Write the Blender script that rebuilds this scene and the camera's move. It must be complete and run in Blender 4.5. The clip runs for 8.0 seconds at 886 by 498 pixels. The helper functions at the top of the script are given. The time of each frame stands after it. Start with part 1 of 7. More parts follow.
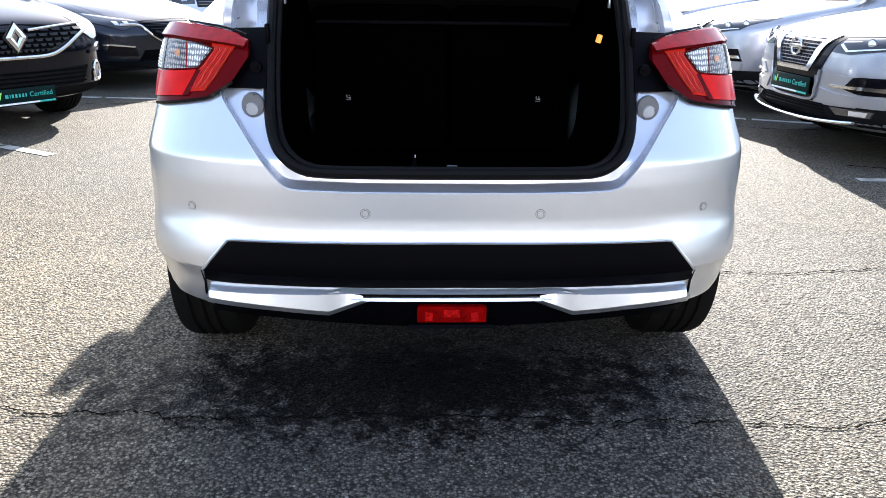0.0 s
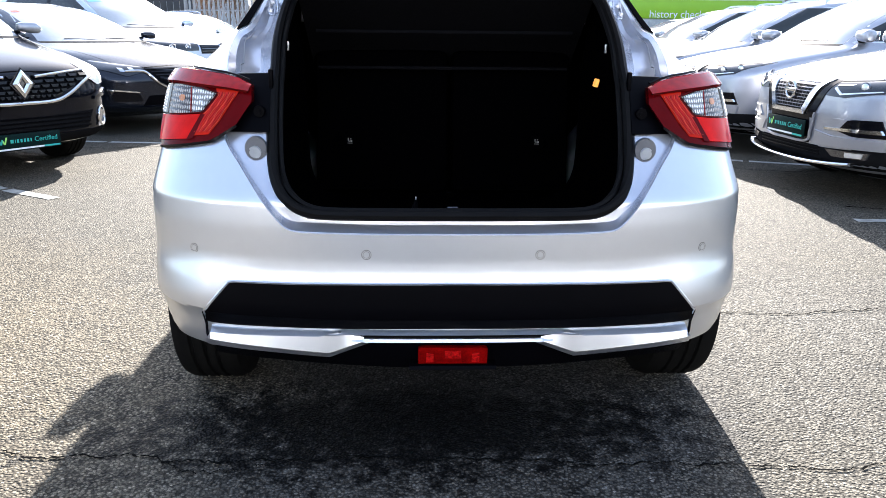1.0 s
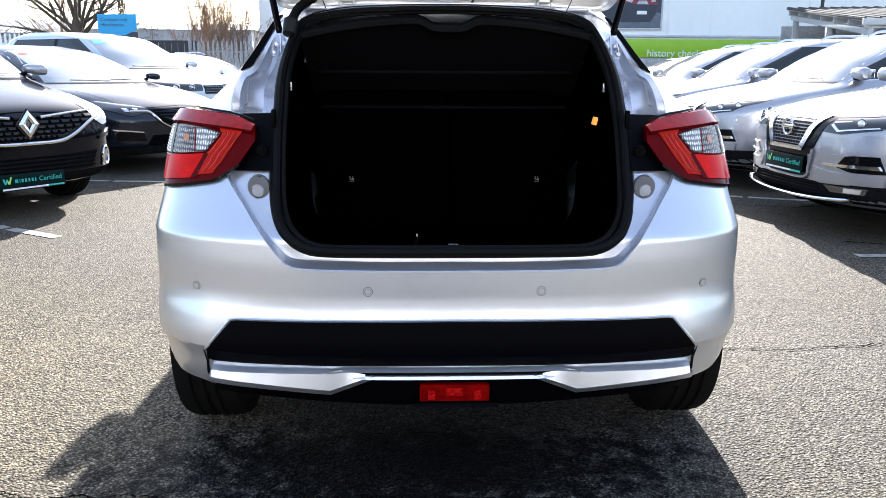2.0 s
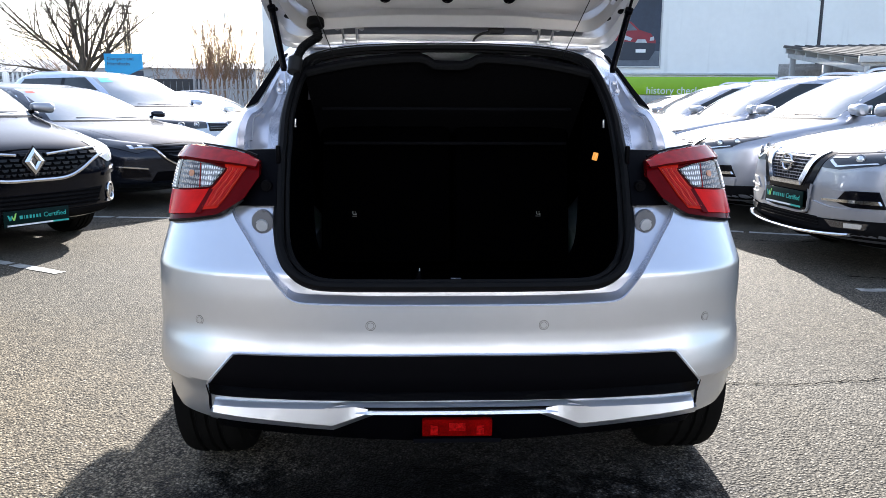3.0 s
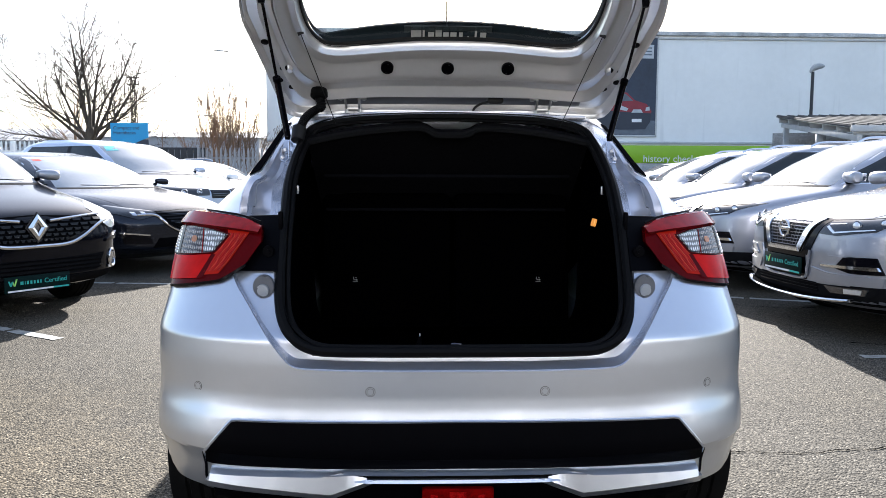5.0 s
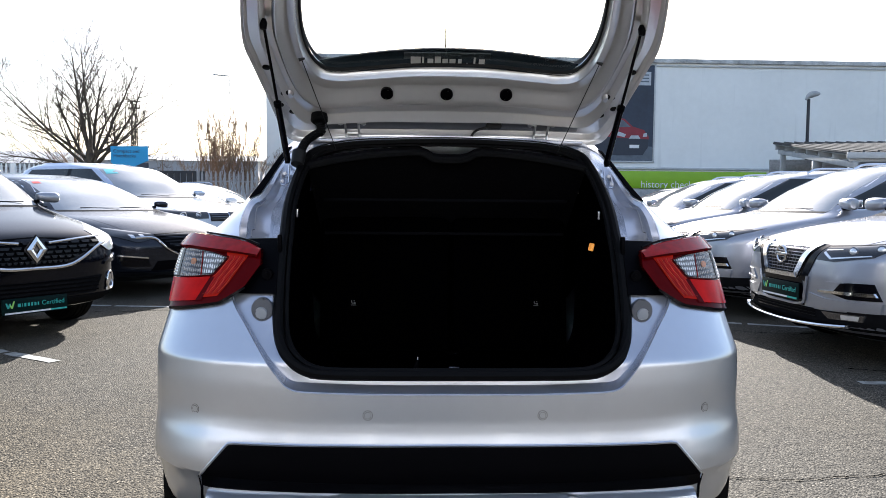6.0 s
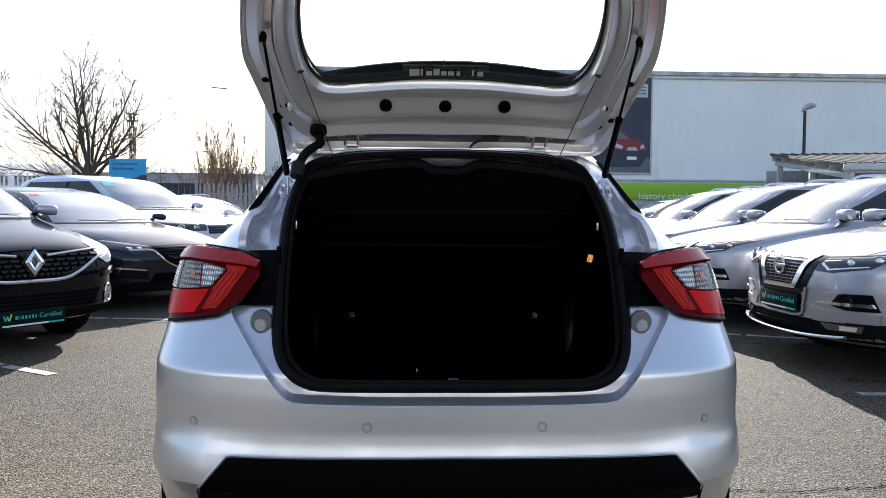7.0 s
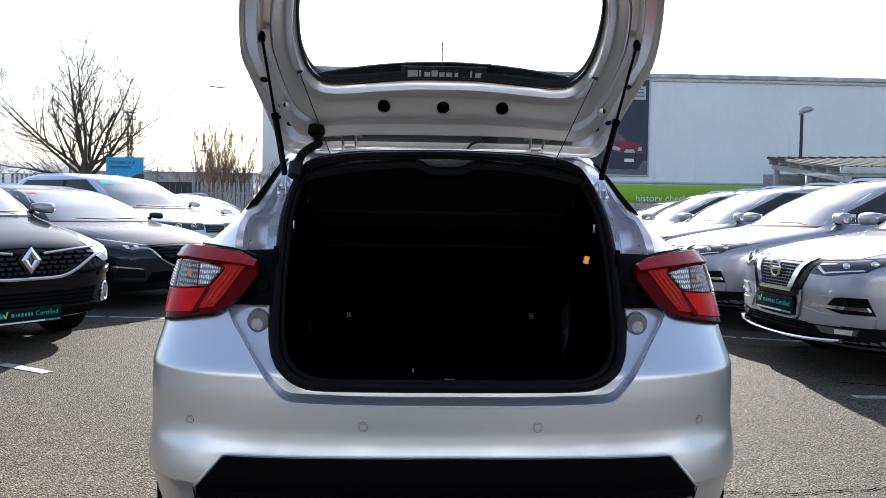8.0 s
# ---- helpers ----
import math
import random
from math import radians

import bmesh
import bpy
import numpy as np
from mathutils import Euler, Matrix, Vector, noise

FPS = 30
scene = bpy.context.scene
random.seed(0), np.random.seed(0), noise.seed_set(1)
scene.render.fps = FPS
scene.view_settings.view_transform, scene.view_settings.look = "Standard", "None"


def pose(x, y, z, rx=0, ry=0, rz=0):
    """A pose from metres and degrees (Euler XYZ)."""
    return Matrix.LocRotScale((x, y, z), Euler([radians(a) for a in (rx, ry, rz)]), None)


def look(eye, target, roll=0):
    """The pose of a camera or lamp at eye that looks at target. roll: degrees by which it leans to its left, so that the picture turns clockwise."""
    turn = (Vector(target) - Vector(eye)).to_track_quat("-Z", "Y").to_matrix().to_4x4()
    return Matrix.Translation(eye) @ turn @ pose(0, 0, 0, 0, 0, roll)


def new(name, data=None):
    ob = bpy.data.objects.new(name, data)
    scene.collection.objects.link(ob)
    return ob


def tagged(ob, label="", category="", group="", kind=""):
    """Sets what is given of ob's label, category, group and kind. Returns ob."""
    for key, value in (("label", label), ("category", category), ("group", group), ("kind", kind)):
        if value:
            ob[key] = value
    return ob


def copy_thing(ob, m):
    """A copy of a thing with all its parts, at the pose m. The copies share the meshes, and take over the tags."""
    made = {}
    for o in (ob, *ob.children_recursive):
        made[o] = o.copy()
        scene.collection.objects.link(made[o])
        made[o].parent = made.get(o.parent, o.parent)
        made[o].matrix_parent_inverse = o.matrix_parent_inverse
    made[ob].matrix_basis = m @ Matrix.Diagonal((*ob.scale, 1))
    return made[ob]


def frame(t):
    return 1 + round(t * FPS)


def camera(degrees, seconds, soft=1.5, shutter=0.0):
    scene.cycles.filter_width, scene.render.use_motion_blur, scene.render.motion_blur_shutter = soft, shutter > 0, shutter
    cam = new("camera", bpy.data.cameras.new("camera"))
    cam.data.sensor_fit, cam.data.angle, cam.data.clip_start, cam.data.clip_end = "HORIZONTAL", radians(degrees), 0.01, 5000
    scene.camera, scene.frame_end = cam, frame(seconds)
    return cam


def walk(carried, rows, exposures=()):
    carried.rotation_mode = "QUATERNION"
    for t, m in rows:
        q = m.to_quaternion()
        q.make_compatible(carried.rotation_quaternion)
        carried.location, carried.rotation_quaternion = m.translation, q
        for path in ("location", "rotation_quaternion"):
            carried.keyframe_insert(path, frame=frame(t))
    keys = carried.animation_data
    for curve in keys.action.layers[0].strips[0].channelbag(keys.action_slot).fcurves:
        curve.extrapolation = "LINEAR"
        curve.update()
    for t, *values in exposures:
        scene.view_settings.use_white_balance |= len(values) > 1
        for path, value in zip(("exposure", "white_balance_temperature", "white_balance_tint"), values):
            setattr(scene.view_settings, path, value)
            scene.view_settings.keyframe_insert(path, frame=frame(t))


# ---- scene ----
cam = camera(61.6, 8.0, soft=0.7)
PATH = [
    (0, (-0.099, -1.853, 1.146), (-0.025, 0.03, 0.477), 0.8),
    (0.5, (-0.099, -1.856, 1.147), (-0.026, 0.043, 0.525), 0.7),
    (1, (-0.1, -1.864, 1.146), (-0.027, 0.054, 0.585), 0.6),
    (1.5, (-0.099, -1.868, 1.148), (-0.027, 0.064, 0.637), 0.4),
    (3, (-0.102, -1.884, 1.146), (-0.037, 0.08, 0.775), 0.2),
    (3.5, (-0.102, -1.889, 1.145), (-0.039, 0.084, 0.822), 0.1),
    (4, (-0.102, -1.893, 1.146), (-0.04, 0.086, 0.868), 0.1),
    (4.5, (-0.103, -1.89, 1.145), (-0.04, 0.095, 0.908), 0.1),
    (6, (-0.104, -1.905, 1.143), (-0.034, 0.09, 1.014), 0.5),
    (6.5, (-0.105, -1.905, 1.143), (-0.034, 0.09, 1.027), 0.5),
    (7, (-0.107, -1.907, 1.142), (-0.032, 0.089, 1.045), 0.4),
    (7.5, (-0.106, -1.913, 1.142), (-0.027, 0.083, 1.055), 0.6),
    (8, (-0.107, -1.914, 1.142), (-0.024, 0.083, 1.047), 0.8),
]
walk(cam, [(t, look(eye, target, roll)) for t, eye, target, roll in PATH],
     exposures=[(0.0, 2.84, 6200, 12), (1.5, 2.64, 6200, 12), (3.5, 2.24, 6200, 12), (4.5, 2.14, 6200, 12), (6.5, 1.70, 6200, 12), (8.0, 1.66, 6200, 12)])


# ---- world, sun, exposure ----
world = bpy.data.worlds.new("sky")
scene.world = world
world.use_nodes = True
wn = world.node_tree.nodes
wl = world.node_tree.links
sky = wn.new("ShaderNodeTexSky")
sky.sky_type = "NISHITA"
sky.sun_disc = False
SUN_ELEVATION, SUN_AZIMUTH = 23.5, 6.0   # degrees; azimuth from +y towards +x
sky.sun_elevation = radians(SUN_ELEVATION)
sky.sun_rotation = radians(SUN_AZIMUTH)
sky.air_density, sky.dust_density, sky.ozone_density = 1.0, 1.6, 1.0
haze = wn.new("ShaderNodeMix")           # thin white haze over the whole sky
haze.data_type, haze.blend_type = "RGBA", "ADD"
haze.inputs[0].default_value = 1.0
haze.inputs[7].default_value = (0.9, 1.02, 1.25, 1)
wl.new(sky.outputs[0], haze.inputs[6])
wl.new(haze.outputs[2], wn["Background"].inputs[0])
wn["Background"].inputs[1].default_value = 0.066

sun = new("sun", bpy.data.lights.new("sun", "SUN"))
sun.data.energy = 5.2
sun.data.angle = radians(0.6)
sun.data.color = (1.0, 0.945, 0.86)
_el, _az = radians(SUN_ELEVATION), radians(SUN_AZIMUTH)
SUN_WAY = Vector((math.sin(_az) * math.cos(_el), math.cos(_az) * math.cos(_el), math.sin(_el)))
sun.matrix_world = look(SUN_WAY * 50, (0, 0, 0))


# ---- materials ----
def mat(name, color, rough=0.5, metal=0.0, coat=0.0, var=0.12, scale=8.0, grain=0.0, grain_scale=300.0,
        spec=0.5, rough_var=0.0, trans=0.0, emit=0.0):
    """A surface with colour variation at two scales, fine relief and uneven gloss."""
    m = bpy.data.materials.new(name)
    m.use_nodes = True
    t = m.node_tree
    b = t.nodes["Principled BSDF"]
    b.inputs["Roughness"].default_value = rough
    b.inputs["Metallic"].default_value = metal
    b.inputs["Coat Weight"].default_value = coat
    b.inputs["Coat Roughness"].default_value = 0.03
    b.inputs["Specular IOR Level"].default_value = spec
    b.inputs["Transmission Weight"].default_value = trans
    if spec == 0.0:
        b.inputs["IOR"].default_value = 1.0
    co = t.nodes.new("ShaderNodeTexCoord")
    n1 = t.nodes.new("ShaderNodeTexNoise")
    n1.inputs["Scale"].default_value = scale
    n1.inputs["Detail"].default_value = 6
    n2 = t.nodes.new("ShaderNodeTexNoise")
    n2.inputs["Scale"].default_value = scale * 11
    n2.inputs["Detail"].default_value = 4
    mixn = t.nodes.new("ShaderNodeMath")
    mixn.operation = "MULTIPLY_ADD"
    mixn.inputs[1].default_value = 0.4
    t.links.new(co.outputs["Object"], n1.inputs["Vector"])
    t.links.new(co.outputs["Object"], n2.inputs["Vector"])
    t.links.new(n2.outputs[0], mixn.inputs[0])
    t.links.new(n1.outputs[0], mixn.inputs[2])
    ramp = t.nodes.new("ShaderNodeMapRange")
    ramp.inputs["From Min"].default_value = 0.4
    ramp.inputs["From Max"].default_value = 1.0
    ramp.inputs["To Min"].default_value = 1.0 - var
    ramp.inputs["To Max"].default_value = 1.0 + var
    t.links.new(mixn.outputs[0], ramp.inputs["Value"])
    mul = t.nodes.new("ShaderNodeVectorMath")
    mul.operation = "SCALE"
    mul.inputs[0].default_value = color
    t.links.new(ramp.outputs[0], mul.inputs["Scale"])
    t.links.new(mul.outputs[0], b.inputs["Base Color"])
    if rough_var:
        r2 = t.nodes.new("ShaderNodeMapRange")
        r2.inputs["From Min"].default_value = 0.4
        r2.inputs["From Max"].default_value = 1.0
        r2.inputs["To Min"].default_value = max(0.01, rough - rough_var)
        r2.inputs["To Max"].default_value = rough + rough_var
        t.links.new(mixn.outputs[0], r2.inputs["Value"])
        t.links.new(r2.outputs[0], b.inputs["Roughness"])
    if grain:
        n3 = t.nodes.new("ShaderNodeTexNoise")
        n3.inputs["Scale"].default_value = grain_scale
        n3.inputs["Detail"].default_value = 3
        t.links.new(co.outputs["Object"], n3.inputs["Vector"])
        bump = t.nodes.new("ShaderNodeBump")
        bump.inputs["Strength"].default_value = grain
        bump.inputs["Distance"].default_value = 0.002
        t.links.new(n3.outputs[0], bump.inputs["Height"])
        t.links.new(bump.outputs[0], b.inputs["Normal"])
    if emit:
        b.inputs["Emission Color"].default_value = (*color, 1)
        b.inputs["Emission Strength"].default_value = emit
    return m


def asphalt_material():
    m = bpy.data.materials.new("asphalt")
    m.use_nodes = True
    t = m.node_tree
    b = t.nodes["Principled BSDF"]
    co = t.nodes.new("ShaderNodeTexCoord")

    def tex(kind, scale, **kw):
        n = t.nodes.new(kind)
        n.inputs["Scale"].default_value = scale
        for k, v in kw.items():
            n.inputs[k].default_value = v
        t.links.new(co.outputs["Object"], n.inputs["Vector"])
        return n

    def mix(kind, a, bb, fac):
        n = t.nodes.new("ShaderNodeMix")
        n.data_type, n.blend_type = "RGBA", kind
        for sock, v in ((n.inputs[0], fac), (n.inputs[6], a), (n.inputs[7], bb)):
            if isinstance(v, (tuple, float)):
                sock.default_value = v
            else:
                t.links.new(v, sock)
        return n.outputs[2]

    def rng(src, a, c, lo, hi):
        n = t.nodes.new("ShaderNodeMapRange")
        for i, v in enumerate((a, c, lo, hi)):
            n.inputs[1 + i].default_value = v
        t.links.new(src, n.inputs["Value"])
        return n.outputs[0]

    stones = tex("ShaderNodeTexVoronoi", 115.0)
    fine = tex("ShaderNodeTexVoronoi", 230.0)
    cloud = tex("ShaderNodeTexNoise", 0.7, Detail=8.0, Roughness=0.65)
    patch_n = tex("ShaderNodeTexNoise", 4.5, Detail=7.0, Roughness=0.7)
    speck = t.nodes.new("ShaderNodeSeparateColor")
    t.links.new(stones.outputs["Color"], speck.inputs[0])
    tone = t.nodes.new("ShaderNodeValToRGB")
    e = tone.color_ramp.elements
    e[0].position, e[0].color = 0.0, (0.072, 0.068, 0.060, 1)
    e[1].position, e[1].color = 1.0, (0.33, 0.31, 0.27, 1)
    mid = e.new(0.62)
    mid.color = (0.146, 0.136, 0.116, 1)
    hi = e.new(0.94)
    hi.color = (0.205, 0.190, 0.162, 1)
    t.links.new(speck.outputs[0], tone.inputs[0])
    edge = rng(stones.outputs["Distance"], 0.42, 0.62, 0.0, 0.85)
    loose = rng(patch_n.outputs[0], 0.38, 0.64, 0.62, 1.0)
    pit = t.nodes.new("ShaderNodeMath")
    pit.operation = "MULTIPLY"
    t.links.new(edge, pit.inputs[0])
    t.links.new(loose, pit.inputs[1])
    gap = rng(pit.outputs[0], 0.0, 1.0, 1.0, 0.0)
    fine_gap = rng(fine.outputs["Distance"], 0.2, 0.8, 1.1, 0.6)
    col = tone.outputs[0]
    for src in (gap, fine_gap, rng(cloud.outputs[0], 0.3, 0.7, 0.86, 1.14), rng(patch_n.outputs[0], 0.3, 0.75, 0.86, 1.2)):
        n = t.nodes.new("ShaderNodeVectorMath")
        n.operation = "SCALE"
        t.links.new(col, n.inputs[0])
        t.links.new(src, n.inputs["Scale"])
        col = n.outputs[0]
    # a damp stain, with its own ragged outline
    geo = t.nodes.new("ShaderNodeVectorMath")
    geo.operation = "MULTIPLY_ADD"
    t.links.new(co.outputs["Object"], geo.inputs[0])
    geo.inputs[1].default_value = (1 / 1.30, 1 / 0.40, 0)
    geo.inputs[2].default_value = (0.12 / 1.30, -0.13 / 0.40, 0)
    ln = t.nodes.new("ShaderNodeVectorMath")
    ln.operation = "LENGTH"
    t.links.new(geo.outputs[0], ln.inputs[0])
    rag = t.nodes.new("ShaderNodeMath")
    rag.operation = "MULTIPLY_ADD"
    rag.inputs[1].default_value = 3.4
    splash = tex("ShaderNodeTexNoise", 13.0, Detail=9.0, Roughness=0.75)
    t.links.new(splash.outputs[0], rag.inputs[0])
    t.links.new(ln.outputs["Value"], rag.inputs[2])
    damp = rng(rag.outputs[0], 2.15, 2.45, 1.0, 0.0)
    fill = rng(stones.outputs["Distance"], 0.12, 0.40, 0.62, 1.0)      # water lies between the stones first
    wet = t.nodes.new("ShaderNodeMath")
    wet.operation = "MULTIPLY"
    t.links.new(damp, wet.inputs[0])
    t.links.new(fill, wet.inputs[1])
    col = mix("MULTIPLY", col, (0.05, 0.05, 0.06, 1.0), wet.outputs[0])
    # a wide oval round it, darker and bluish, with a ragged edge
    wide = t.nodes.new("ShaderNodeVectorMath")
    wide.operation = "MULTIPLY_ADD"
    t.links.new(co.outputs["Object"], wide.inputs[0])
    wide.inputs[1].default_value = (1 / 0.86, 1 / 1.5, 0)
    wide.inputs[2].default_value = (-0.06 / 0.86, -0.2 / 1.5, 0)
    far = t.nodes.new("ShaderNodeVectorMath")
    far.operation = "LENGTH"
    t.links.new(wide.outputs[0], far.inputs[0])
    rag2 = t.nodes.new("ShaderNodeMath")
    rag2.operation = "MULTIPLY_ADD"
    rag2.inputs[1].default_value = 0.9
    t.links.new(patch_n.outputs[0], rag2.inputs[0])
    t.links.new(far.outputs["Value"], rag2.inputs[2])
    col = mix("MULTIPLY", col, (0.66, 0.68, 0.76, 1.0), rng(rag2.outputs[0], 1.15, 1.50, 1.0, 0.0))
    # shade under the parked car, put into the asphalt's colour
    car_shade = t.nodes.new("ShaderNodeVectorMath")
    car_shade.operation = "MULTIPLY_ADD"
    t.links.new(co.outputs["Object"], car_shade.inputs[0])
    car_shade.inputs[1].default_value = (1 / 0.95, 1 / 1.9, 0)
    car_shade.inputs[2].default_value = (0, -1.75 / 1.9, 0)
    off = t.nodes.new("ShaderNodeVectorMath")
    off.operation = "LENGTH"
    t.links.new(car_shade.outputs[0], off.inputs[0])
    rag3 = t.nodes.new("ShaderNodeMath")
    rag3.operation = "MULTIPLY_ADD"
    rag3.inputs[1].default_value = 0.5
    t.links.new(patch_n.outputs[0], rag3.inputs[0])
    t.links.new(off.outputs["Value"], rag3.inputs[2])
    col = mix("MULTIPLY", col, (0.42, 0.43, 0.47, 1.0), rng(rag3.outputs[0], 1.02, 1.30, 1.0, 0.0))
    # a paler, warmer stretch beside the bay
    paler = t.nodes.new("ShaderNodeVectorMath")
    paler.operation = "MULTIPLY_ADD"
    t.links.new(co.outputs["Object"], paler.inputs[0])
    paler.inputs[1].default_value = (1 / 1.7, 1 / 2.4, 0)
    paler.inputs[2].default_value = (2.5 / 1.7, 0.4 / 2.4, 0)
    out = t.nodes.new("ShaderNodeVectorMath")
    out.operation = "LENGTH"
    t.links.new(paler.outputs[0], out.inputs[0])
    rag4 = t.nodes.new("ShaderNodeMath")
    rag4.operation = "MULTIPLY_ADD"
    rag4.inputs[1].default_value = 1.1
    t.links.new(patch_n.outputs[0], rag4.inputs[0])
    t.links.new(out.outputs["Value"], rag4.inputs[2])
    col = mix("MULTIPLY", col, (1.38, 1.29, 1.16, 1.0), rng(rag4.outputs[0], 1.05, 1.75, 1.0, 0.0))
    brown = tex("ShaderNodeTexNoise", 0.22, Detail=5.0, Roughness=0.6)
    col = mix("MULTIPLY", col, (1.0, 0.94, 0.82, 1.0), rng(brown.outputs[0], 0.32, 0.62, 0.0, 1.0))
    b.inputs["Specular IOR Level"].default_value = 0.10
    t.links.new(col, b.inputs["Base Color"])
    t.links.new(rng(damp, 0, 1, 0.84, 0.66), b.inputs["Roughness"])
    bump = t.nodes.new("ShaderNodeBump")
    bump.inputs["Strength"].default_value = 0.8
    bump.inputs["Distance"].default_value = 0.006
    bump.invert = True
    t.links.new(stones.outputs["Distance"], bump.inputs["Height"])
    t.links.new(bump.outputs[0], b.inputs["Normal"])
    return m


ASPHALT = asphalt_material()
SILVER = mat("silver_paint", (0.60, 0.63, 0.69), 0.33, 0.85, 1.0, 0.03, 3)
SILVER_INNER = mat("silver_inner_paint", (0.80, 0.795, 0.80), 0.25, 0.55, 0.35, 0.05, 4)
# the body's silver again, darkened to put in the opening's shade
SHADED_SILVER = mat("shaded_silver_paint", (0.50, 0.52, 0.58), 0.24, 0.66, 0.3, 0.05, 4)
# grey that stands in for the shade along the tailgate's hinge rail
SHADE_GREY = mat("shade_grey_paint", (0.16, 0.165, 0.175), 0.4, 0.6, 0.2, 0.12, 14)
SEAL_BLACK = mat("seal_rubber", (0.0025, 0.0025, 0.003), 0.6, 0.0, 0.0, 0.2, 30, 0.2, 400, spec=0.10)
SILVER_WARM = mat("warm_silver_paint", (0.35, 0.36, 0.40), 0.34, 0.62, 1.0, 0.02, 3)
BLACK_PAINT = mat("black_paint", (0.0025, 0.003, 0.006), 0.10, 0.0, 0.10, 0.2, 5, spec=0.22)
GRAPHITE_PAINT = mat("graphite_paint", (0.014, 0.017, 0.027), 0.24, 0.6, 0.4, 0.1, 5)
ICE_PAINT = mat("ice_silver_paint", (0.50, 0.56, 0.68), 0.3, 0.6, 1.0, 0.04, 4)
DARK_RED_PAINT = mat("dark_red_paint", (0.08, 0.015, 0.015), 0.3, 0.2, 1.0, 0.1, 5)
BLUE_PAINT = mat("blue_paint", (0.10, 0.16, 0.26), 0.3, 0.4, 1.0, 0.1, 5)
GLASS = mat("car_glass", (0.020, 0.024, 0.026), 0.02, 0.0, 0.15, 0.1, 3, spec=0.4)
# windscreens: the sky's glare is put in as a pale base colour
GLARE_GLASS = mat("glare_pale_glass", (0.30, 0.31, 0.31), 0.03, 0.0, 1.0, 0.12, 2, spec=1.0)
BROW_RED = mat("brow_red_lens", (0.25, 0.001, 0.002), 0.06, 0.0, 0.0, 0.35, 40, spec=0.14)
CHROME = mat("chrome", (0.75, 0.75, 0.76), 0.12, 1.0, 0.0, 0.05, 20)
STEEL = mat("zinc_steel", (0.55, 0.55, 0.53), 0.35, 1.0, 0.0, 0.12, 60)
PLASTIC = mat("black_plastic", (0.0012, 0.0012, 0.002), 0.45, 0.0, 0.0, 0.15, 12, 0.25, 700, spec=0.03)
GLOSS_BLACK = mat("gloss_black", (0.003, 0.003, 0.005), 0.14, 0.0, 0.0, 0.1, 12, spec=0.16)
RUBBER = mat("rubber", (0.008, 0.008, 0.009), 0.6, 0.0, 0.0, 0.2, 30, 0.2, 400, spec=0.3)
TYRE = mat("tyre_rubber", (0.005, 0.005, 0.005), 0.8, 0.0, 0.0, 0.25, 30, 0.3, 300, spec=0.05)
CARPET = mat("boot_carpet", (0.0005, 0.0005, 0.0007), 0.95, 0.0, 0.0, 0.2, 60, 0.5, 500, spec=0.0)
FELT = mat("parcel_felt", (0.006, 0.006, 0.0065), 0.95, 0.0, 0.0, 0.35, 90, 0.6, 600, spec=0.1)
RED_LENS = mat("red_lens", (0.50, 0.005, 0.003), 0.06, 0.0, 0.0, 0.22, 25, 0.04, 200, spec=0.06)
DEEP_RED = mat("deep_red_lens", (0.075, 0.001, 0.002), 0.08, 0.0, 0.0, 0.15, 25, spec=0.05)
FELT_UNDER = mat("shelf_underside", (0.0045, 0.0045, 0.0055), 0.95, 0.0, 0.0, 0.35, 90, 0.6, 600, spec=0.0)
SILL_BLACK = mat("sill_plastic", (0.007, 0.008, 0.011), 0.5, 0.0, 0.0, 0.15, 20, 0.2, 500, spec=0.18)
AMBER_PALE = mat("amber_tinted_facet", (0.50, 0.18, 0.05), 0.2, 0.1, 0.2, 0.6, 45)
LAMP_GLASS = mat("headlamp_glass", (0.014, 0.016, 0.020), 0.05, 0.0, 0.4, 0.25, 18)
DARK_CHROME = mat("dark_chrome", (0.16, 0.16, 0.17), 0.2, 0.9, 0.0, 0.1, 20)
PILLAR_BLACK = mat("matt_black", (0.004, 0.004, 0.005), 0.9, 0.0, 0.0, 0.2, 20, spec=0.0)
FOG_REFLEX = mat("fog_reflector", (0.30, 0.004, 0.004), 0.22, 0.0, 0.0, 0.8, 160, 0.5, 220, spec=0.1)
FOG_RED = mat("fog_lens", (0.13, 0.001, 0.001), 0.10, 0.0, 0.0, 0.85, 18, 0.1, 60, spec=0.08)
LAMP_WHITE = mat("lamp_reflector", (0.80, 0.81, 0.83), 0.15, 0.6, 1.0, 0.1, 60)
GLOW_AMBER = mat("lit_boot_lamp", (0.9, 0.36, 0.07), 0.3, emit=0.18)
LINE = mat("worn_road_paint", (0.30, 0.30, 0.28), 0.7, 0.0, 0.0, 0.55, 14, 0.4, 90)
CRACK = mat("open_crack", (0.006, 0.006, 0.006), 1.0, var=0.3, spec=0.0)
CLADDING = mat("pale_cladding", (0.82, 0.82, 0.80), 0.5, 0.0, 0.0, 0.07, 0.35, 0.05, 30)
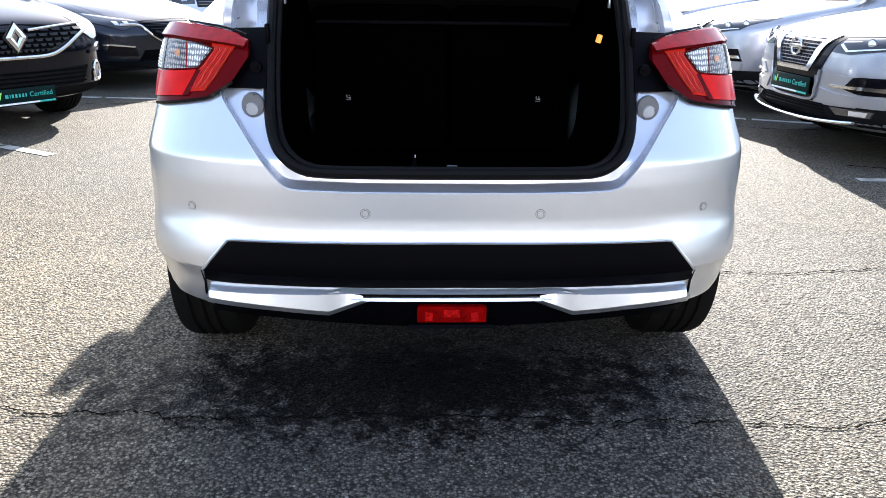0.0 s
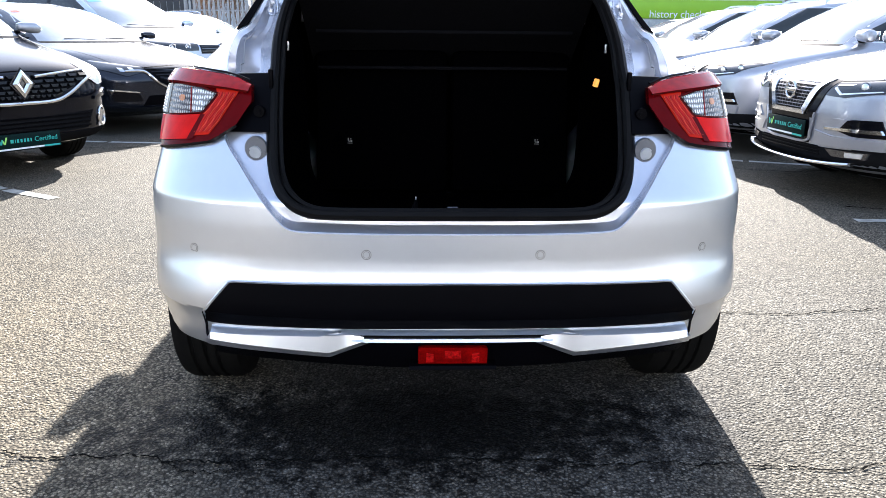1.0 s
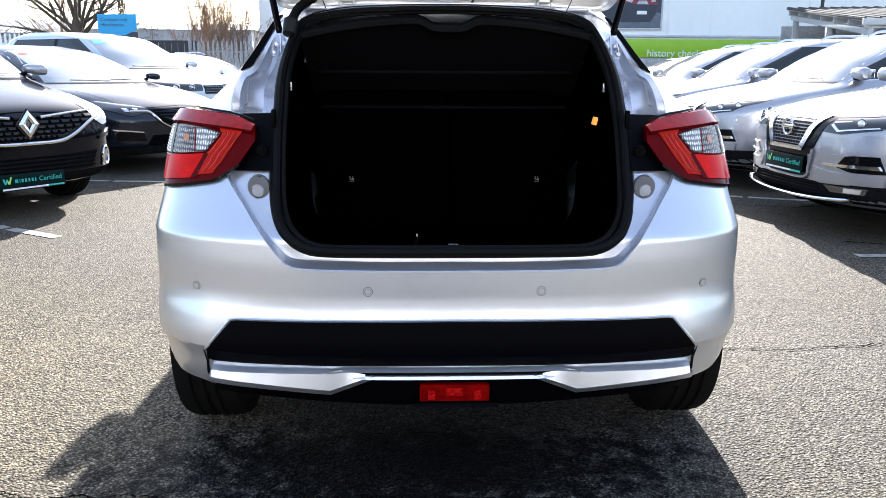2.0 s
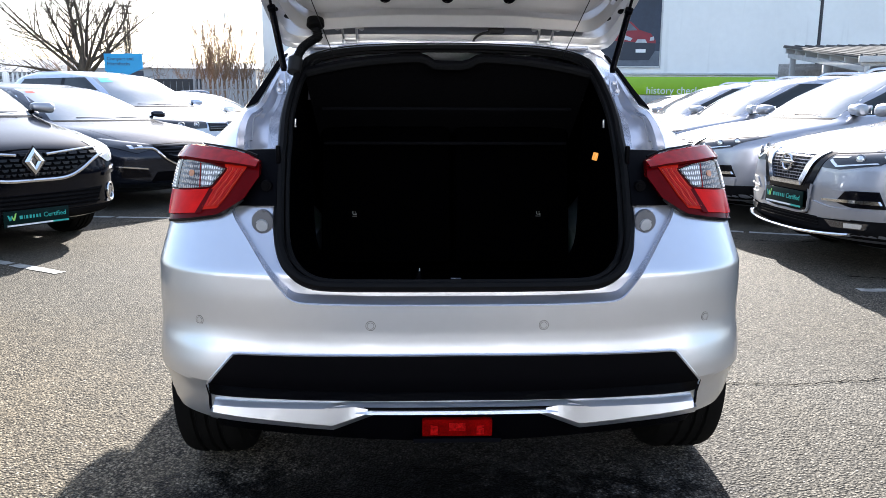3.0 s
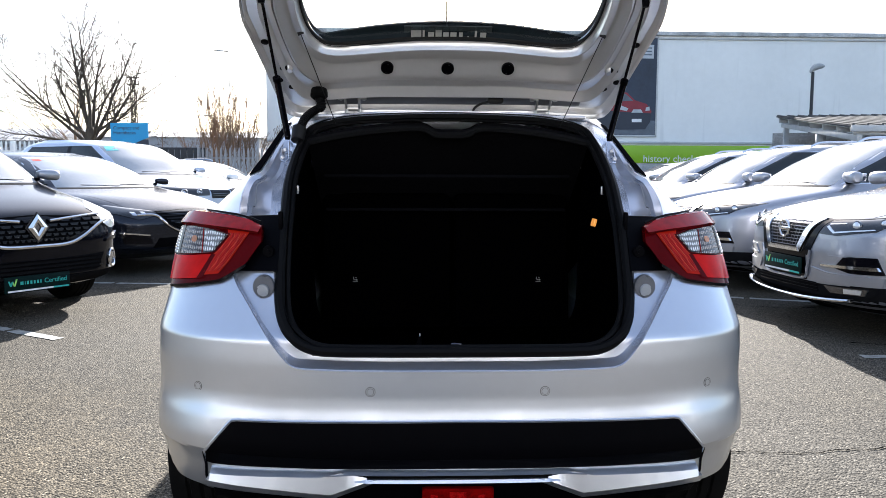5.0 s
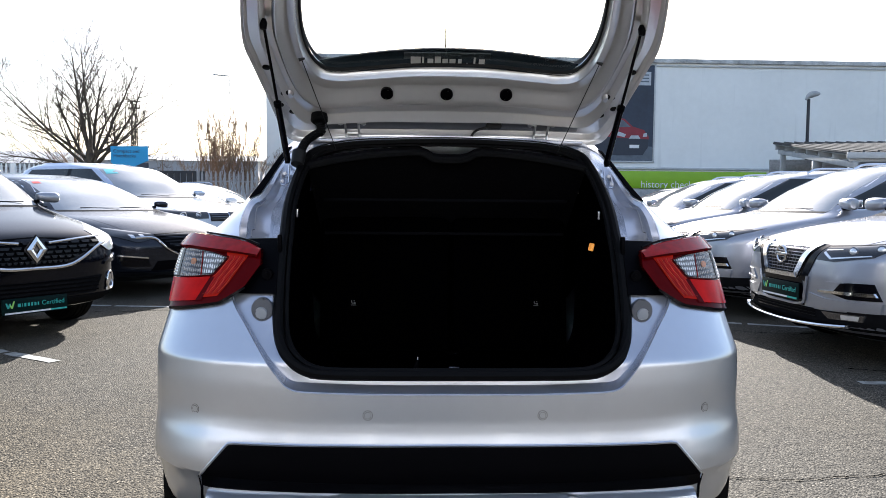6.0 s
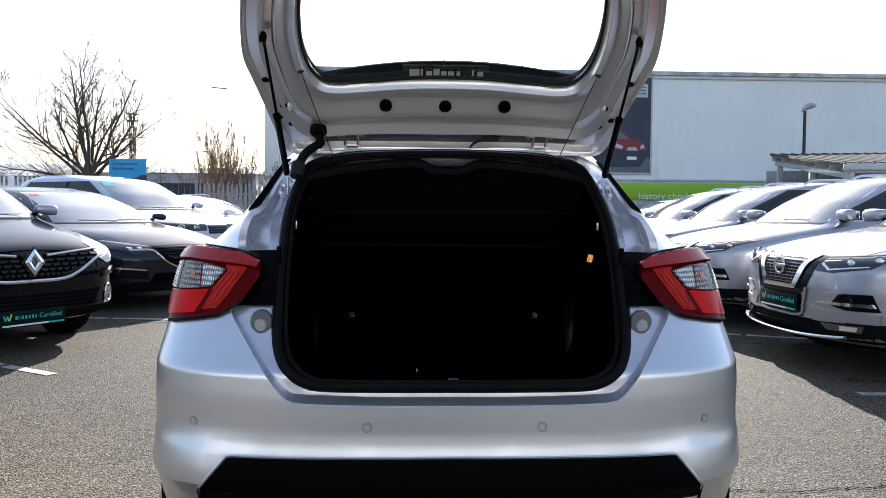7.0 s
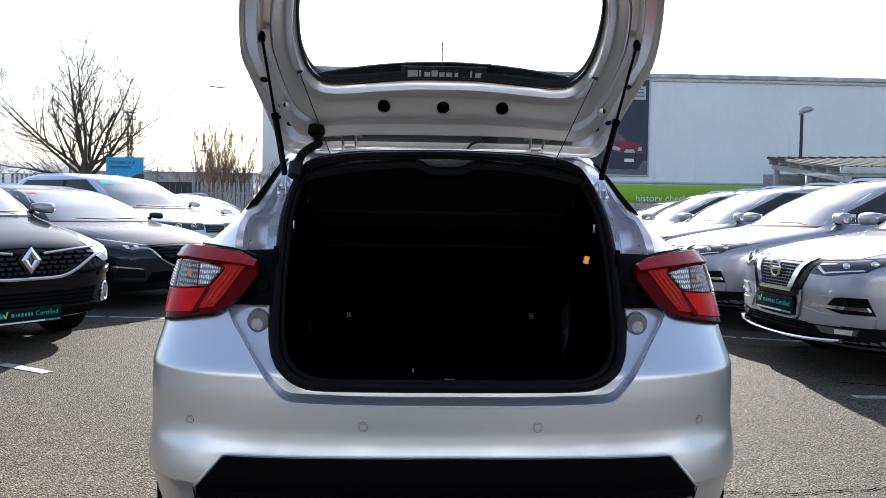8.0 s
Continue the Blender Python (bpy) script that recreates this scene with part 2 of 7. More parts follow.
def streaked(m, depth):
    """Adds faint rain streaks that run down a wall."""
    t = m.node_tree
    b = t.nodes["Principled BSDF"]
    src = b.inputs["Base Color"].links[0].from_socket
    co = t.nodes.new("ShaderNodeTexCoord")
    mp = t.nodes.new("ShaderNodeMapping")
    mp.inputs["Scale"].default_value = (2.2, 2.2, 0.16)
    n = t.nodes.new("ShaderNodeTexNoise")
    n.inputs["Scale"].default_value = 1.0
    n.inputs["Detail"].default_value = 7
    r = t.nodes.new("ShaderNodeMapRange")
    for i, v in enumerate((0.58, 0.80, 1.0, 1.0 - depth)):
        r.inputs[1 + i].default_value = v
    mul = t.nodes.new("ShaderNodeVectorMath")
    mul.operation = "SCALE"
    t.links.new(co.outputs["Object"], mp.inputs["Vector"])
    t.links.new(mp.outputs[0], n.inputs["Vector"])
    t.links.new(n.outputs[0], r.inputs["Value"])
    t.links.new(src, mul.inputs[0])
    t.links.new(r.outputs[0], mul.inputs["Scale"])
    t.links.new(mul.outputs[0], b.inputs["Base Color"])


streaked(CLADDING, 0.20)
CAPPING = mat("grey_capping", (0.50, 0.50, 0.50), 0.6, 0.0, 0.0, 0.6, 1.6)
GREEN = mat("lime_sign", (0.28, 0.50, 0.015), 0.45, 0.0, 0.0, 0.06, 2)
WHITE = mat("white_vinyl", (0.80, 0.80, 0.80), 0.5, var=0.05)
NAVY = mat("navy_poster", (0.020, 0.032, 0.060), 0.5, 0.0, 0.0, 0.35, 0.8)
POSTER_RED = mat("poster_red", (0.24, 0.015, 0.03), 0.5, var=0.15, scale=3)
POSTER_GREY = mat("poster_grey", (0.10, 0.12, 0.15), 0.5, var=0.3, scale=3)
POSTER_PALE = mat("poster_pale", (0.45, 0.48, 0.52), 0.5, var=0.2, scale=3)
GALV = mat("galvanised_steel", (0.36, 0.37, 0.37), 0.55, 0.2, 0.0, 0.25, 3)
DARK_STEEL = mat("dark_painted_steel", (0.03, 0.03, 0.035), 0.5, 0.2, 0.0, 0.2, 4)
PALE_STEEL = mat("pale_painted_steel", (0.50, 0.51, 0.51), 0.55, 0.0, 0.0, 0.18, 3)
ROOF_SHEET = mat("weathered_roof_sheet", (0.095, 0.095, 0.095), 0.95, 0.0, 0.0, 0.4, 2, spec=0.1)
BARK = mat("bark", (0.060, 0.048, 0.036), 0.9, 0.0, 0.0, 0.35, 8, 0.5, 60)
TWIG = mat("brown_twigs", (0.26, 0.17, 0.11), 0.9, 0.0, 0.0, 0.35, 2)
SIGN_BLUE = mat("cyan_sign", (0.0, 0.28, 0.56), 0.4, 0.0, 0.0, 0.05, 2)
SIGN_NAVY = mat("sign_navy", (0.012, 0.02, 0.04), 0.45, var=0.1)
SHED = mat("far_shed", (0.42, 0.43, 0.45), 0.7, 0.0, 0.0, 0.2, 0.2)
DARK_FENCE = mat("dark_boards", (0.045, 0.042, 0.042), 0.8, 0.0, 0.0, 0.3, 2)
CARD_TEAL = mat("teal_card", (0.05, 0.45, 0.50), 0.5, var=0.1)
TRIM_BLACK = mat("moulded_trim", (0.010, 0.010, 0.011), 0.9, 0.0, 0.0, 0.2, 12, 0.3, 500, spec=0.0)
BOUNCE_FRONT = mat("bounce_panels", (0.40, 0.41, 0.42), 0.5, 0.0, 0.0, 0.07, 0.35, 0.05, 30)
PLATE_GREEN = mat("plate_dark_green", (0.003, 0.014, 0.013), 0.4, 0.0, 0.0, 0.1, 20, spec=0.06)
PLATE_TEAL = mat("plate_teal", (0.03, 0.42, 0.36), 0.4, var=0.1)
PLATE_LIME = mat("plate_lime", (0.35, 0.70, 0.15), 0.4, var=0.1)
STICKER = mat("sticker_print", (0.55, 0.56, 0.56), 0.5, var=0.2, scale=40)


def window_glass():
    """Thin clear glass: mostly see-through, with a faint gloss."""
    m = bpy.data.materials.new("thin_glass")
    m.use_nodes = True
    t = m.node_tree
    t.nodes.clear()
    out = t.nodes.new("ShaderNodeOutputMaterial")
    mixs = t.nodes.new("ShaderNodeMixShader")
    clear = t.nodes.new("ShaderNodeBsdfTransparent")
    clear.inputs[0].default_value = (0.90, 0.94, 0.94, 1)
    gloss = t.nodes.new("ShaderNodeBsdfGlossy")
    gloss.inputs["Roughness"].default_value = 0.02
    mixs.inputs[0].default_value = 0.06
    t.links.new(clear.outputs[0], mixs.inputs[1])
    t.links.new(gloss.outputs[0], mixs.inputs[2])
    t.links.new(mixs.outputs[0], out.inputs[0])
    return m


# ---- building blocks ----
def thing(name, label, category, m=None, group="", kind=""):
    ob = new(name)
    ob.empty_display_size = 0.1
    if m is not None:
        ob.matrix_world = m
    return tagged(ob, label, category, group, kind)


def part(name, bm, material, parent=None, label="", smooth=True, sharp=35):
    me = bpy.data.meshes.new(name)
    bmesh.ops.recalc_face_normals(bm, faces=bm.faces)
    bm.to_mesh(me)
    bm.free()
    me.materials.append(material)
    ob = new(name, me)
    if smooth:
        me.shade_smooth()
        me.set_sharp_from_angle(angle=radians(sharp))
    if parent is not None:
        ob.parent = parent
    if label:
        ob["label"] = label
    return ob


def box_bm(cx, cy, cz, sx, sy, sz, bevel=0.0, bm=None, rot=None):
    bm = bm or bmesh.new()
    m = Matrix.Translation((cx, cy, cz)) @ (rot.to_4x4() if rot else Matrix()) @ Matrix.Diagonal((sx, sy, sz, 1))
    got = bmesh.ops.create_cube(bm, size=1, matrix=m)
    if bevel:
        edges = {e for v in got["verts"] for e in v.link_edges}
        bmesh.ops.bevel(bm, geom=list(edges), offset=bevel, segments=2, affect="EDGES", profile=0.5)
    return bm


def tube_bm(points, radius, sides=8, bm=None, closed=False):
    """A round bar along points; radius: one number or one a point."""
    bm = bm or bmesh.new()
    pts = [Vector(p) for p in points]
    n = len(pts)
    rad = radius if isinstance(radius, (list, tuple)) else [radius] * n
    rings = []
    for i, p in enumerate(pts):
        a = pts[(i - 1) % n] if closed or i else p
        b = pts[(i + 1) % n] if closed or i < n - 1 else p
        way = (b - a).normalized()
        side = way.cross(Vector((0.13, 0.21, 0.97)))
        if side.length < 0.05:
            side = way.cross(Vector((1, 0, 0)))
        side.normalize()
        up = side.cross(way)
        rings.append([bm.verts.new(p + rad[i] * (math.cos(2 * math.pi * k / sides) * side + math.sin(2 * math.pi * k / sides) * up)) for k in range(sides)])
    for i in range(n if closed else n - 1):
        r0, r1 = rings[i], rings[(i + 1) % n]
        for k in range(sides):
            bm.faces.new((r0[k], r0[(k + 1) % sides], r1[(k + 1) % sides], r1[k]))
    if not closed:
        bm.faces.new(rings[0][::-1])
        bm.faces.new(rings[-1])
    return bm


def spline(pts, n, closed=False):
    """Catmull-Rom through short lists of points, at n even steps."""
    p = [np.array(q, float) for q in pts]
    if closed:
        p = [p[-1]] + p + [p[0], p[1]]
    else:
        p = [2 * p[0] - p[1]] + p + [2 * p[-1] - p[-2]]
    out = []
    for i in range(1, len(p) - 2):
        for s in np.linspace(0, 1, 12, endpoint=False):
            a, b, c, d = p[i - 1:i + 3]
            out.append(0.5 * (2 * b + (c - a) * s + (2 * a - 5 * b + 4 * c - d) * s * s + (3 * b - a - 3 * c + d) * s ** 3))
    out.append(p[-2])
    out = np.array(out)
    run = np.concatenate([[0], np.cumsum(np.linalg.norm(np.diff(out, axis=0), axis=1))])
    at = np.linspace(0, run[-1], n + (1 if closed else 0))
    res = np.stack([np.interp(at, run, out[:, k]) for k in range(out.shape[1])], axis=1)
    return res[:-1] if closed else res


def even(pts, n):
    """n even steps along a polyline."""
    q = np.array(pts, float)
    run = np.concatenate([[0], np.cumsum(np.linalg.norm(np.diff(q, axis=0), axis=1))])
    at = np.linspace(0, run[-1], n)
    return np.stack([np.interp(at, run, q[:, k]) for k in range(q.shape[1])], axis=1)


class Shell:
    """A car body as level slices. rows: (z, nose depth, half width, squareness, corner depth, tail)."""

    def __init__(self, rows, blur=0.012):
        r = np.array(rows, float)
        self.lo, self.hi = r[0, 0], r[-1, 0]
        self.zs = np.linspace(self.lo, self.hi, 2400)
        k = max(1, int(blur / (self.zs[1] - self.zs[0])))
        self.cols = []
        for c in range(1, 6):
            v = np.interp(self.zs, r[:, 0], r[:, c])
            for _ in range(3):
                v = np.convolve(np.pad(v, k, mode="edge"), np.ones(2 * k + 1) / (2 * k + 1), mode="valid")
            self.cols.append(v)

    def row(self, z):
        return [float(np.interp(z, self.zs, c)) for c in self.cols]

    def nose(self, x, z):
        y0, w, n, d, _ = self.row(z)
        q = min(abs(x) / w, 0.9995)
        return y0 + d * (1 - (1 - q ** n) ** (1 / n))

    def side(self, y, z):
        y0, w, n, d, _ = self.row(z)
        q = min(max((y - y0) / d, 0.0), 1.0)
        return w * (1 - (1 - q) ** n) ** (1 / n)

    def bm(self, rows=70, arc=44, tail_arc=20):
        y0 = self.cols[0]
        run = np.concatenate([[0], np.cumsum(np.hypot(np.diff(self.zs), 0.45 * np.diff(y0)))])
        zs = np.interp(np.linspace(0, run[-1], rows), run, self.zs)
        bm = bmesh.new()
        rings = []
        for z in zs:
            a0, w, n, d, tail = self.row(z)
            pts = []
            for k in range(arc + 1):
                f = -math.pi / 2 + math.pi * k / arc
                s, c = abs(math.sin(f)), abs(math.cos(f))
                pts.append((math.copysign(w * s ** (2 / n), f), a0 + d * (1 - c ** (2 / n))))
            for k in range(1, 14):
                pts.append((w, a0 + d + (tail - 0.4 - a0 - d) * k / 14))
            for k in range(tail_arc + 1):
                f = math.pi / 2 - math.pi * k / tail_arc
                s, c = abs(math.sin(f)), abs(math.cos(f))
                pts.append((math.copysign(w * s ** (2 / 3), f), tail - 0.4 + 0.4 * c ** (2 / 3)))
            for k in range(1, 14):
                pts.append((-w, tail - 0.4 + (a0 + d - tail + 0.4) * k / 14))
            rings.append([bm.verts.new((x, y, z)) for x, y in pts])
        m = len(rings[0])
        for r0, r1 in zip(rings, rings[1:]):
            for k in range(m):
                bm.faces.new((r0[k], r0[(k + 1) % m], r1[(k + 1) % m], r1[k]))
        bm.faces.new(rings[0][::-1])
        bm.faces.new(rings[-1])
        return bm


def sheet_bm(grid, thick, bm=None):
    """A sheet over a grid of points, with a rim pushed back by the vector thick."""
    bm = bm or bmesh.new()
    g = [[bm.verts.new(p) for p in row] for row in grid]
    for r0, r1 in zip(g, g[1:]):
        for k in range(len(r0) - 1):
            bm.faces.new((r0[k], r0[k + 1], r1[k + 1], r1[k]))
    edge = g[0] + [r[-1] for r in g[1:]] + g[-1][-2::-1] + [r[0] for r in g[-2:0:-1]]
    back = [bm.verts.new(v.co + Vector(thick)) for v in edge]
    for k in range(len(edge)):
        j = (k + 1) % len(edge)
        bm.faces.new((edge[k], back[k], back[j], edge[j]))
    return bm


def nose_patch(shell, top, low, off=0.004, thick=0.03, nu=16, nv=5, mirror=False):
    """A panel on the nose of a shell between two lines of (x, z)."""
    a, b = even(top, nu), even(low, nu)
    s = -1 if mirror else 1
    grid = []
    for j in range(nv):
        f = j / (nv - 1)
        row = []
        for p, q in zip(a, b):
            x, z = p * (1 - f) + q * f
            lean = (shell.nose(abs(x) + 0.004, z) - shell.nose(max(0.0, abs(x) - 0.004), z)) / 0.008
            k = off / math.sqrt(1 + lean * lean)
            row.append((s * (x + math.copysign(k * lean, x)), shell.nose(x, z) - k, z))
        grid.append(row)
    return sheet_bm(grid, (0, thick, 0))


def side_patch(shell, top, low, off=0.004, thick=0.03, nu=14, nv=5, side=1):
    """A panel on the flank of a shell between two lines of (y, z)."""
    a, b = even(top, nu), even(low, nu)
    grid = []
    for j in range(nv):
        f = j / (nv - 1)
        row = []
        for p, q in zip(a, b):
            y, z = p * (1 - f) + q * f
            row.append((side * (shell.side(y, z) + off), y, z))
        grid.append(row)
    return sheet_bm(grid, (-side * thick, 0, 0))


def cut(ob, cutters):
    """Cuts solids out of a mesh for good."""
    for c in cutters:
        k = new("cutter", bpy.data.meshes.new("cutter"))
        bmesh.ops.recalc_face_normals(c, faces=c.faces)
        c.to_mesh(k.data)
        c.free()
        mod = ob.modifiers.new("cut", "BOOLEAN")
        mod.operation, mod.object, mod.solver = "DIFFERENCE", k, "EXACT"
        bpy.context.view_layer.update()
        me = bpy.data.meshes.new_from_object(ob.evaluated_get(bpy.context.evaluated_depsgraph_get()))
        ob.modifiers.clear()
        ob.data = me
        bpy.data.objects.remove(k)
    me.shade_smooth()
    me.set_sharp_from_angle(angle=radians(35))


def cylinder_bm(x0, x1, y, z, r, sides=40, bm=None):
    return tube_bm([(x0, y, z), (x1, y, z)], r, sides, bm)


def wheel(parent, x, y, r, width, side, rim_mat):
    """Tyre with tread grooves, rim with five spokes."""
    bm = bmesh.new()
    prof = [(-0.5, 0.70), (-0.52, 0.86), (-0.46, 0.965), (-0.36, 0.995), (-0.22, 1.0), (-0.20, 0.975), (-0.17, 0.975), (-0.15, 1.0),
            (-0.02, 1.0), (0.0, 0.975), (0.03, 0.975), (0.05, 1.0), (0.15, 1.0), (0.17, 0.975), (0.20, 0.975), (0.22, 1.0),
            (0.36, 0.995), (0.46, 0.965), (0.52, 0.86), (0.5, 0.70)]
    sides = 72
    rings = []
    for k in range(sides):
        a = 2 * math.pi * k / sides
        ring = []
        for i, (u, v) in enumerate(prof):
            rr = r * v
            if 3 <= i <= 16 and k % 2 == 0:
                rr -= 0.004
            ring.append(bm.verts.new((x + u * width, y + rr * math.cos(a), r + rr * math.sin(a))))
        rings.append(ring)
    for k in range(sides):
        r0, r1 = rings[k], rings[(k + 1) % sides]
        for i in range(len(prof) - 1):
            bm.faces.new((r0[i], r0[i + 1], r1[i + 1], r1[i]))
    hub = thing("wheel", "", "")
    hub.parent = parent
    part("tyre", bm, TYRE, hub, sharp=25)
    bm = bmesh.new()
    out = x + side * width * 0.42
    rim = [(x - side * width * 0.45, 0.70), (x - side * width * 0.3, 0.64), (x + side * width * 0.3, 0.62), (out, 0.70)]
    tube = []
    for k in range(48):
        a = 2 * math.pi * k / 48
        tube.append([bm.verts.new((px, y + r * f * math.cos(a), r + r * f * math.sin(a))) for px, f in rim])
    for k in range(48):
        for i in range(3):
            bm.faces.new((tube[k][i], tube[k][i + 1], tube[(k + 1) % 48][i + 1], tube[(k + 1) % 48][i]))
    for k in range(5):
        for w in (-0.16, 0.16):
            a = 2 * math.pi * k / 5 + w
            tube_bm([(out - side * 0.03, y, r), (out - side * 0.015, y + 0.65 * r * math.cos(a), r + 0.65 * r * math.sin(a))], [0.03, 0.018], 6, bm)
    cylinder_bm(out - side * 0.05, out - side * 0.01, y, r, 0.05, 16, bm)
    part("rim", bm, rim_mat, hub, "silver alloy rim")
    bm = cylinder_bm(x - side * 0.05, x - side * 0.02, y, r, r * 0.45, 24)
    part("brake_disc", bm, STEEL, hub)
    return hub


def bars(parent, name, spots, material, place, label=""):
    """Flat printed strokes: (u, v, width, height), on the plane that place(u, v) gives."""
    bm = bmesh.new()
    for u, v, w, h in spots:
        q = [place(u - w / 2, v - h / 2), place(u + w / 2, v - h / 2), place(u + w / 2, v + h / 2), place(u - w / 2, v + h / 2)]
        bm.faces.new([bm.verts.new(p) for p in q])
    return tagged(part(name, bm, material, parent, label, smooth=False), kind="stuff")


def text_part(name, words, size, material, parent, m, label="", align="LEFT", extrude=0.001):
    cu = bpy.data.curves.new(name, "FONT")
    cu.body, cu.size, cu.extrude, cu.align_x = words, size, extrude, align
    tmp = new(name, cu)
    me = bpy.data.meshes.new_from_object(tmp.evaluated_get(bpy.context.evaluated_depsgraph_get()))
    bpy.data.objects.remove(tmp)
    me.materials.append(material)
    ob = new(name, me)
    ob.parent = parent
    ob.matrix_basis = m
    if label:
        ob["label"] = label
    return ob


# ---- ground ----
bm = bmesh.new()
bmesh.ops.create_grid(bm, x_segments=40, y_segments=40, size=400)
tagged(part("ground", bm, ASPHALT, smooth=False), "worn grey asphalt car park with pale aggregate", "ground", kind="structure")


def painted_line(x0, y0, x1, y1, w=0.09):
    """A worn line with ragged edges."""
    bm = bmesh.new()
    a, b = Vector((x0, y0, 0.004)), Vector((x1, y1, 0.004))
    n = max(6, int((b - a).length / 0.05))
    side = (b - a).normalized().cross(Vector((0, 0, 1))) * w / 2
    rows = []
    for k in range(n + 1):
        p = a.lerp(b, k / n)
        rows.append((bm.verts.new(p + side * random.uniform(0.75, 1.1)), bm.verts.new(p - side * random.uniform(0.75, 1.1))))
    for r0, r1 in zip(rows, rows[1:]):
        if random.random() > 0.06:
            bm.faces.new((r0[0], r0[1], r1[1], r1[0]))
    tagged(part("road_line", bm, LINE, smooth=False), "worn white parking bay line on asphalt", "road marking", kind="structure")


for line in ((-2.62, 3.30, -6.6, 5.75), (-2.45, 5.95, -6.6, 6.4), (-2.7, 8.9, -6.6, 9.3), (2.75, 5.10, 3.9, 4.65), (2.74, 2.70, 7.0, 2.45), (2.9, 7.4, 7.0, 7.2)):
    painted_line(*line)


def crack(points, w, seed):
    """A ragged open crack."""
    rnd = random.Random(seed)
    bm = bmesh.new()
    pts = even(points, int(60 * max(1, len(points) - 1) / 2))
    rows = []
    dx = 0
    for x, y in pts:
        dx = 0.7 * dx + rnd.uniform(-0.008, 0.008)
        ww = w * rnd.uniform(0.15, 1.4)
        rows.append((bm.verts.new((x, y + dx + ww / 2, 0.004)), bm.verts.new((x, y + dx - ww / 2, 0.004))))
    for r0, r1 in zip(rows, rows[1:]):
        if rnd.random() > 0.08:
            bm.faces.new((r0[0], r0[1], r1[1], r1[0]))
    tagged(part("asphalt_crack", bm, CRACK, smooth=False), "narrow ragged crack running across the asphalt", "crack", kind="structure")


crack([(-1.9, 0.05), (-1.25, 0.03), (-1.16, -0.01), (-0.87, -0.01), (-0.78, -0.04), (-0.47, -0.04), (-0.23, -0.03)], 0.009, 1)
crack([(-0.25, -0.03), (0.1, -0.05), (0.48, -0.07), (0.8, -0.08), (1.01, -0.11), (1.22, -0.09), (1.9, -0.12)], 0.007, 2)
crack([(-0.80, -0.04), (-0.72, -0.10), (-0.62, -0.09), (-0.50, -0.06)], 0.006, 3)
crack([(2.6, 4.75), (2.85, 4.55), (3.2, 4.45), (3.5, 4.5)], 0.02, 4)
crack([(2.9, 3.1), (3.2, 3.0), (3.6, 3.0), (4.4, 2.9)], 0.025, 5)
crack([(-3.6, 5.7), (-3.2, 5.6), (-2.7, 5.75), (-2.2, 5.7)], 0.018, 6)
crack([(1.1, 1.1), (1.5, 1.05), (1.9, 1.12), (2.6, 1.0)], 0.008, 7)


# ---- the silver hatchback ----
HATCH_ROWS = [
    (0.17, 0.36, 0.60, 2.8, 0.42, 3.85), (0.235, 0.13, 0.74, 2.8, 0.42, 3.88), (0.268, 0.036, 0.848, 2.8, 0.42, 3.92), (0.30, 0.027, 0.862, 2.8, 0.42, 3.95),
    (0.36, 0.014, 0.868, 2.8, 0.42, 3.97), (0.400, 0.000, 0.872, 2.8, 0.42, 3.98), (0.408, -0.007, 0.880, 2.8, 0.42, 3.98), (0.45, -0.005, 0.882, 2.8, 0.42, 3.99), (0.50, -0.001, 0.881, 2.8, 0.42, 3.99),
    (0.53, 0.006, 0.881, 2.8, 0.42, 3.98), (0.56, 0.009, 0.882, 2.8, 0.42, 3.98), (0.65, 0.011, 0.883, 2.8, 0.42, 3.95), (0.708, 0.015, 0.881, 2.8, 0.42, 3.9), (0.722, 0.022, 0.879, 2.8, 0.42, 3.85), (0.80, 0.075, 0.868, 2.8, 0.42, 3.6),
    (0.88, 0.125, 0.860, 2.8, 0.42, 3.4), (0.95, 0.17, 0.852, 2.8, 0.42, 3.2), (1.0, 0.205, 0.845, 2.8, 0.42, 3.05), (1.02, 0.225, 0.83, 2.8, 0.42, 3.0), (1.05, 0.25, 0.77, 2.8, 0.45, 2.95),
    (1.12, 0.335, 0.712, 2.8, 0.45, 2.85), (1.20, 0.44, 0.675, 2.8, 0.5, 2.72), (1.30, 0.585, 0.635, 2.8, 0.5, 2.5), (1.36, 0.68, 0.605, 2.8, 0.5, 2.35),
    (1.40, 0.77, 0.575, 2.6, 0.5, 2.25), (1.43, 0.95, 0.53, 2.4, 0.5, 2.15), (1.45, 1.15, 0.46, 2.2, 0.45, 2.05)]


def ease(v, a, b):
    f = min(1.0, max(0.0, (v - a) / (b - a)))
    return f * f * (3 - 2 * f)


class HatchShell(Shell):
    """The hatchback's slices, with the bumper's swollen lower corners."""

    def nose(self, x, z):
        swell = 0.017 * ease(abs(x), 0.44, 0.76) * ease(z, 0.580, 0.43) * min(1.0, max(0.0, (z - 0.22) / 0.12))
        return super().nose(x, z) - swell


HB = HatchShell(HATCH_ROWS, 0.004)

hatchback = thing("hatchback_car", "silver hatchback parked with its tailgate raised and boot open", "car", pose(0, 0, 0))

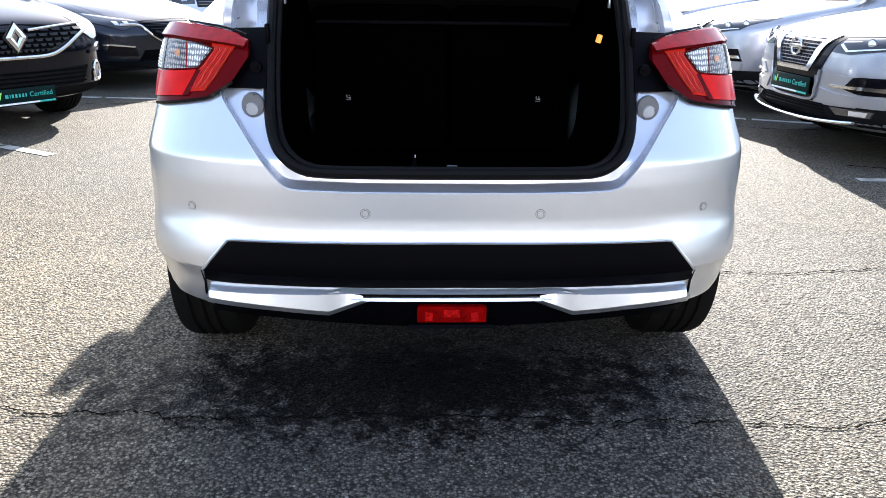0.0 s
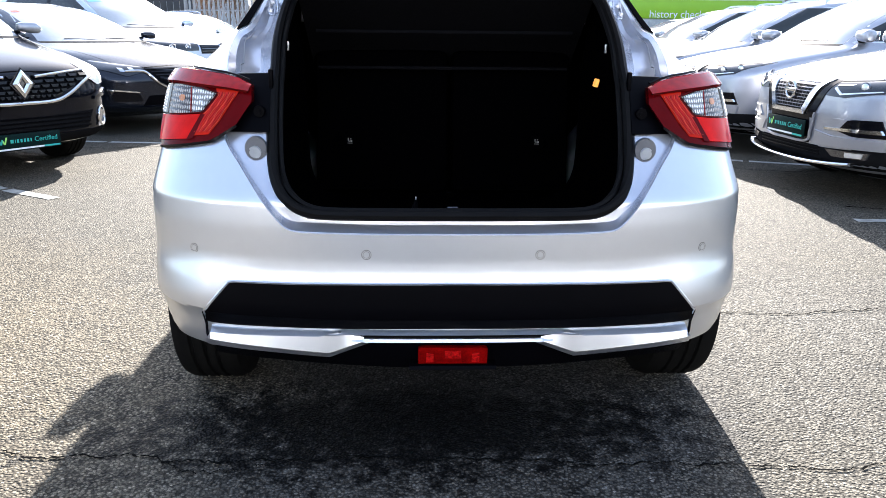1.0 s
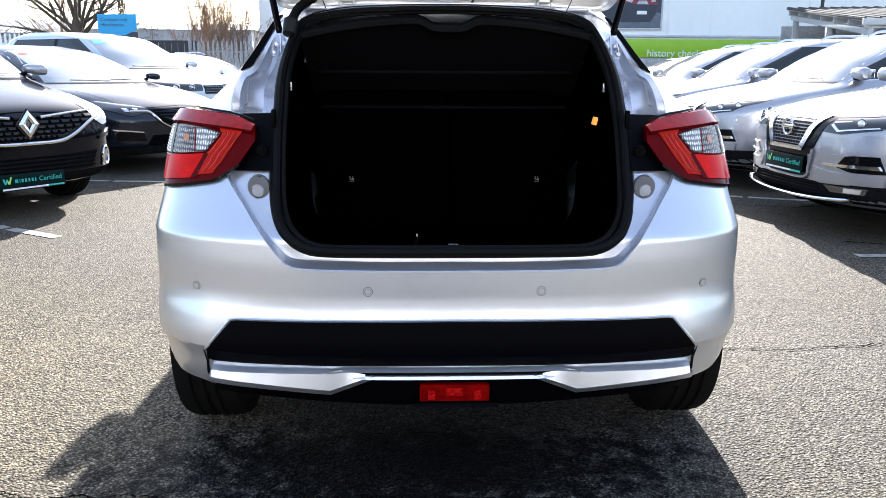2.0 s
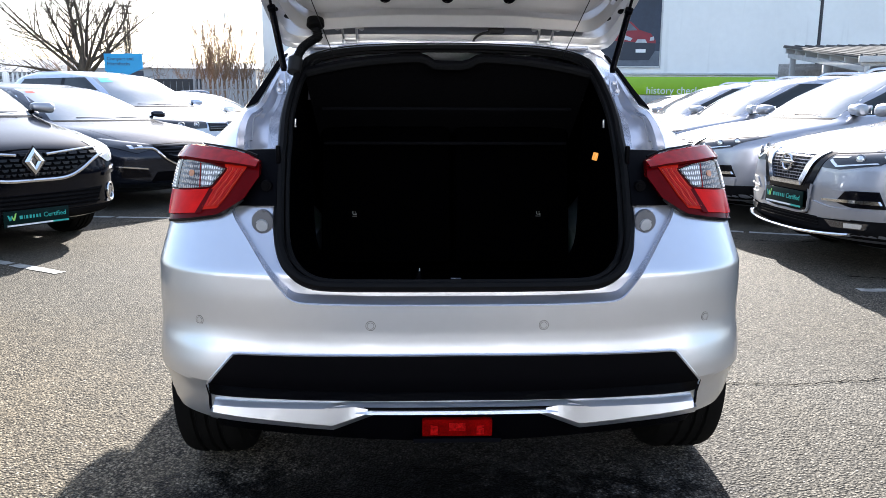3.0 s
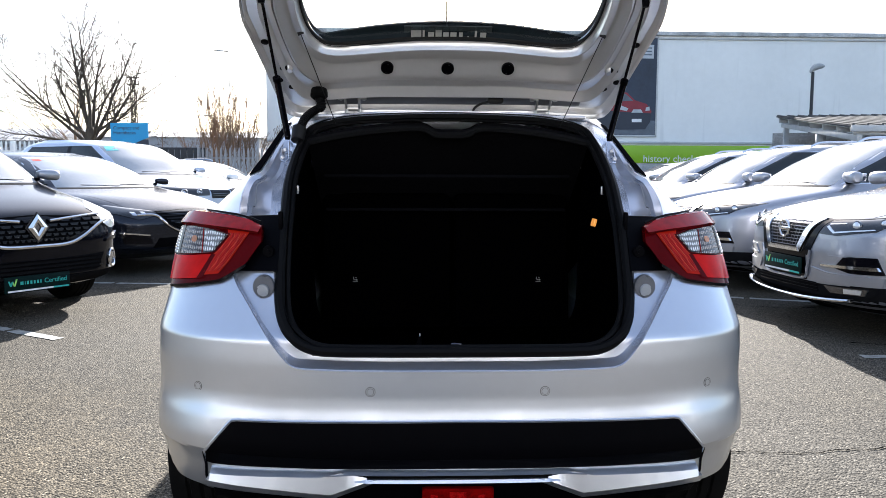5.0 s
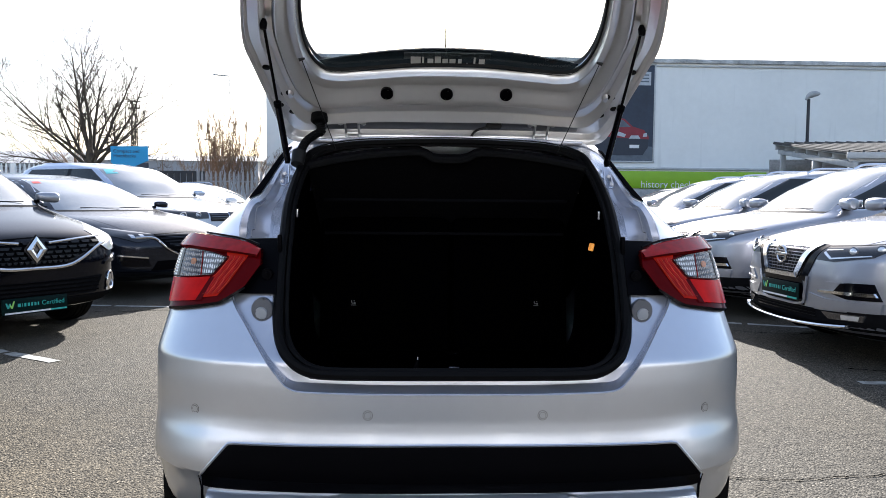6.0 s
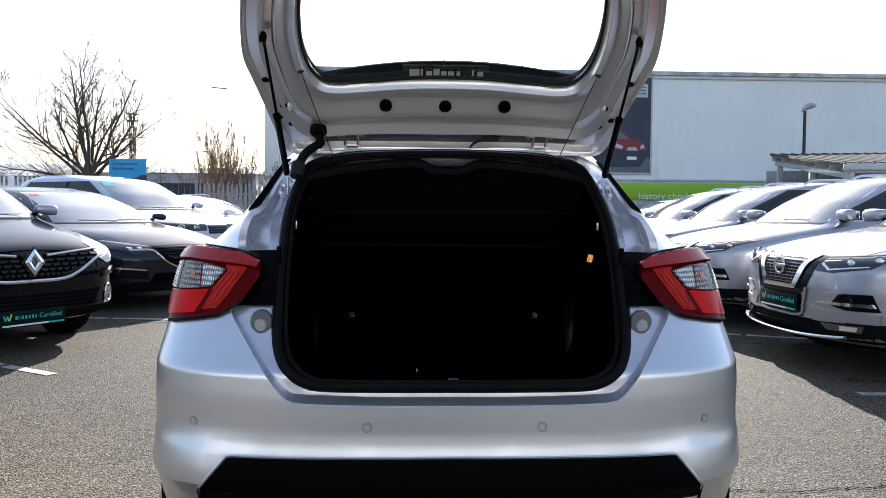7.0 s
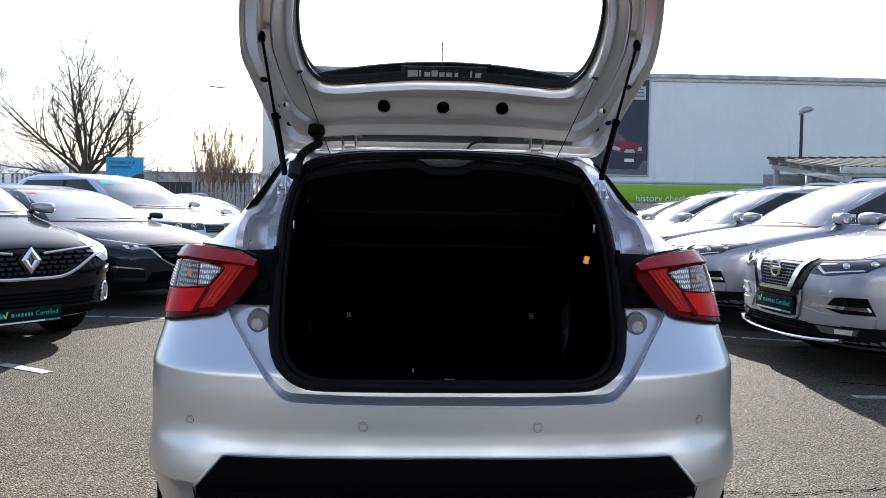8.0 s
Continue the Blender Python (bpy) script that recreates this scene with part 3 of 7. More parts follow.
# half outlines from the sill's middle round to the roof's middle: (x, z)
RIM_OUT = [(0, 0.635), (0.223, 0.635), (0.392, 0.637), (0.432, 0.642), (0.456, 0.657), (0.520, 0.735), (0.564, 0.789), (0.624, 0.868), (0.634, 0.95),
           (0.630, 1.02), (0.646, 1.06), (0.655, 1.105), (0.650, 1.138), (0.622, 1.153), (0.606, 1.172), (0.588, 1.25), (0.545, 1.325), (0.40, 1.357), (0.2, 1.366), (0, 1.369)]
RIM_IN = [(0, 0.658), (0.224, 0.658), (0.396, 0.661), (0.428, 0.664), (0.447, 0.674), (0.511, 0.739), (0.555, 0.787), (0.619, 0.868), (0.626, 0.95),
          (0.618, 1.025), (0.630, 1.062), (0.638, 1.10), (0.634, 1.125), (0.612, 1.140), (0.594, 1.165), (0.574, 1.245), (0.532, 1.315), (0.39, 1.352), (0.2, 1.362), (0, 1.365)]
RIM_SEAL = [(0, 0.676), (0.224, 0.676), (0.362, 0.677), (0.404, 0.685), (0.438, 0.703), (0.470, 0.735), (0.490, 0.785), (0.499, 0.87), (0.503, 0.95),
            (0.507, 1.035), (0.512, 1.07), (0.516, 1.10), (0.518, 1.125), (0.519, 1.15), (0.518, 1.18), (0.510, 1.245), (0.482, 1.310), (0.375, 1.342), (0.185, 1.354), (0, 1.358)]


def loop(half, k=6):
    """Both halves of an outline; every stretch between two given points gets k steps, so that the outlines match."""
    p = [np.array(q) for q in half]
    p = [np.array((-half[1][0], half[1][1]))] + p + [np.array((-half[-2][0], half[-2][1]))]
    h = []
    for i in range(1, len(p) - 2):
        a, b, c, d = p[i - 1:i + 3]
        m0 = (c - a) * np.linalg.norm(c - b) / max(1e-6, np.linalg.norm(c - b) + np.linalg.norm(b - a))
        m1 = (d - b) * np.linalg.norm(c - b) / max(1e-6, np.linalg.norm(d - c) + np.linalg.norm(c - b))
        for f in np.linspace(0, 1, k, endpoint=False):
            h.append((2 * f ** 3 - 3 * f * f + 1) * b + (f ** 3 - 2 * f * f + f) * m0 + (3 * f * f - 2 * f ** 3) * c + (f ** 3 - f * f) * m1)
    h.append(p[-2])
    return [(-float(x), float(z)) for x, z in h[:0:-1]] + [(float(x), float(z)) for x, z in h[:-1]]


def ledge(z):
    """How deep the surround lies behind the bumper's upper edge."""
    return float(np.interp(z, (0.66, 0.71, 0.80, 0.87), (0.056, 0.052, 0.036, 0.024)))


def lifted(pts, off, top=None, flat=True):
    """On the body's surface; of its own depth along the sill and beside the roof pillars."""
    res = []
    for x, z in pts:
        if top is None:
            d = off * (1 - 0.42 * min(1.0, max(0.0, (0.80 - z) / 0.12)))
        else:
            d = float(np.interp(z, (0.92, 1.02, 1.15, 1.28), (off, top, top, min(top, 0.012))))
            if not flat:
                d += (ledge(z) - 0.024) * (z < 0.90)
        k = (d - 0.02) * (not flat) * (z < 0.90)
        res.append((x * (1 + 0.5 * k), HB.nose(x, z) + d, z - 0.26 * k))
    return res


def between(a, b, f):
    return [(p[0] * (1 - f) + q[0] * f, p[1] * (1 - f) + q[1] * f) for p, q in zip(a, b)]


OUT, INN, SEAL = loop(RIM_OUT), loop(RIM_IN), loop(RIM_SEAL)


def ring_bm(loops, bm=None):
    bm = bm or bmesh.new()
    vs = [[bm.verts.new(p) for p in l] for l in loops]
    for a, b in zip(vs, vs[1:]):
        for k in range(len(a)):
            j = (k + 1) % len(a)
            bm.faces.new((a[k], a[j], b[j], b[k]))
    return bm


def prism_bm(pts, ya, yb):
    bm = bmesh.new()
    f = [bm.verts.new((x, ya, z)) for x, z in pts]
    b = [bm.verts.new((x, yb, z)) for x, z in pts]
    bm.faces.new(f)
    bm.faces.new(b[::-1])
    for k in range(len(f)):
        j = (k + 1) % len(f)
        bm.faces.new((f[k], b[k], b[j], f[j]))
    return bm


WHEEL_Y, WHEEL_R = 0.565, 0.308
ARCH_R, ARCH_Z = 0.342, 0.315
bm = HB.bm(110, 120, 20)
for v in bm.verts:                       # the shell lies behind the bumper cover
    k = ease(v.co.y, 0.55, 0.30) * ease(v.co.z, 0.90, 0.84)
    v.co.y += 0.022 * k
    v.co.x *= 1 - 0.008 * k
body = part("body", bm, SILVER, hatchback)
cut(body, [prism_bm(between(OUT, INN, -0.25), -0.5, 1.25), box_bm(0, 0.30, 1.44, 1.02, 1.13, 0.16), box_bm(0, 0.67, 0.68, 0.97, 1.06, 0.34)]
    + [cylinder_bm(s * 0.62, s * 1.2, y, ARCH_Z, ARCH_R) for s in (-1, 1) for y in (WHEEL_Y, WHEEL_Y + 2.525)])


def bumper_bm():
    """The bumper cover: upright ribs from its lower edge over the low crease up to the opening and the lamps."""
    low_half = [q for q in OUT if q[0] >= 0 and q[1] < 0.90]
    top_x, top_z = [q[0] for q in low_half] + [0.66, 0.75, 0.88], [q[1] for q in low_half] + [0.885, 0.88, 0.86]
    order = np.argsort(top_x)
    top_x, top_z = np.array(top_x)[order], np.array(top_z)[order]
    stops = np.concatenate([np.linspace(0, 0.40, 16, endpoint=False), np.linspace(0.40, 0.75, 64, endpoint=False), 0.75 + 0.24 * np.sin(np.linspace(0, math.pi / 2, 50))])
    bm = bmesh.new()
    cols = []
    for s in (-1, 1):
        for q in (stops[::-1] if s < 0 else stops[1:]):
            crease = 0.404 + 0.016 * ease(q, 0.78, 0.97)
            zt = float(np.interp(q * 0.88, top_x, top_z))
            for _ in range(8):
                zt = float(np.interp(q * HB.row(zt)[1], top_x, top_z))
            zs = []
            for a, b, n in ((0.264 + 0.06 * ease(q, 0.93, 1.0), crease, 7), (crease, 0.455, 6), (0.455, 0.58, 14)):
                zs += list(np.linspace(a, b, n, endpoint=False))
            rise = ease(zt, 0.67, 0.80)
            knee, brow = ((1 - rise) * (0.58 + f * (zt - 0.58)) + rise * z for f, z in ((8 / 25, 0.69), (18 / 25, 0.738)))
            zs += list(np.linspace(0.58, knee, 8, endpoint=False)) + list(np.linspace(knee, brow, 10, endpoint=False)) + list(np.linspace(brow, zt, 8))
            col = []
            for z in zs:
                x = q * HB.row(z)[1]
                y = HB.nose(x, z)
                inside = ARCH_R ** 2 - (z - ARCH_Z) ** 2
                if inside > 0 and y > WHEEL_Y - math.sqrt(inside):
                    y = WHEEL_Y - math.sqrt(inside)
                    x = HB.side(y, z)
                col.append(bm.verts.new((s * x, y, z)))
            cols.append(col)
    for a, b in zip(cols, cols[1:]):
        for k in range(len(a) - 1):
            bm.faces.new((a[k], b[k], b[k + 1], a[k + 1]))
    return bm


part("bumper_cover", bumper_bm(), SILVER, hatchback, "silver moulded rear bumper with a low crease", sharp=14)
part("opening_frame", ring_bm([lifted(between(OUT, INN, -0.25), 0.03, 0.004), lifted(between(OUT, INN, -0.06), 0.006, 0.0), lifted(OUT, 0.0006, 0.0), lifted(between(OUT, INN, 0.12), 0.003, 0.005), lifted(between(OUT, INN, 0.95), 0.022, 0.030, False), lifted(INN, 0.024, 0.036, False), lifted(between(INN, SEAL, 0.10), 0.0242, 0.072, False),
                              lifted(between(INN, SEAL, 0.30), 0.0248, 0.112, False), lifted(between(INN, SEAL, 0.50), 0.0255, 0.126, False), lifted(between(INN, SEAL, 0.70), 0.0265, 0.112, False), lifted(between(INN, SEAL, 0.86), 0.027, 0.080, False), lifted(between(INN, SEAL, 0.94), 0.0275, 0.048, False), lifted(SEAL, 0.034, 0.030, False), lifted([(x * 0.985, (z - 1) * 0.985 + 1) for x, z in SEAL], 0.12)]), SHADED_SILVER, hatchback, "silver boot opening surround, its paint darkened for shade", sharp=26)

part("roof_gutter", box_bm(0, 0.862, 1.385, 1.0, 0.02, 0.07, 0.004), SILVER, hatchback)
part("gutter_floor", box_bm(0, 0.80, 1.352, 0.96, 0.14, 0.012, 0.003), SHADED_SILVER, hatchback)
part("sill_seam", tube_bm([(x, HB.nose(x, 0.672) + 0.050, 0.6645) for x in np.linspace(-0.39, 0.39, 40)], 0.0022, 5), PLASTIC, hatchback)
# rubber seal round the opening
part("boot_seal", tube_bm(lifted([(x * 0.985, (z - 1) * 0.985 + 1) for x, z in SEAL], 0.036), 0.014, 8, closed=True), SEAL_BLACK, hatchback, "black rubber weather strip")
part("seal_lip", tube_bm(lifted([(x * 0.950, (z - 1) * 0.955 + 1) for x, z in SEAL], 0.055), 0.009, 6, closed=True), SEAL_BLACK, hatchback)


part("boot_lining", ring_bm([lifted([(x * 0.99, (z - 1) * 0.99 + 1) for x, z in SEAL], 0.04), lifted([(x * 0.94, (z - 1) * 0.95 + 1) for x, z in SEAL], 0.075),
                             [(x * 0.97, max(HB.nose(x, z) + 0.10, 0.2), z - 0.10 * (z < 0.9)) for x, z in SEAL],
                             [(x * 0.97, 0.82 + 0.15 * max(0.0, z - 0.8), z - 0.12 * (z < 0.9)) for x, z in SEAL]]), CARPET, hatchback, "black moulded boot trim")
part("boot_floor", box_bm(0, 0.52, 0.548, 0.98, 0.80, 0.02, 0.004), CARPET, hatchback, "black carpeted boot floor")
part("sill_trim", box_bm(0, 0.150, 0.640, 0.86, 0.11, 0.03, 0.008), SILL_BLACK, hatchback, "black plastic boot sill cover")
for x0, x1 in ((-0.47, 0.02), (0.03, 0.47)):
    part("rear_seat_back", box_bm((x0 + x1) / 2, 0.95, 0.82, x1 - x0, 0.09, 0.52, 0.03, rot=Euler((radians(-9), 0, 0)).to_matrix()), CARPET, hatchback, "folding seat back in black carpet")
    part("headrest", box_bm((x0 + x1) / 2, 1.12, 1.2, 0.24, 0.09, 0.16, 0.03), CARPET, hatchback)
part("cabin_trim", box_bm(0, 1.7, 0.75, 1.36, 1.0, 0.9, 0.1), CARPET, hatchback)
RECESS_PRINT = mat("dim_print", (0.16, 0.16, 0.15), 0.6)
# latch striker in the sill, loops and tags on the seats
lat = part("latch_cover", box_bm(0, 0.130, 0.660, 0.085, 0.05, 0.020, 0.005), GLOSS_BLACK, hatchback)
part("striker", tube_bm([(-0.012, 0.125, 0.668), (-0.012, 0.115, 0.684), (0.012, 0.115, 0.684), (0.012, 0.125, 0.668)], 0.004, 6), DARK_CHROME, lat, "steel latch striker")
for s in (-1, 1):
    part("sill_cap", box_bm(s * 0.235, 0.165, 0.658, 0.36, 0.06, 0.012, 0.004), SILL_BLACK, hatchback)
    tag = part("anchor_tag", box_bm(s * 0.335, 0.805, 0.77, 0.046, 0.006, 0.05, 0.002), CARPET, hatchback, "black anchor point tag with a pale pictogram")
    bars(tag, "pictogram", [(-0.006, 0.004, 0.003, 0.009), (-0.002, -0.002, 0.007, 0.003), (0.005, -0.002, 0.006, 0.006), (0.003, 0.006, 0.004, 0.003), (0.0, -0.009, 0.018, 0.002)], RECESS_PRINT,
         lambda u, v, s=s: (s * 0.335 + u, 0.801, 0.77 + v))
part("pull_strap", tube_bm([(-0.105, 0.30, 0.60), (-0.103, 0.30, 0.64), (-0.10, 0.295, 0.668)], [0.012, 0.010, 0.004], 6), PLASTIC, hatchback, "black strap with a pale tip")
part("strap_tip", tube_bm([(-0.10, 0.295, 0.668), (-0.10, 0.294, 0.676)], 0.0018, 6), STICKER, hatchback)
boot_lamp = part("boot_lamp", box_bm(0.484, 0.58, 0.992, 0.010, 0.040, 0.026, 0.003, rot=Euler((0, radians(14), 0)).to_matrix()), GLOW_AMBER, hatchback, "small amber-lit boot lamp in the side trim")

# parcel shelf hung on two cords, its front edge with a finger dip
grid = []
for j in range(9):
    f = j / 8
    row = []
    for i in range(41):
        u = -1 + 2 * i / 40
        dip = 0.026 * max(0.0, min(1.0, (0.20 - abs(u - 0.02)) / 0.09)) * (1 - f) if j == 0 else 0.0
        edge_z = 1.312 - 0.055 * abs(u) ** 2.4
        y = 0.715 - 0.05 * abs(u) ** 3
        row.append((u * 0.480, y + 0.36 * f + dip * 0.3, edge_z - (edge_z - 1.02) * f - dip))
    grid.append(row)
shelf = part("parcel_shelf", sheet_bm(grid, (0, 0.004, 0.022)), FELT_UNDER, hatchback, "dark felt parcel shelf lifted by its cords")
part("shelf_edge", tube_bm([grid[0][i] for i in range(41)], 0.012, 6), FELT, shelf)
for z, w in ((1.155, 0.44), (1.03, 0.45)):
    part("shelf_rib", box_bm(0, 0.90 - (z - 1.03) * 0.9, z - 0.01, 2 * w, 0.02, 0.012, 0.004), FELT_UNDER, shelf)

def fluted(name, dark, pale):
    """A clear lens with fine upright and level flutes."""
    m = mat(name, pale, 0.12, 0.1, 0.1, 0.2, 40, spec=0.4)
    t = m.node_tree
    b = t.nodes["Principled BSDF"]
    co = t.nodes.new("ShaderNodeTexCoord")
    waves = []
    for way, scale in (("X", 40.0), ("Z", 22.0)):
        w = t.nodes.new("ShaderNodeTexWave")
        w.bands_direction = way
        w.inputs["Scale"].default_value = scale
        w.inputs["Distortion"].default_value = 2.5
        w.inputs["Detail Scale"].default_value = 3.0
        t.links.new(co.outputs["Object"], w.inputs["Vector"])
        waves.append(w.outputs["Fac"])
    low = t.nodes.new("ShaderNodeMath")
    low.operation = "MULTIPLY"
    t.links.new(waves[0], low.inputs[0])
    t.links.new(waves[1], low.inputs[1])
    ramp = t.nodes.new("ShaderNodeValToRGB")
    ramp.color_ramp.elements[0].color = (*dark, 1)
    ramp.color_ramp.elements[1].color = (*pale, 1)
    ramp.color_ramp.elements[1].position = 0.7
    t.links.new(low.outputs[0], ramp.inputs[0])
    t.links.new(ramp.outputs[0], b.inputs["Base Color"])
    bump = t.nodes.new("ShaderNodeBump")
    bump.inputs["Strength"].default_value = 0.6
    bump.inputs["Distance"].default_value = 0.002
    t.links.new(low.outputs[0], bump.inputs["Height"])
    t.links.new(bump.outputs[0], b.inputs["Normal"])
    return m


LENS_FLUTED = fluted("fluted_clear_lens", (0.028, 0.022, 0.020), (0.34, 0.29, 0.26))
LENS_BRIGHT = fluted("bright_fluted_lens", (0.16, 0.16, 0.16), (0.80, 0.80, 0.80))
GUIDE_FIELD = mat("orange_red_lens", (0.40, 0.012, 0.004), 0.10, 0.0, 0.0, 0.3, 30, spec=0.06)
GUIDE_PALE = mat("pale_red_guide", (0.75, 0.10, 0.045), 0.15, 0.0, 0.0, 0.25, 40, spec=0.3)
MID_RED = mat("shaded_red_lens", (0.17, 0.002, 0.002), 0.12, 0.0, 0.0, 0.4, 40, spec=0.08)
GUIDE_RED = mat("bright_red_guide", (0.50, 0.012, 0.008), 0.15, 0.0, 0.0, 0.25, 40, spec=0.3)
# black bumper insert with a lower lip, silver diffuser trim, fog lamp
ins_top = [(-0.604, 0.494), (-0.595, 0.497), (-0.3, 0.503), (0, 0.505), (0.3, 0.503), (0.595, 0.497), (0.604, 0.494)]
ins_mid = [(-0.682, 0.405), (-0.66, 0.403), (-0.3, 0.402), (0, 0.402), (0.3, 0.402), (0.66, 0.403), (0.682, 0.405)]
ins_low = [(-0.684, 0.370), (-0.66, 0.366), (-0.3, 0.372), (0, 0.374), (0.3, 0.372), (0.66, 0.366), (0.684, 0.370)]
insert = part("bumper_insert", nose_patch(HB, ins_top, ins_mid, 0.003, 0.02, 60, 6), PLASTIC, hatchback, "matt black plastic bumper insert")
part("insert_lip", nose_patch(HB, ins_mid, ins_low, 0.0045, 0.02, 60, 4), PLASTIC, insert)
part("insert_edge", tube_bm([(x, HB.nose(x, z) - 0.001, z) for x, z in [tuple(p) for p in even([(-0.684, 0.372), (-0.682, 0.405)] + ins_top + [(0.682, 0.405), (0.684, 0.372)], 90)]], 0.0045, 6), SILVER, hatchback)


def trim_sheet(top, low, yt, yl, thick=0.05, nu=24, nv=4):
    """A moulding across the bumper between two broken lines of (x, z), matched by x."""
    x0, x1 = max(top[0][0], low[0][0]), min(top[-1][0], low[-1][0])
    xs = sorted(set([x0, x1] + [q[0] for q in top + low if x0 <= q[0] <= x1] + list(np.linspace(x0, x1, nu))))
    grid = []
    for j in range(nv):
        f = j / (nv - 1)
        row = []
        for x in xs:
            za = float(np.interp(x, [q[0] for q in top], [q[1] for q in top]))
            zb = float(np.interp(x, [q[0] for q in low], [q[1] for q in low]))
            row.append((x, HB.nose(x, 0.40) - (yt * (1 - f) + yl * f), za * (1 - f) + zb * f))
        grid.append(row)
    return sheet_bm(grid, (0, thick, 0))


trim = thing("diffuser_trim", "", "")
trim.parent = hatchback
trim["label"] = "silver lower bumper trim with two winged ends"
for s in (-1, 1):
    def both(pts, s=s):
        return sorted((s * x, z) for x, z in pts)
    k = both([(0.672, 0.356), (0.30, 0.369)])
    a = both([(0.668, 0.343), (0.36, 0.352), (0.31, 0.366), (0.30, 0.367)])
    b = both([(0.680, 0.326), (0.335, 0.308), (0.240, 0.345), (0.2, 0.355)])
    a2 = both([(0.668, 0.343), (0.36, 0.352), (0.31, 0.366), (0.24, 0.354)])
    c = both([(0.680, 0.304), (0.335, 0.290), (0.215, 0.339)])
    part("trim_shelf", trim_sheet(k, a, -0.018, 0.006, 0.02), SILVER, trim)
    part("trim_wing", trim_sheet(a2, b, 0.006, 0.0125, 0.02), SILVER, trim)
    part("trim_underside", trim_sheet(b, c, 0.0125, -0.002, 0.10), SILVER, trim)
    part("trim_seam", tube_bm([(s * x, HB.nose(x, z) - 0.002, z) for x, z in ((0.686, 0.400), (0.684, 0.36), (0.688, 0.325), (0.684, 0.290))], 0.004, 6), GLOSS_BLACK, trim)
part("trim_bar", trim_sheet([(-0.345, 0.3575), (-0.30, 0.370), (0.30, 0.370), (0.345, 0.3575)], [(-0.345, 0.3565), (-0.28, 0.362), (0.28, 0.362), (0.345, 0.3565)], -0.004, 0.012), SILVER, trim)
part("trim_groove", trim_sheet([(-0.27, 0.362), (0.27, 0.362)], [(-0.25, 0.352), (0.25, 0.352)], 0.002, 0.004), PLASTIC, trim)
part("trim_bar", trim_sheet([(-0.272, 0.3455), (-0.24, 0.350), (0.24, 0.350), (0.272, 0.3455)], [(-0.272, 0.3445), (-0.235, 0.342), (0.235, 0.342), (0.272, 0.3445)], 0.010, 0.014), SILVER, trim)
# black lower valance with the fog lamp
val = part("lower_valance", trim_sheet([(-0.66, 0.30), (-0.335, 0.29), (-0.22, 0.337), (0.22, 0.337), (0.335, 0.29), (0.66, 0.30)], [(-0.66, 0.270), (-0.16, 0.250), (0.16, 0.250), (0.66, 0.270)], 0.000, -0.030, 0.1, 30), PLASTIC, hatchback, "black plastic lower valance")
part("undertray", box_bm(0, 1.1, 0.24, 1.2, 1.7, 0.03, 0.01), PLASTIC, hatchback)
fog = part("fog_lamp", trim_sheet([(-0.094, 0.324), (-0.085, 0.327), (0.085, 0.327), (0.094, 0.324)], [(-0.103, 0.279), (0.103, 0.279)], 0.014, 0.010, 0.04, 12), FOG_RED, hatchback, "red rear fog lamp")
for sx in (-1, 1):
    part("fog_reflex", trim_sheet(sorted([(sx * 0.030, 0.304), (sx * 0.072, 0.312)]), sorted([(sx * 0.052, 0.284), (sx * 0.098, 0.283)]), 0.0155, 0.0125, 0.004, 6), FOG_REFLEX, fog)
part("fog_reflex", trim_sheet([(-0.022, 0.318), (0.022, 0.318)], [(-0.034, 0.296), (0.034, 0.296)], 0.0155, 0.0145, 0.004, 6), FOG_REFLEX, fog)
part("fog_bezel", trim_sheet([(-0.118, 0.276), (0.118, 0.276)], [(-0.128, 0.268), (0.128, 0.268)], 0.020, 0.026, 0.06, 12), PLASTIC, fog)

SENSOR_GAP = mat("sensor_gap", (0.03, 0.03, 0.035), 0.6)
# the bump stop's cup is shallow; this grey paints its shade
RECESS_SHADE = mat("recess_shade", (0.10, 0.105, 0.12), 0.5, 0.2, 0.0, 0.1, 30)
# parking sensors
for x, z in ((-0.705, 0.573), (-0.230, 0.581), (0.230, 0.581), (0.700, 0.576)):
    y = HB.nose(x, z)
    slope = (HB.nose(abs(x) + 0.01, z) - HB.nose(abs(x) - 0.01, z)) / 0.02
    way = Vector((math.copysign(slope, x), -1, 0.02)).normalized()
    p = Vector((x, y, z))
    sn = part("parking_sensor", tube_bm([p - way * 0.01, p + way * 0.0004], 0.0132, 28), SENSOR_GAP, hatchback, "round parking sensor set in the bumper")
    part("sensor_face", tube_bm([p - way * 0.01, p + way * 0.0007], 0.0120, 28), SILVER, sn)
    part("sensor_ring", tube_bm([p - way * 0.01, p + way * 0.0010], 0.0092, 28), SENSOR_GAP, sn)
    part("sensor_face", tube_bm([p - way * 0.01, p + way * 0.0013], 0.0082, 28), SILVER, sn)

# tail lamps, brackets, bump stops
def lamp_patch(top, low, off_top, off_low, thick=0.01, nu=20, nv=5, mirror=False):
    """A facet of the tail lamp between two lines of (x, z), standing off by its own amount at either line."""
    a, b = even(top, nu), even(low, nu)
    grid = []
    for j in range(nv):
        f = j / (nv - 1)
        off = off_top * (1 - f) + off_low * f
        row = []
        for p, q in zip(a, b):
            x, z = p * (1 - f) + q * f
            low_z = min(z, 1.0)          # above the shoulder the lamp keeps its own shape
            lean = (HB.nose(x + 0.004, low_z) - HB.nose(x - 0.004, low_z)) / 0.008
            k = off / math.sqrt(1 + lean * lean)
            row.append(((-1 if mirror else 1) * (x + k * lean), HB.nose(x, low_z) + 1.1 * (z - low_z) - k, z))
        grid.append(row)
    return sheet_bm(grid, (0, thick, 0))


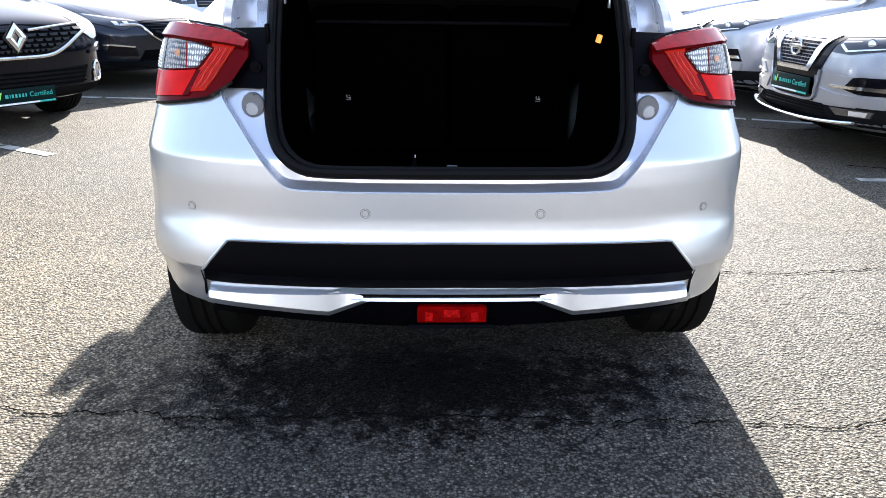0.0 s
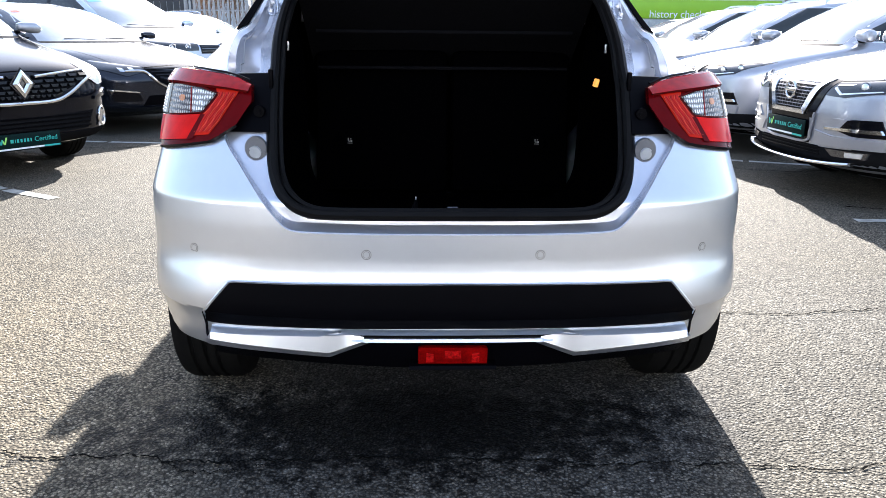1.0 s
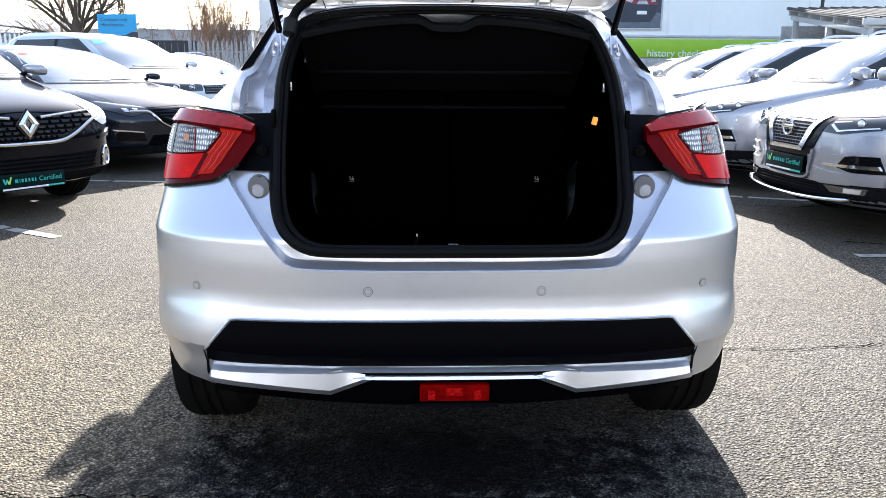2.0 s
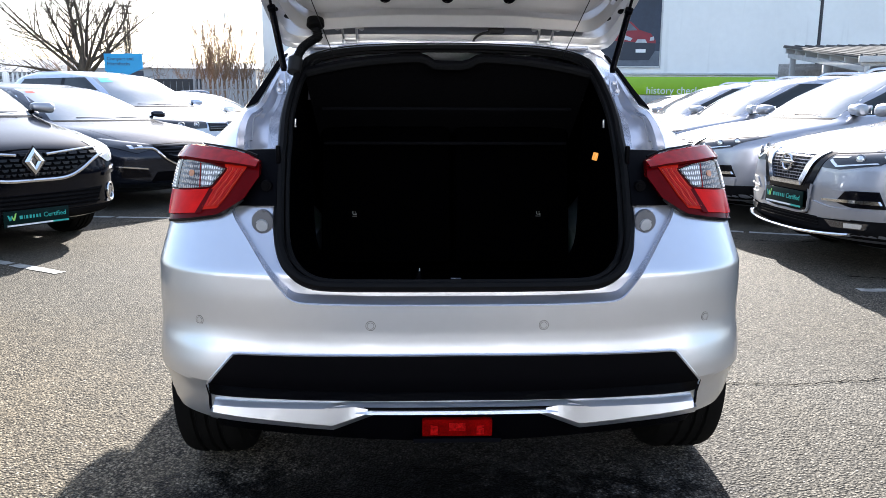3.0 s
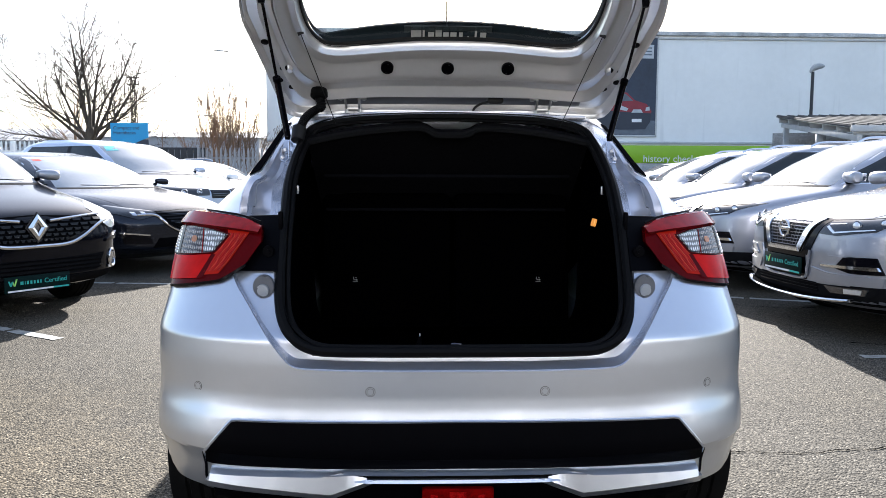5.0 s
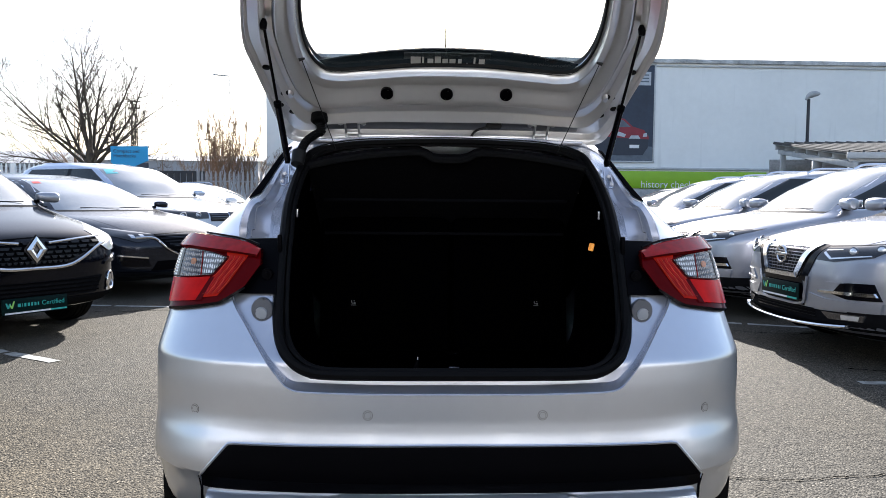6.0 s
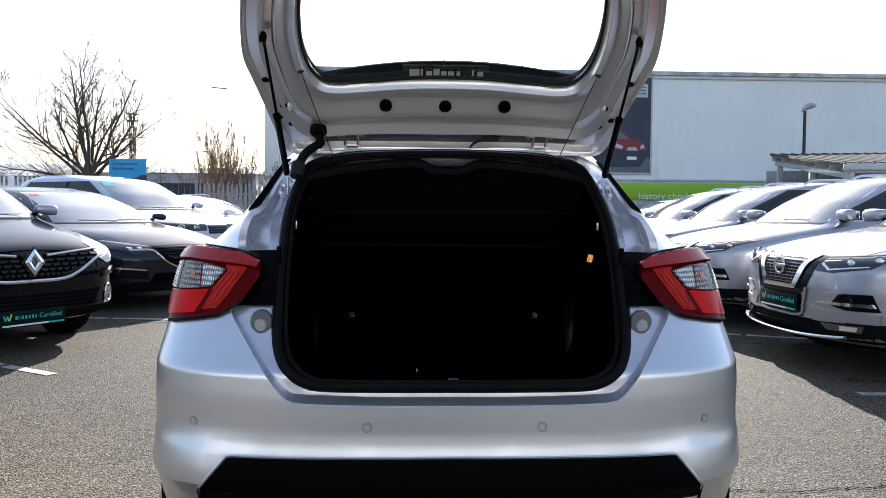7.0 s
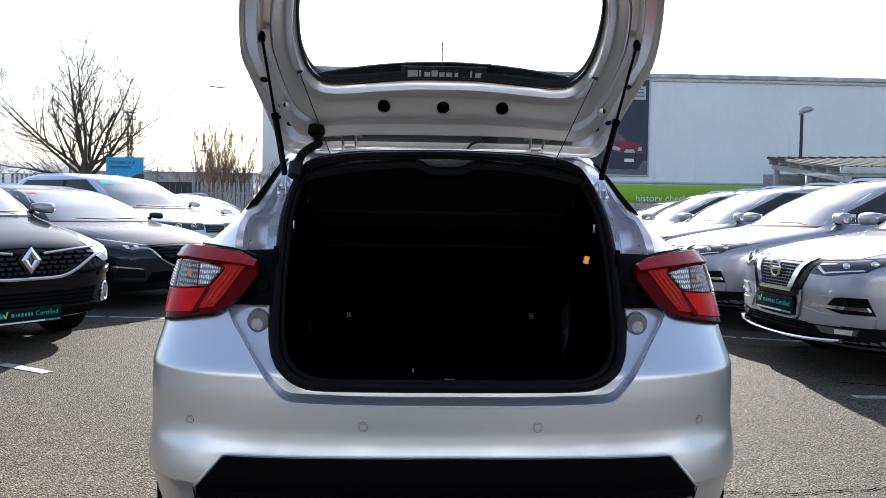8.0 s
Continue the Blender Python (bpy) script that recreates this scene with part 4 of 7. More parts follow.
GUIDE_IN = even([(0.580, 0.987), (0.600, 0.955), (0.632, 0.905), (0.660, 0.871)], 15)
GUIDE_OUT = even([(0.650, 0.991), (0.643, 0.972), (0.683, 0.920), (0.712, 0.864)], 15)
for s in (-1, 1):
    m = s < 0
    lamp = part("tail_lamp", lamp_patch([(0.550, 0.999), (0.589, 1.016), (0.643, 1.026), (0.725, 1.033), (0.79, 1.036), (0.824, 1.030)], [(0.545, 0.958), (0.584, 0.899), (0.633, 0.868), (0.656, 0.856), (0.717, 0.845), (0.824, 0.826)], 0.010, 0.012, 0.06, 40, 12, m), DEEP_RED, hatchback, "red boomerang tail lamp with clear reverse lens")
    part("lamp_brow", lamp_patch([(0.552, 1.000), (0.589, 1.017), (0.643, 1.027), (0.725, 1.034), (0.79, 1.037), (0.824, 1.031)], [(0.551, 0.986), (0.60, 0.992), (0.645, 0.996), (0.70, 1.000), (0.772, 1.004), (0.832, 1.000)], 0.011, 0.026, 0.02, 34, 6, m), BROW_RED, lamp, "bright red upper facet")
    part("lamp_hood", lamp_patch([(0.551, 0.986), (0.60, 0.992), (0.645, 0.996), (0.70, 1.000), (0.772, 1.004), (0.832, 1.000)], [(0.556, 0.980), (0.60, 0.986), (0.645, 0.989), (0.70, 0.992), (0.772, 0.997), (0.834, 0.992)], 0.026, 0.019, 0.006, 34, 3, m), DEEP_RED, lamp)
    clear = part("reverse_lens", lamp_patch([(0.646, 0.975), (0.695, 0.988), (0.772, 0.994), (0.832, 0.987)], [(0.650, 0.969), (0.684, 0.927), (0.76, 0.918), (0.836, 0.911)], 0.0172, 0.0172, 0.01, 26, 8, m), LENS_FLUTED, lamp, "clear fluted reverse and indicator lens")
    part("lens_tip", lamp_patch([(0.652, 0.974), (0.695, 0.985), (0.722, 0.987)], [(0.655, 0.970), (0.686, 0.931), (0.714, 0.927)], 0.0182, 0.0182, 0.004, 12, 7, m), LENS_BRIGHT, clear, "bright reflector in the lens tip")
    part("indicator_bulb", lamp_patch([(0.743, 0.963), (0.748, 0.968), (0.758, 0.968), (0.763, 0.963)], [(0.743, 0.956), (0.748, 0.951), (0.758, 0.951), (0.763, 0.956)], 0.0184, 0.0184, 0.006, 8, 5, m), AMBER_PALE, clear, "amber bulb behind the lens")
    part("lens_bar", lamp_patch([(0.797, 0.992), (0.806, 0.991)], [(0.800, 0.915), (0.810, 0.914)], 0.0188, 0.0188, 0.006, 3, 6, m), GLOSS_BLACK, clear)
    part("lens_bar", lamp_patch([(0.724, 0.989), (0.727, 0.989)], [(0.716, 0.924), (0.719, 0.923)], 0.0188, 0.0188, 0.006, 2, 6, m), MID_RED, clear)
    for k in range(9):
        z0 = 0.984 - 0.0080 * k
        part("lens_rib", lamp_patch([(0.809, z0), (0.836, z0 - 0.001)], [(0.809, z0 - 0.0040), (0.836, z0 - 0.0050)], 0.0190, 0.0190, 0.005, 6, 2, m), LAMP_WHITE, clear)
    rim = [(0.646, 0.976), (0.695, 0.989), (0.772, 0.995), (0.836, 0.988), (0.838, 0.911), (0.76, 0.917), (0.684, 0.926), (0.649, 0.970)]
    part("lens_rim", tube_bm([(s * x, HB.nose(x, z) - 0.0165, z) for x, z in [tuple(p) for p in even(rim + rim[:1], 60)[:-1]]], 0.0024, 5, closed=True), DEEP_RED, clear)
    part("brake_lens", lamp_patch([(0.690, 0.921), (0.76, 0.913), (0.835, 0.906)], [(0.722, 0.856), (0.77, 0.850), (0.829, 0.840)], 0.0160, 0.0150, 0.006, 18, 7, m), RED_LENS, lamp, "bright red brake lens")
    inner = part("guide_field", lamp_patch(GUIDE_IN, GUIDE_OUT, 0.0135, 0.0155, 0.004, 15, 9, m), GUIDE_FIELD, lamp, "orange-red light guide field")
    for k in range(10):
        f0 = 0.06 + 0.092 * k
        wave = [0.026 * math.sin(1.15 * i + 1.9 * k) + 0.012 * math.sin(2.3 * i + k) for i in range(15)]
        wide = 0.018 + 0.014 * ((k * 7) % 3)
        a = [GUIDE_IN[i] * (1 - f0 - wave[i]) + GUIDE_OUT[i] * (f0 + wave[i]) for i in range(1, 14)]
        b = [GUIDE_IN[i] * (1 - f0 - wave[i] - wide) + GUIDE_OUT[i] * (f0 + wave[i] + wide) for i in range(1, 14)]
        part("light_guide", lamp_patch(a, b, 0.0164, 0.0164, 0.003, 26, 2, m), GUIDE_RED if k % 3 else GUIDE_PALE, inner)
        c = [p * 0.9 + q * 0.1 + (p - q) * 0.9 for p, q in zip(a, b)]
        part("guide_groove", lamp_patch(c, a, 0.0158, 0.0158, 0.003, 26, 2, m), MID_RED, inner)
    part("lamp_divider", lamp_patch([(0.674, 0.922), (0.688, 0.920)], [(0.706, 0.858), (0.726, 0.854)], 0.0172, 0.0162, 0.004, 3, 6, m), DEEP_RED, lamp)
    part("lamp_edge", lamp_patch([(0.584, 0.899), (0.633, 0.868), (0.656, 0.856), (0.717, 0.845), (0.826, 0.826)], [(0.583, 0.893), (0.631, 0.861), (0.655, 0.849), (0.717, 0.838), (0.828, 0.818)], 0.014, 0.009, 0.05, 24, 3, m), GLOSS_BLACK, lamp)
    part("lamp_seam", tube_bm([(s * x, HB.nose(x, z) - 0.006, z) for x, z in [tuple(p) for p in even([(0.560, 1.012), (0.592, 1.022), (0.643, 1.031), (0.725, 1.037), (0.78, 1.037)], 30)]], 0.0032, 5), SEAL_BLACK, lamp)
    br = part("lamp_bracket", nose_patch(HB, [(0.500, 1.030), (0.60, 1.026)], [(0.494, 0.880), (0.640, 0.876)], -0.018, 0.03, 10, 6, s < 0), PLASTIC, hatchback, "black plastic lamp mounting panel")
    x, z = s * 0.528, 0.932
    y = HB.nose(x, z) + 0.014
    part("screw_boss", tube_bm([(x, y, z), (x, y - 0.012, z)], [0.017, 0.015], 16), PLASTIC, br)
    part("screw", tube_bm([(x, y - 0.012, z), (x, y - 0.016, z)], 0.006, 8), PLASTIC, br)
    part("trim_clip", box_bm(s * 0.502, HB.nose(0.502, 1.0) + 0.02, 1.015, 0.012, 0.02, 0.055, 0.004), PLASTIC, br)
    x, z = s * 0.533, 0.838
    y = HB.nose(x, z) + ledge(z) - 0.010
    stop = part("bump_stop", tube_bm([(x, y + 0.01, z), (x, y - 0.004, z), (x, y - 0.005, z), (x, y + 0.004, z)], [0.030, 0.029, 0.026, 0.021], 24), RECESS_SHADE, hatchback, "round bump stop, its recess's shade put in as grey")
    for v in stop.data.vertices:
        v.co.z = z + (v.co.z - z) * 1.12
    part("stop_button", tube_bm([(x, y + 0.008, z - 0.008), (x + s * 0.003, y - 0.006, z - 0.011), (x + s * 0.003, y - 0.007, z - 0.011), (x + s * 0.003, y - 0.0045, z - 0.011), (x + s * 0.003, y - 0.0055, z - 0.011)], [0.0185, 0.0175, 0.014, 0.012, 0.009], 20), mat("grey_button", (0.33, 0.35, 0.38), 0.45, 0.2, 0.0, 0.1, 30), stop, "pale rubber button")
    # black glass at the roof pillar, plate at the strut's foot
    part("quarter_glass", nose_patch(HB, [(0.560, 1.338), (0.588, 1.334)], [(0.616, 1.164), (0.662, 1.148)], 0.006, 0.02, 6, 10, s < 0), PILLAR_BLACK, hatchback, "black pillar trim")
    for zz in (1.205, 1.232):
        xx = s * 0.556
        part("strut_bolt", tube_bm([(xx, HB.nose(xx, zz) + 0.040, zz), (xx, HB.nose(xx, zz) + 0.024, zz), (xx, HB.nose(xx, zz) + 0.022, zz)], [0.008, 0.008, 0.005], 10), SHADED_SILVER, hatchback)
    seam = [(0.606, 1.030), (0.613, 1.048), (0.604, 1.051), (0.611, 1.075), (0.620, 1.102), (0.622, 1.117), (0.606, 1.126), (0.596, 1.140)]
    part("panel_seam", tube_bm([(s * x, HB.nose(x, z) + 0.046, z) for x, z in seam], 0.0018, 5), SHADE_GREY, hatchback)
    plate = [(0.548, 1.262), (0.530, 1.200), (0.540, 1.190), (0.556, 1.192), (0.564, 1.204), (0.576, 1.262)]
    part("strut_plate", tube_bm([(s * x, HB.nose(x, z) + 0.040 - 0.35 * max(0.0, z - 1.20), z) for x, z in plate], 0.003, 6), SHADED_SILVER, hatchback, "pressed edge round the strut mounting")
    wheel(hatchback, s * 0.755, WHEEL_Y, WHEEL_R, 0.20, s, STEEL)
    wheel(hatchback, s * 0.755, WHEEL_Y + 2.525, WHEEL_R, 0.20, s, STEEL)
    # doors, windows, mirrors
    part("side_glass", side_patch(HB, [(1.15, 1.36), (2.45, 1.34)], [(1.0, 1.06), (2.85, 1.04)], 0.004, 0.02, side=s), GLASS, hatchback)
    part("door_seam", side_patch(HB, [(1.55, 1.02), (1.56, 1.02)], [(1.62, 0.35), (1.63, 0.35)], 0.003, 0.01, 3, 8, s), GLOSS_BLACK, hatchback)
    mir = part("door_mirror", box_bm(s * 0.900, 2.56, 0.985, 0.10, 0.20, 0.14, 0.04), SILVER, hatchback, "folded silver door mirror")
    part("mirror_glass", box_bm(s * 0.847, 2.56, 0.985, 0.006, 0.14, 0.095, 0.002), CHROME, mir)
# two white chips stand in for small glints inside the boot
for s in (-1, 1):
    part("boot_glint", box_bm(s * 0.492, 0.52, 1.10, 0.006, 0.02, 0.028, 0.002), LAMP_WHITE, hatchback)
part("antenna", tube_bm([(0, 0.95, 1.425), (0, 0.97, 1.80)], [0.004, 0.0022], 6), PLASTIC, hatchback, "short black roof antenna")
part("windscreen", box_bm(0, 2.62, 1.22, 1.1, 0.02, 0.45, 0.005, rot=Euler((radians(58), 0, 0)).to_matrix()), GLASS, hatchback)

# raised tailgate: u across, v from the hinge outwards, h towards the boot
SLOPE = radians(28)


def gate(u, v, h):
    return (u, 0.75 - v * math.cos(SLOPE) - h * math.sin(SLOPE), 1.41 + v * math.sin(SLOPE) - h * math.cos(SLOPE))


GATE_OUT = spline([(0, -0.066), (0.3, -0.066), (0.50, -0.085), (0.555, -0.078), (0.580, -0.02), (0.600, 0.20), (0.616, 0.36), (0.622, 0.44),
                   (0.606, 0.56), (0.57, 0.72), (0.52, 0.86), (0.44, 0.93), (0.22, 0.95), (0, 0.955)], 70)
GATE_WIN = spline([(0, 0.262), (0.12, 0.258), (0.28, 0.236), (0.365, 0.226), (0.412, 0.238), (0.444, 0.290), (0.458, 0.38), (0.454, 0.50),
                   (0.436, 0.62), (0.410, 0.67), (0.36, 0.69), (0.2, 0.70), (0.1, 0.702), (0, 0.702)], 70)
tailgate = thing("tailgate", "", "")
tailgate.parent = hatchback
tailgate["label"] = "raised silver tailgate seen from its inner side"


def gate_loop(half, f, other=None):
    a = half if other is None else half * (1 - f) + other * f
    return [(-u, v) for u, v in a[:0:-1]] + [(u, v) for u, v in a[:-1]]


RELIEF = [(0, 0.020), (0.025, 0.011), (0.032, 0.004), (0.040, 0.004), (0.046, 0.008), (0.085, -0.006), (0.092, -0.010), (0.28, -0.010), (0.29, -0.002), (0.305, 0.010), (0.320, 0.014), (0.335, 0.012), (0.395, -0.012), (0.41, -0.014), (0.50, -0.012), (0.532, -0.010), (0.540, -0.032), (0.556, -0.032), (0.564, -0.006), (0.576, -0.001), (0.60, -0.001), (0.65, -0.008), (0.72, -0.022), (0.78, -0.031), (0.80, -0.032), (0.92, -0.029), (0.932, -0.031), (0.945, -0.052), (0.96, -0.058), (1.0, -0.062)]


def panel_h(u, v):
    """The height of the inner panel's pressing at a place on the tailgate."""
    best = min((math.hypot(GATE_OUT[i][0] * (1 - f) + GATE_WIN[i][0] * f - u, GATE_OUT[i][1] * (1 - f) + GATE_WIN[i][1] * f - v), h) for f, h in RELIEF for i in range(70))
    return best[1]


loops = [[gate(u, v, h) for u, v in gate_loop(GATE_OUT, f, GATE_WIN)] for f, h in RELIEF]
loops = [[gate(u, v, -0.045) for u, v in gate_loop(GATE_OUT, 0)]] + loops + [[gate(u, v, -0.075) for u, v in gate_loop(GATE_WIN, 0)]]
part("inner_panel", ring_bm(loops), SILVER_INNER, tailgate, "silver inner pressing")
# a grey strip over the silver pressing paints the rail's shade
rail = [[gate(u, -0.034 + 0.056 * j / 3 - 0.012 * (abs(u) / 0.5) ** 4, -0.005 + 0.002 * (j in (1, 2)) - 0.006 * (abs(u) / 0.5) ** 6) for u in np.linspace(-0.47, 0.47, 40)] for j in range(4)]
part("hinge_rail", sheet_bm(rail, (0, 0.004, 0.012)), SHADE_GREY, tailgate, "hinge rail with its shade put in as dull grey")
part("outer_skin", ring_bm([[gate(u, v, -0.046) for u, v in gate_loop(GATE_OUT, 0)], [gate(u * 0.99, v, -0.08) for u, v in gate_loop(GATE_OUT, 0.1, GATE_WIN)], [gate(u, v, -0.095) for u, v in gate_loop(GATE_WIN, 0)]]), SILVER, tailgate)
bm = bmesh.new()
bm.faces.new([bm.verts.new(gate(u, v, -0.070)) for u, v in gate_loop(GATE_WIN, 0)])
pane = part("rear_window", bm, window_glass(), tailgate, "clear rear window", smooth=False)
pane.visible_shadow = False
part("window_gasket", tube_bm([gate(u, v, -0.063) for u, v in gate_loop(GATE_WIN, 0)], 0.006, 6, closed=True), RUBBER, tailgate)
# dark band at the window's upper edge with a sticker
wband = []
for k in range(41):
    u = -0.425 + 0.85 * k / 40
    lo = float(np.interp(abs(u), GATE_WIN[:30, 0], GATE_WIN[:30, 1])) - 0.01
    hi = 0.318 - 0.070 * (abs(u) / 0.42) ** 2
    wband.append((u, lo, max(hi, lo + 0.004)))
grid = [[gate(u, lo + (hi - lo) * j / 4, -0.058 - 0.020 * math.sin(math.pi * j / 8)) for u, lo, hi in wband] for j in range(5)]
band = part("window_band", sheet_bm(grid, (0, 0.0, 0.004)), mat("dark_band", (0.022, 0.030, 0.038), 0.22, 0.0, 0.5, 0.3, 12), tailgate, "dark shaded band along the glass")
plate = [[gate(u, v, -0.069 - 0.002 * j) for u in np.linspace(-0.150, 0.130, 12)] for j, v in enumerate(np.linspace(0.246, 0.304, 3))]
sticker = part("sticker", sheet_bm(plate, (0, 0, 0.002)), mat("sticker_ground", (0.045, 0.055, 0.062), 0.4, var=0.3, scale=30), band, "dark sticker with pale letter-sized marks")
strokes = []
for k, (w, h) in enumerate(((0.036, 0.036), (0.007, 0.036), (0.021, 0.027), (0.022, 0.038), (0.020, 0.027), (0.022, 0.027), (0.013, 0.027), (0.006, 0.008), (0.007, 0.036), (0.021, 0.027))):
    strokes.append((-0.112 + 0.0238 * k, 0.262 + h / 2, w * 0.9, h))
bars(sticker, "sticker_print", strokes, STICKER, lambda u, v: gate(u, v, -0.062), "row of pale letter-sized marks")
for u in (-0.208, -0.008, 0.192):
    c = part("panel_plug", tube_bm([gate(u, 0.159, -0.026), gate(u, 0.1650, -0.011), gate(u, 0.1652, -0.0105), gate(u, 0.1640, -0.0135)], [0.021, 0.021, 0.015, 0.015], 28), PLASTIC, tailgate, "round black rubber plug")
for s in (-1, 1):
    for u, v in ((0.583, 0.30), (0.545, 0.175), (0.572, 0.10), (0.535, 0.06)):
        h = panel_h(u, v)
        part("stop_rubber", tube_bm([gate(s * u, v, h - 0.015), gate(s * u, v, h + 0.002), gate(s * u, v, h + 0.004)], [0.0125, 0.0125, 0.009], 16), SEAL_BLACK, tailgate)
        part("plug_dimple", tube_bm([gate(s * (u - 0.012), v - 0.014, h - 0.012), gate(s * (u - 0.012), v - 0.014, h + 0.0012)], [0.017, 0.013], 16), SILVER_INNER, tailgate)
    # hinge with two bolts and a wire-like arm
    hin = part("hinge", box_bm(*gate(s * 0.335, -0.030, 0.017), 0.052, 0.008, 0.010, 0.002), STEEL, tailgate, "zinc-plated tailgate hinge")
    for du in (-0.030, 0.030):
        part("hinge_bolt", tube_bm([gate(s * 0.335 + du * 1.35, 0.008, -0.010), gate(s * 0.335 + du * 1.35, 0.008, 0.004), gate(s * 0.335 + du * 1.35, 0.008, 0.006)], [0.0095, 0.0095, 0.006], 6), STEEL, hin)
        part("hinge_arm", tube_bm([gate(s * 0.335 + du * 1.4, 0.017, 0.002), gate(s * 0.335 + du * 0.80, 0.018, 0.008), gate(s * 0.335 + du * 0.75, -0.03, 0.017), (s * 0.335 + du * 0.8, 0.765, 1.350)], 0.0048, 6), STEEL, hin)
    # gas strut and lifting cord
    top, foot = Vector(gate(s * 0.550, 0.522, 0.006)), Vector((s * 0.540, 0.62, 1.278))
    mid = foot.lerp(top, 0.44)
    st = part("gas_strut", tube_bm([foot, mid, mid.lerp(top, 0.01)], [0.0105, 0.0105, 0.006], 12), GLOSS_BLACK, hatchback, "black gas strut holding the tailgate")
    part("strut_rod", tube_bm([mid, top], 0.0048, 8), GLOSS_BLACK, st)
    part("strut_collar", tube_bm([mid - (top - mid) * 0.02, mid + (top - mid) * 0.03], 0.0125, 12), PLASTIC, st)
    part("ball_socket", tube_bm([top + Vector((0, 0, -0.018)), top, top + Vector((0, 0, 0.012))], [0.009, 0.012, 0.007], 10), PLASTIC, st)
    part("ball_socket", tube_bm([foot + Vector((0, 0, -0.014)), foot, foot + Vector((0, 0, 0.012))], [0.008, 0.011, 0.007], 10), PLASTIC, st)
    hook = Vector(gate(s * 0.463, 0.36, 0.004))
    low = Vector((s * 0.385, 0.69, 1.318))
    cord = part("lifting_cord", tube_bm([hook, low], 0.0016, 5), RUBBER, hatchback, "thin black parcel shelf cord")
    part("cord_hook", tube_bm([hook + Vector((-s * 0.010, 0, 0.002)), hook, hook + Vector((s * 0.008, 0, -0.003))], [0.003, 0.005, 0.006], 8), RUBBER, cord)
# corrugated harness and the washer lead
pth = spline([gate(-0.447, 0.030, 0.010), gate(-0.440, 0.0, 0.030), (-0.455, 0.735, 1.376), (-0.490, 0.705, 1.345), (-0.508, 0.665, 1.300)], 44)
har = part("wiring_sleeve", tube_bm([tuple(p) for p in pth], [0.0135 + 0.0022 * (k % 2) for k in range(44)], 10), SEAL_BLACK, hatchback, "black corrugated wiring sleeve")
part("sleeve_boot", tube_bm([gate(-0.447, 0.030, -0.02), gate(-0.447, 0.030, 0.008), gate(-0.447, 0.030, 0.014)], [0.030, 0.030, 0.022], 20), SEAL_BLACK, har)
part("sleeve_boot", tube_bm([(-0.508, 0.668, 1.305), (-0.512, 0.645, 1.262)], [0.024, 0.022], 14), RUBBER, har)
lead = part("washer_lead", tube_bm([tuple(p) for p in spline([gate(0.145, 0.008, 0.010), gate(0.11, 0.0, 0.016), gate(0.09, -0.03, 0.018), (0.085, 0.755, 1.350)], 16)], 0.0045, 6), RUBBER, hatchback, "thin black washer hose")
part("lead_grommet", box_bm(*gate(0.165, 0.008, 0.004), 0.056, 0.024, 0.026, 0.010), RUBBER, lead)


# ---- the other parked cars ----
def car_rows(w, length, he, hb, yb, zr, yr, slack=0.0):
    """Level slices of a car: half width, length, hood edge, hood base, its depth, roof height and depth."""
    d = 0.54
    t = length
    return [(0.19, 0.34, w - 0.12, 2.8, 0.5, t - 0.25), (0.24, 0.10, w - 0.05, 2.6, 0.55, t - 0.12), (0.31, 0.02, w - 0.015, 2.9, d, t - 0.06),
            (0.45, 0.01, w, 2.9, d, t - 0.02), (0.62, 0.0, w, 2.9, d, t), (he - 0.10, 0.015 + slack, w, 2.9, d, t), (he - 0.04, 0.05 + slack, w - 0.005, 2.9, d, t - 0.01),
            (he + 0.01, 0.14 + slack, w - 0.014, 2.4, 0.6, t - 0.04), (he + 0.4 * (hb - he), 0.40, w - 0.025, 2.3, 0.6, t - 0.08),
            (he + 0.68 * (hb - he), 0.68, w - 0.035, 2.2, 0.6, t - 0.1), (hb - 0.02, yb - 0.16, w - 0.05, 2.2, 0.5, t - 0.14),
            (hb, yb, w - 0.065, 2.4, 0.42, t - 0.18), (hb + 0.04, yb + 0.07, w - 0.085, 2.6, 0.38, t - 0.22),
            (hb + 0.45 * (zr - hb), yb + 0.45 * (yr - yb), w - 0.15, 2.6, 0.40, t - 0.40), (zr - 0.10, yr - 0.05, w - 0.225, 2.6, 0.45, t - 0.65),
            (zr - 0.04, yr + 0.18, w - 0.28, 2.6, 0.5, t - 0.8), (zr, yr + 0.65, w - 0.38, 2.6, 0.5, t - 1.0)]


def mirror_bm(x, y, z, w, d, h, s):
    """A rounded mirror shell, lower and slimmer towards the door."""
    bm = bmesh.new()
    rings = []
    for i in range(11):
        a = math.pi * i / 10 - math.pi / 2
        f = math.copysign(abs(math.sin(a)) ** 0.7, math.sin(a))
        r = max(0.03, abs(math.cos(a)) ** 0.45)
        u = x + s * f * w / 2
        slim = 0.86 + 0.14 * f
        rings.append([bm.verts.new((u, y + d * (0.5 * r * math.copysign(abs(math.cos(b)) ** 0.7, math.cos(b)) - 0.10 * f), z - 0.006 * f + h / 2 * r * slim * math.copysign(abs(math.sin(b)) ** 0.8, math.sin(b)))) for b in np.linspace(0, 2 * math.pi, 18, endpoint=False)])
    for a, b in zip(rings, rings[1:]):
        for k in range(18):
            bm.faces.new((a[k], a[(k + 1) % 18], b[(k + 1) % 18], b[k]))
    bm.faces.new(rings[0])
    bm.faces.new(rings[-1][::-1])
    return bm


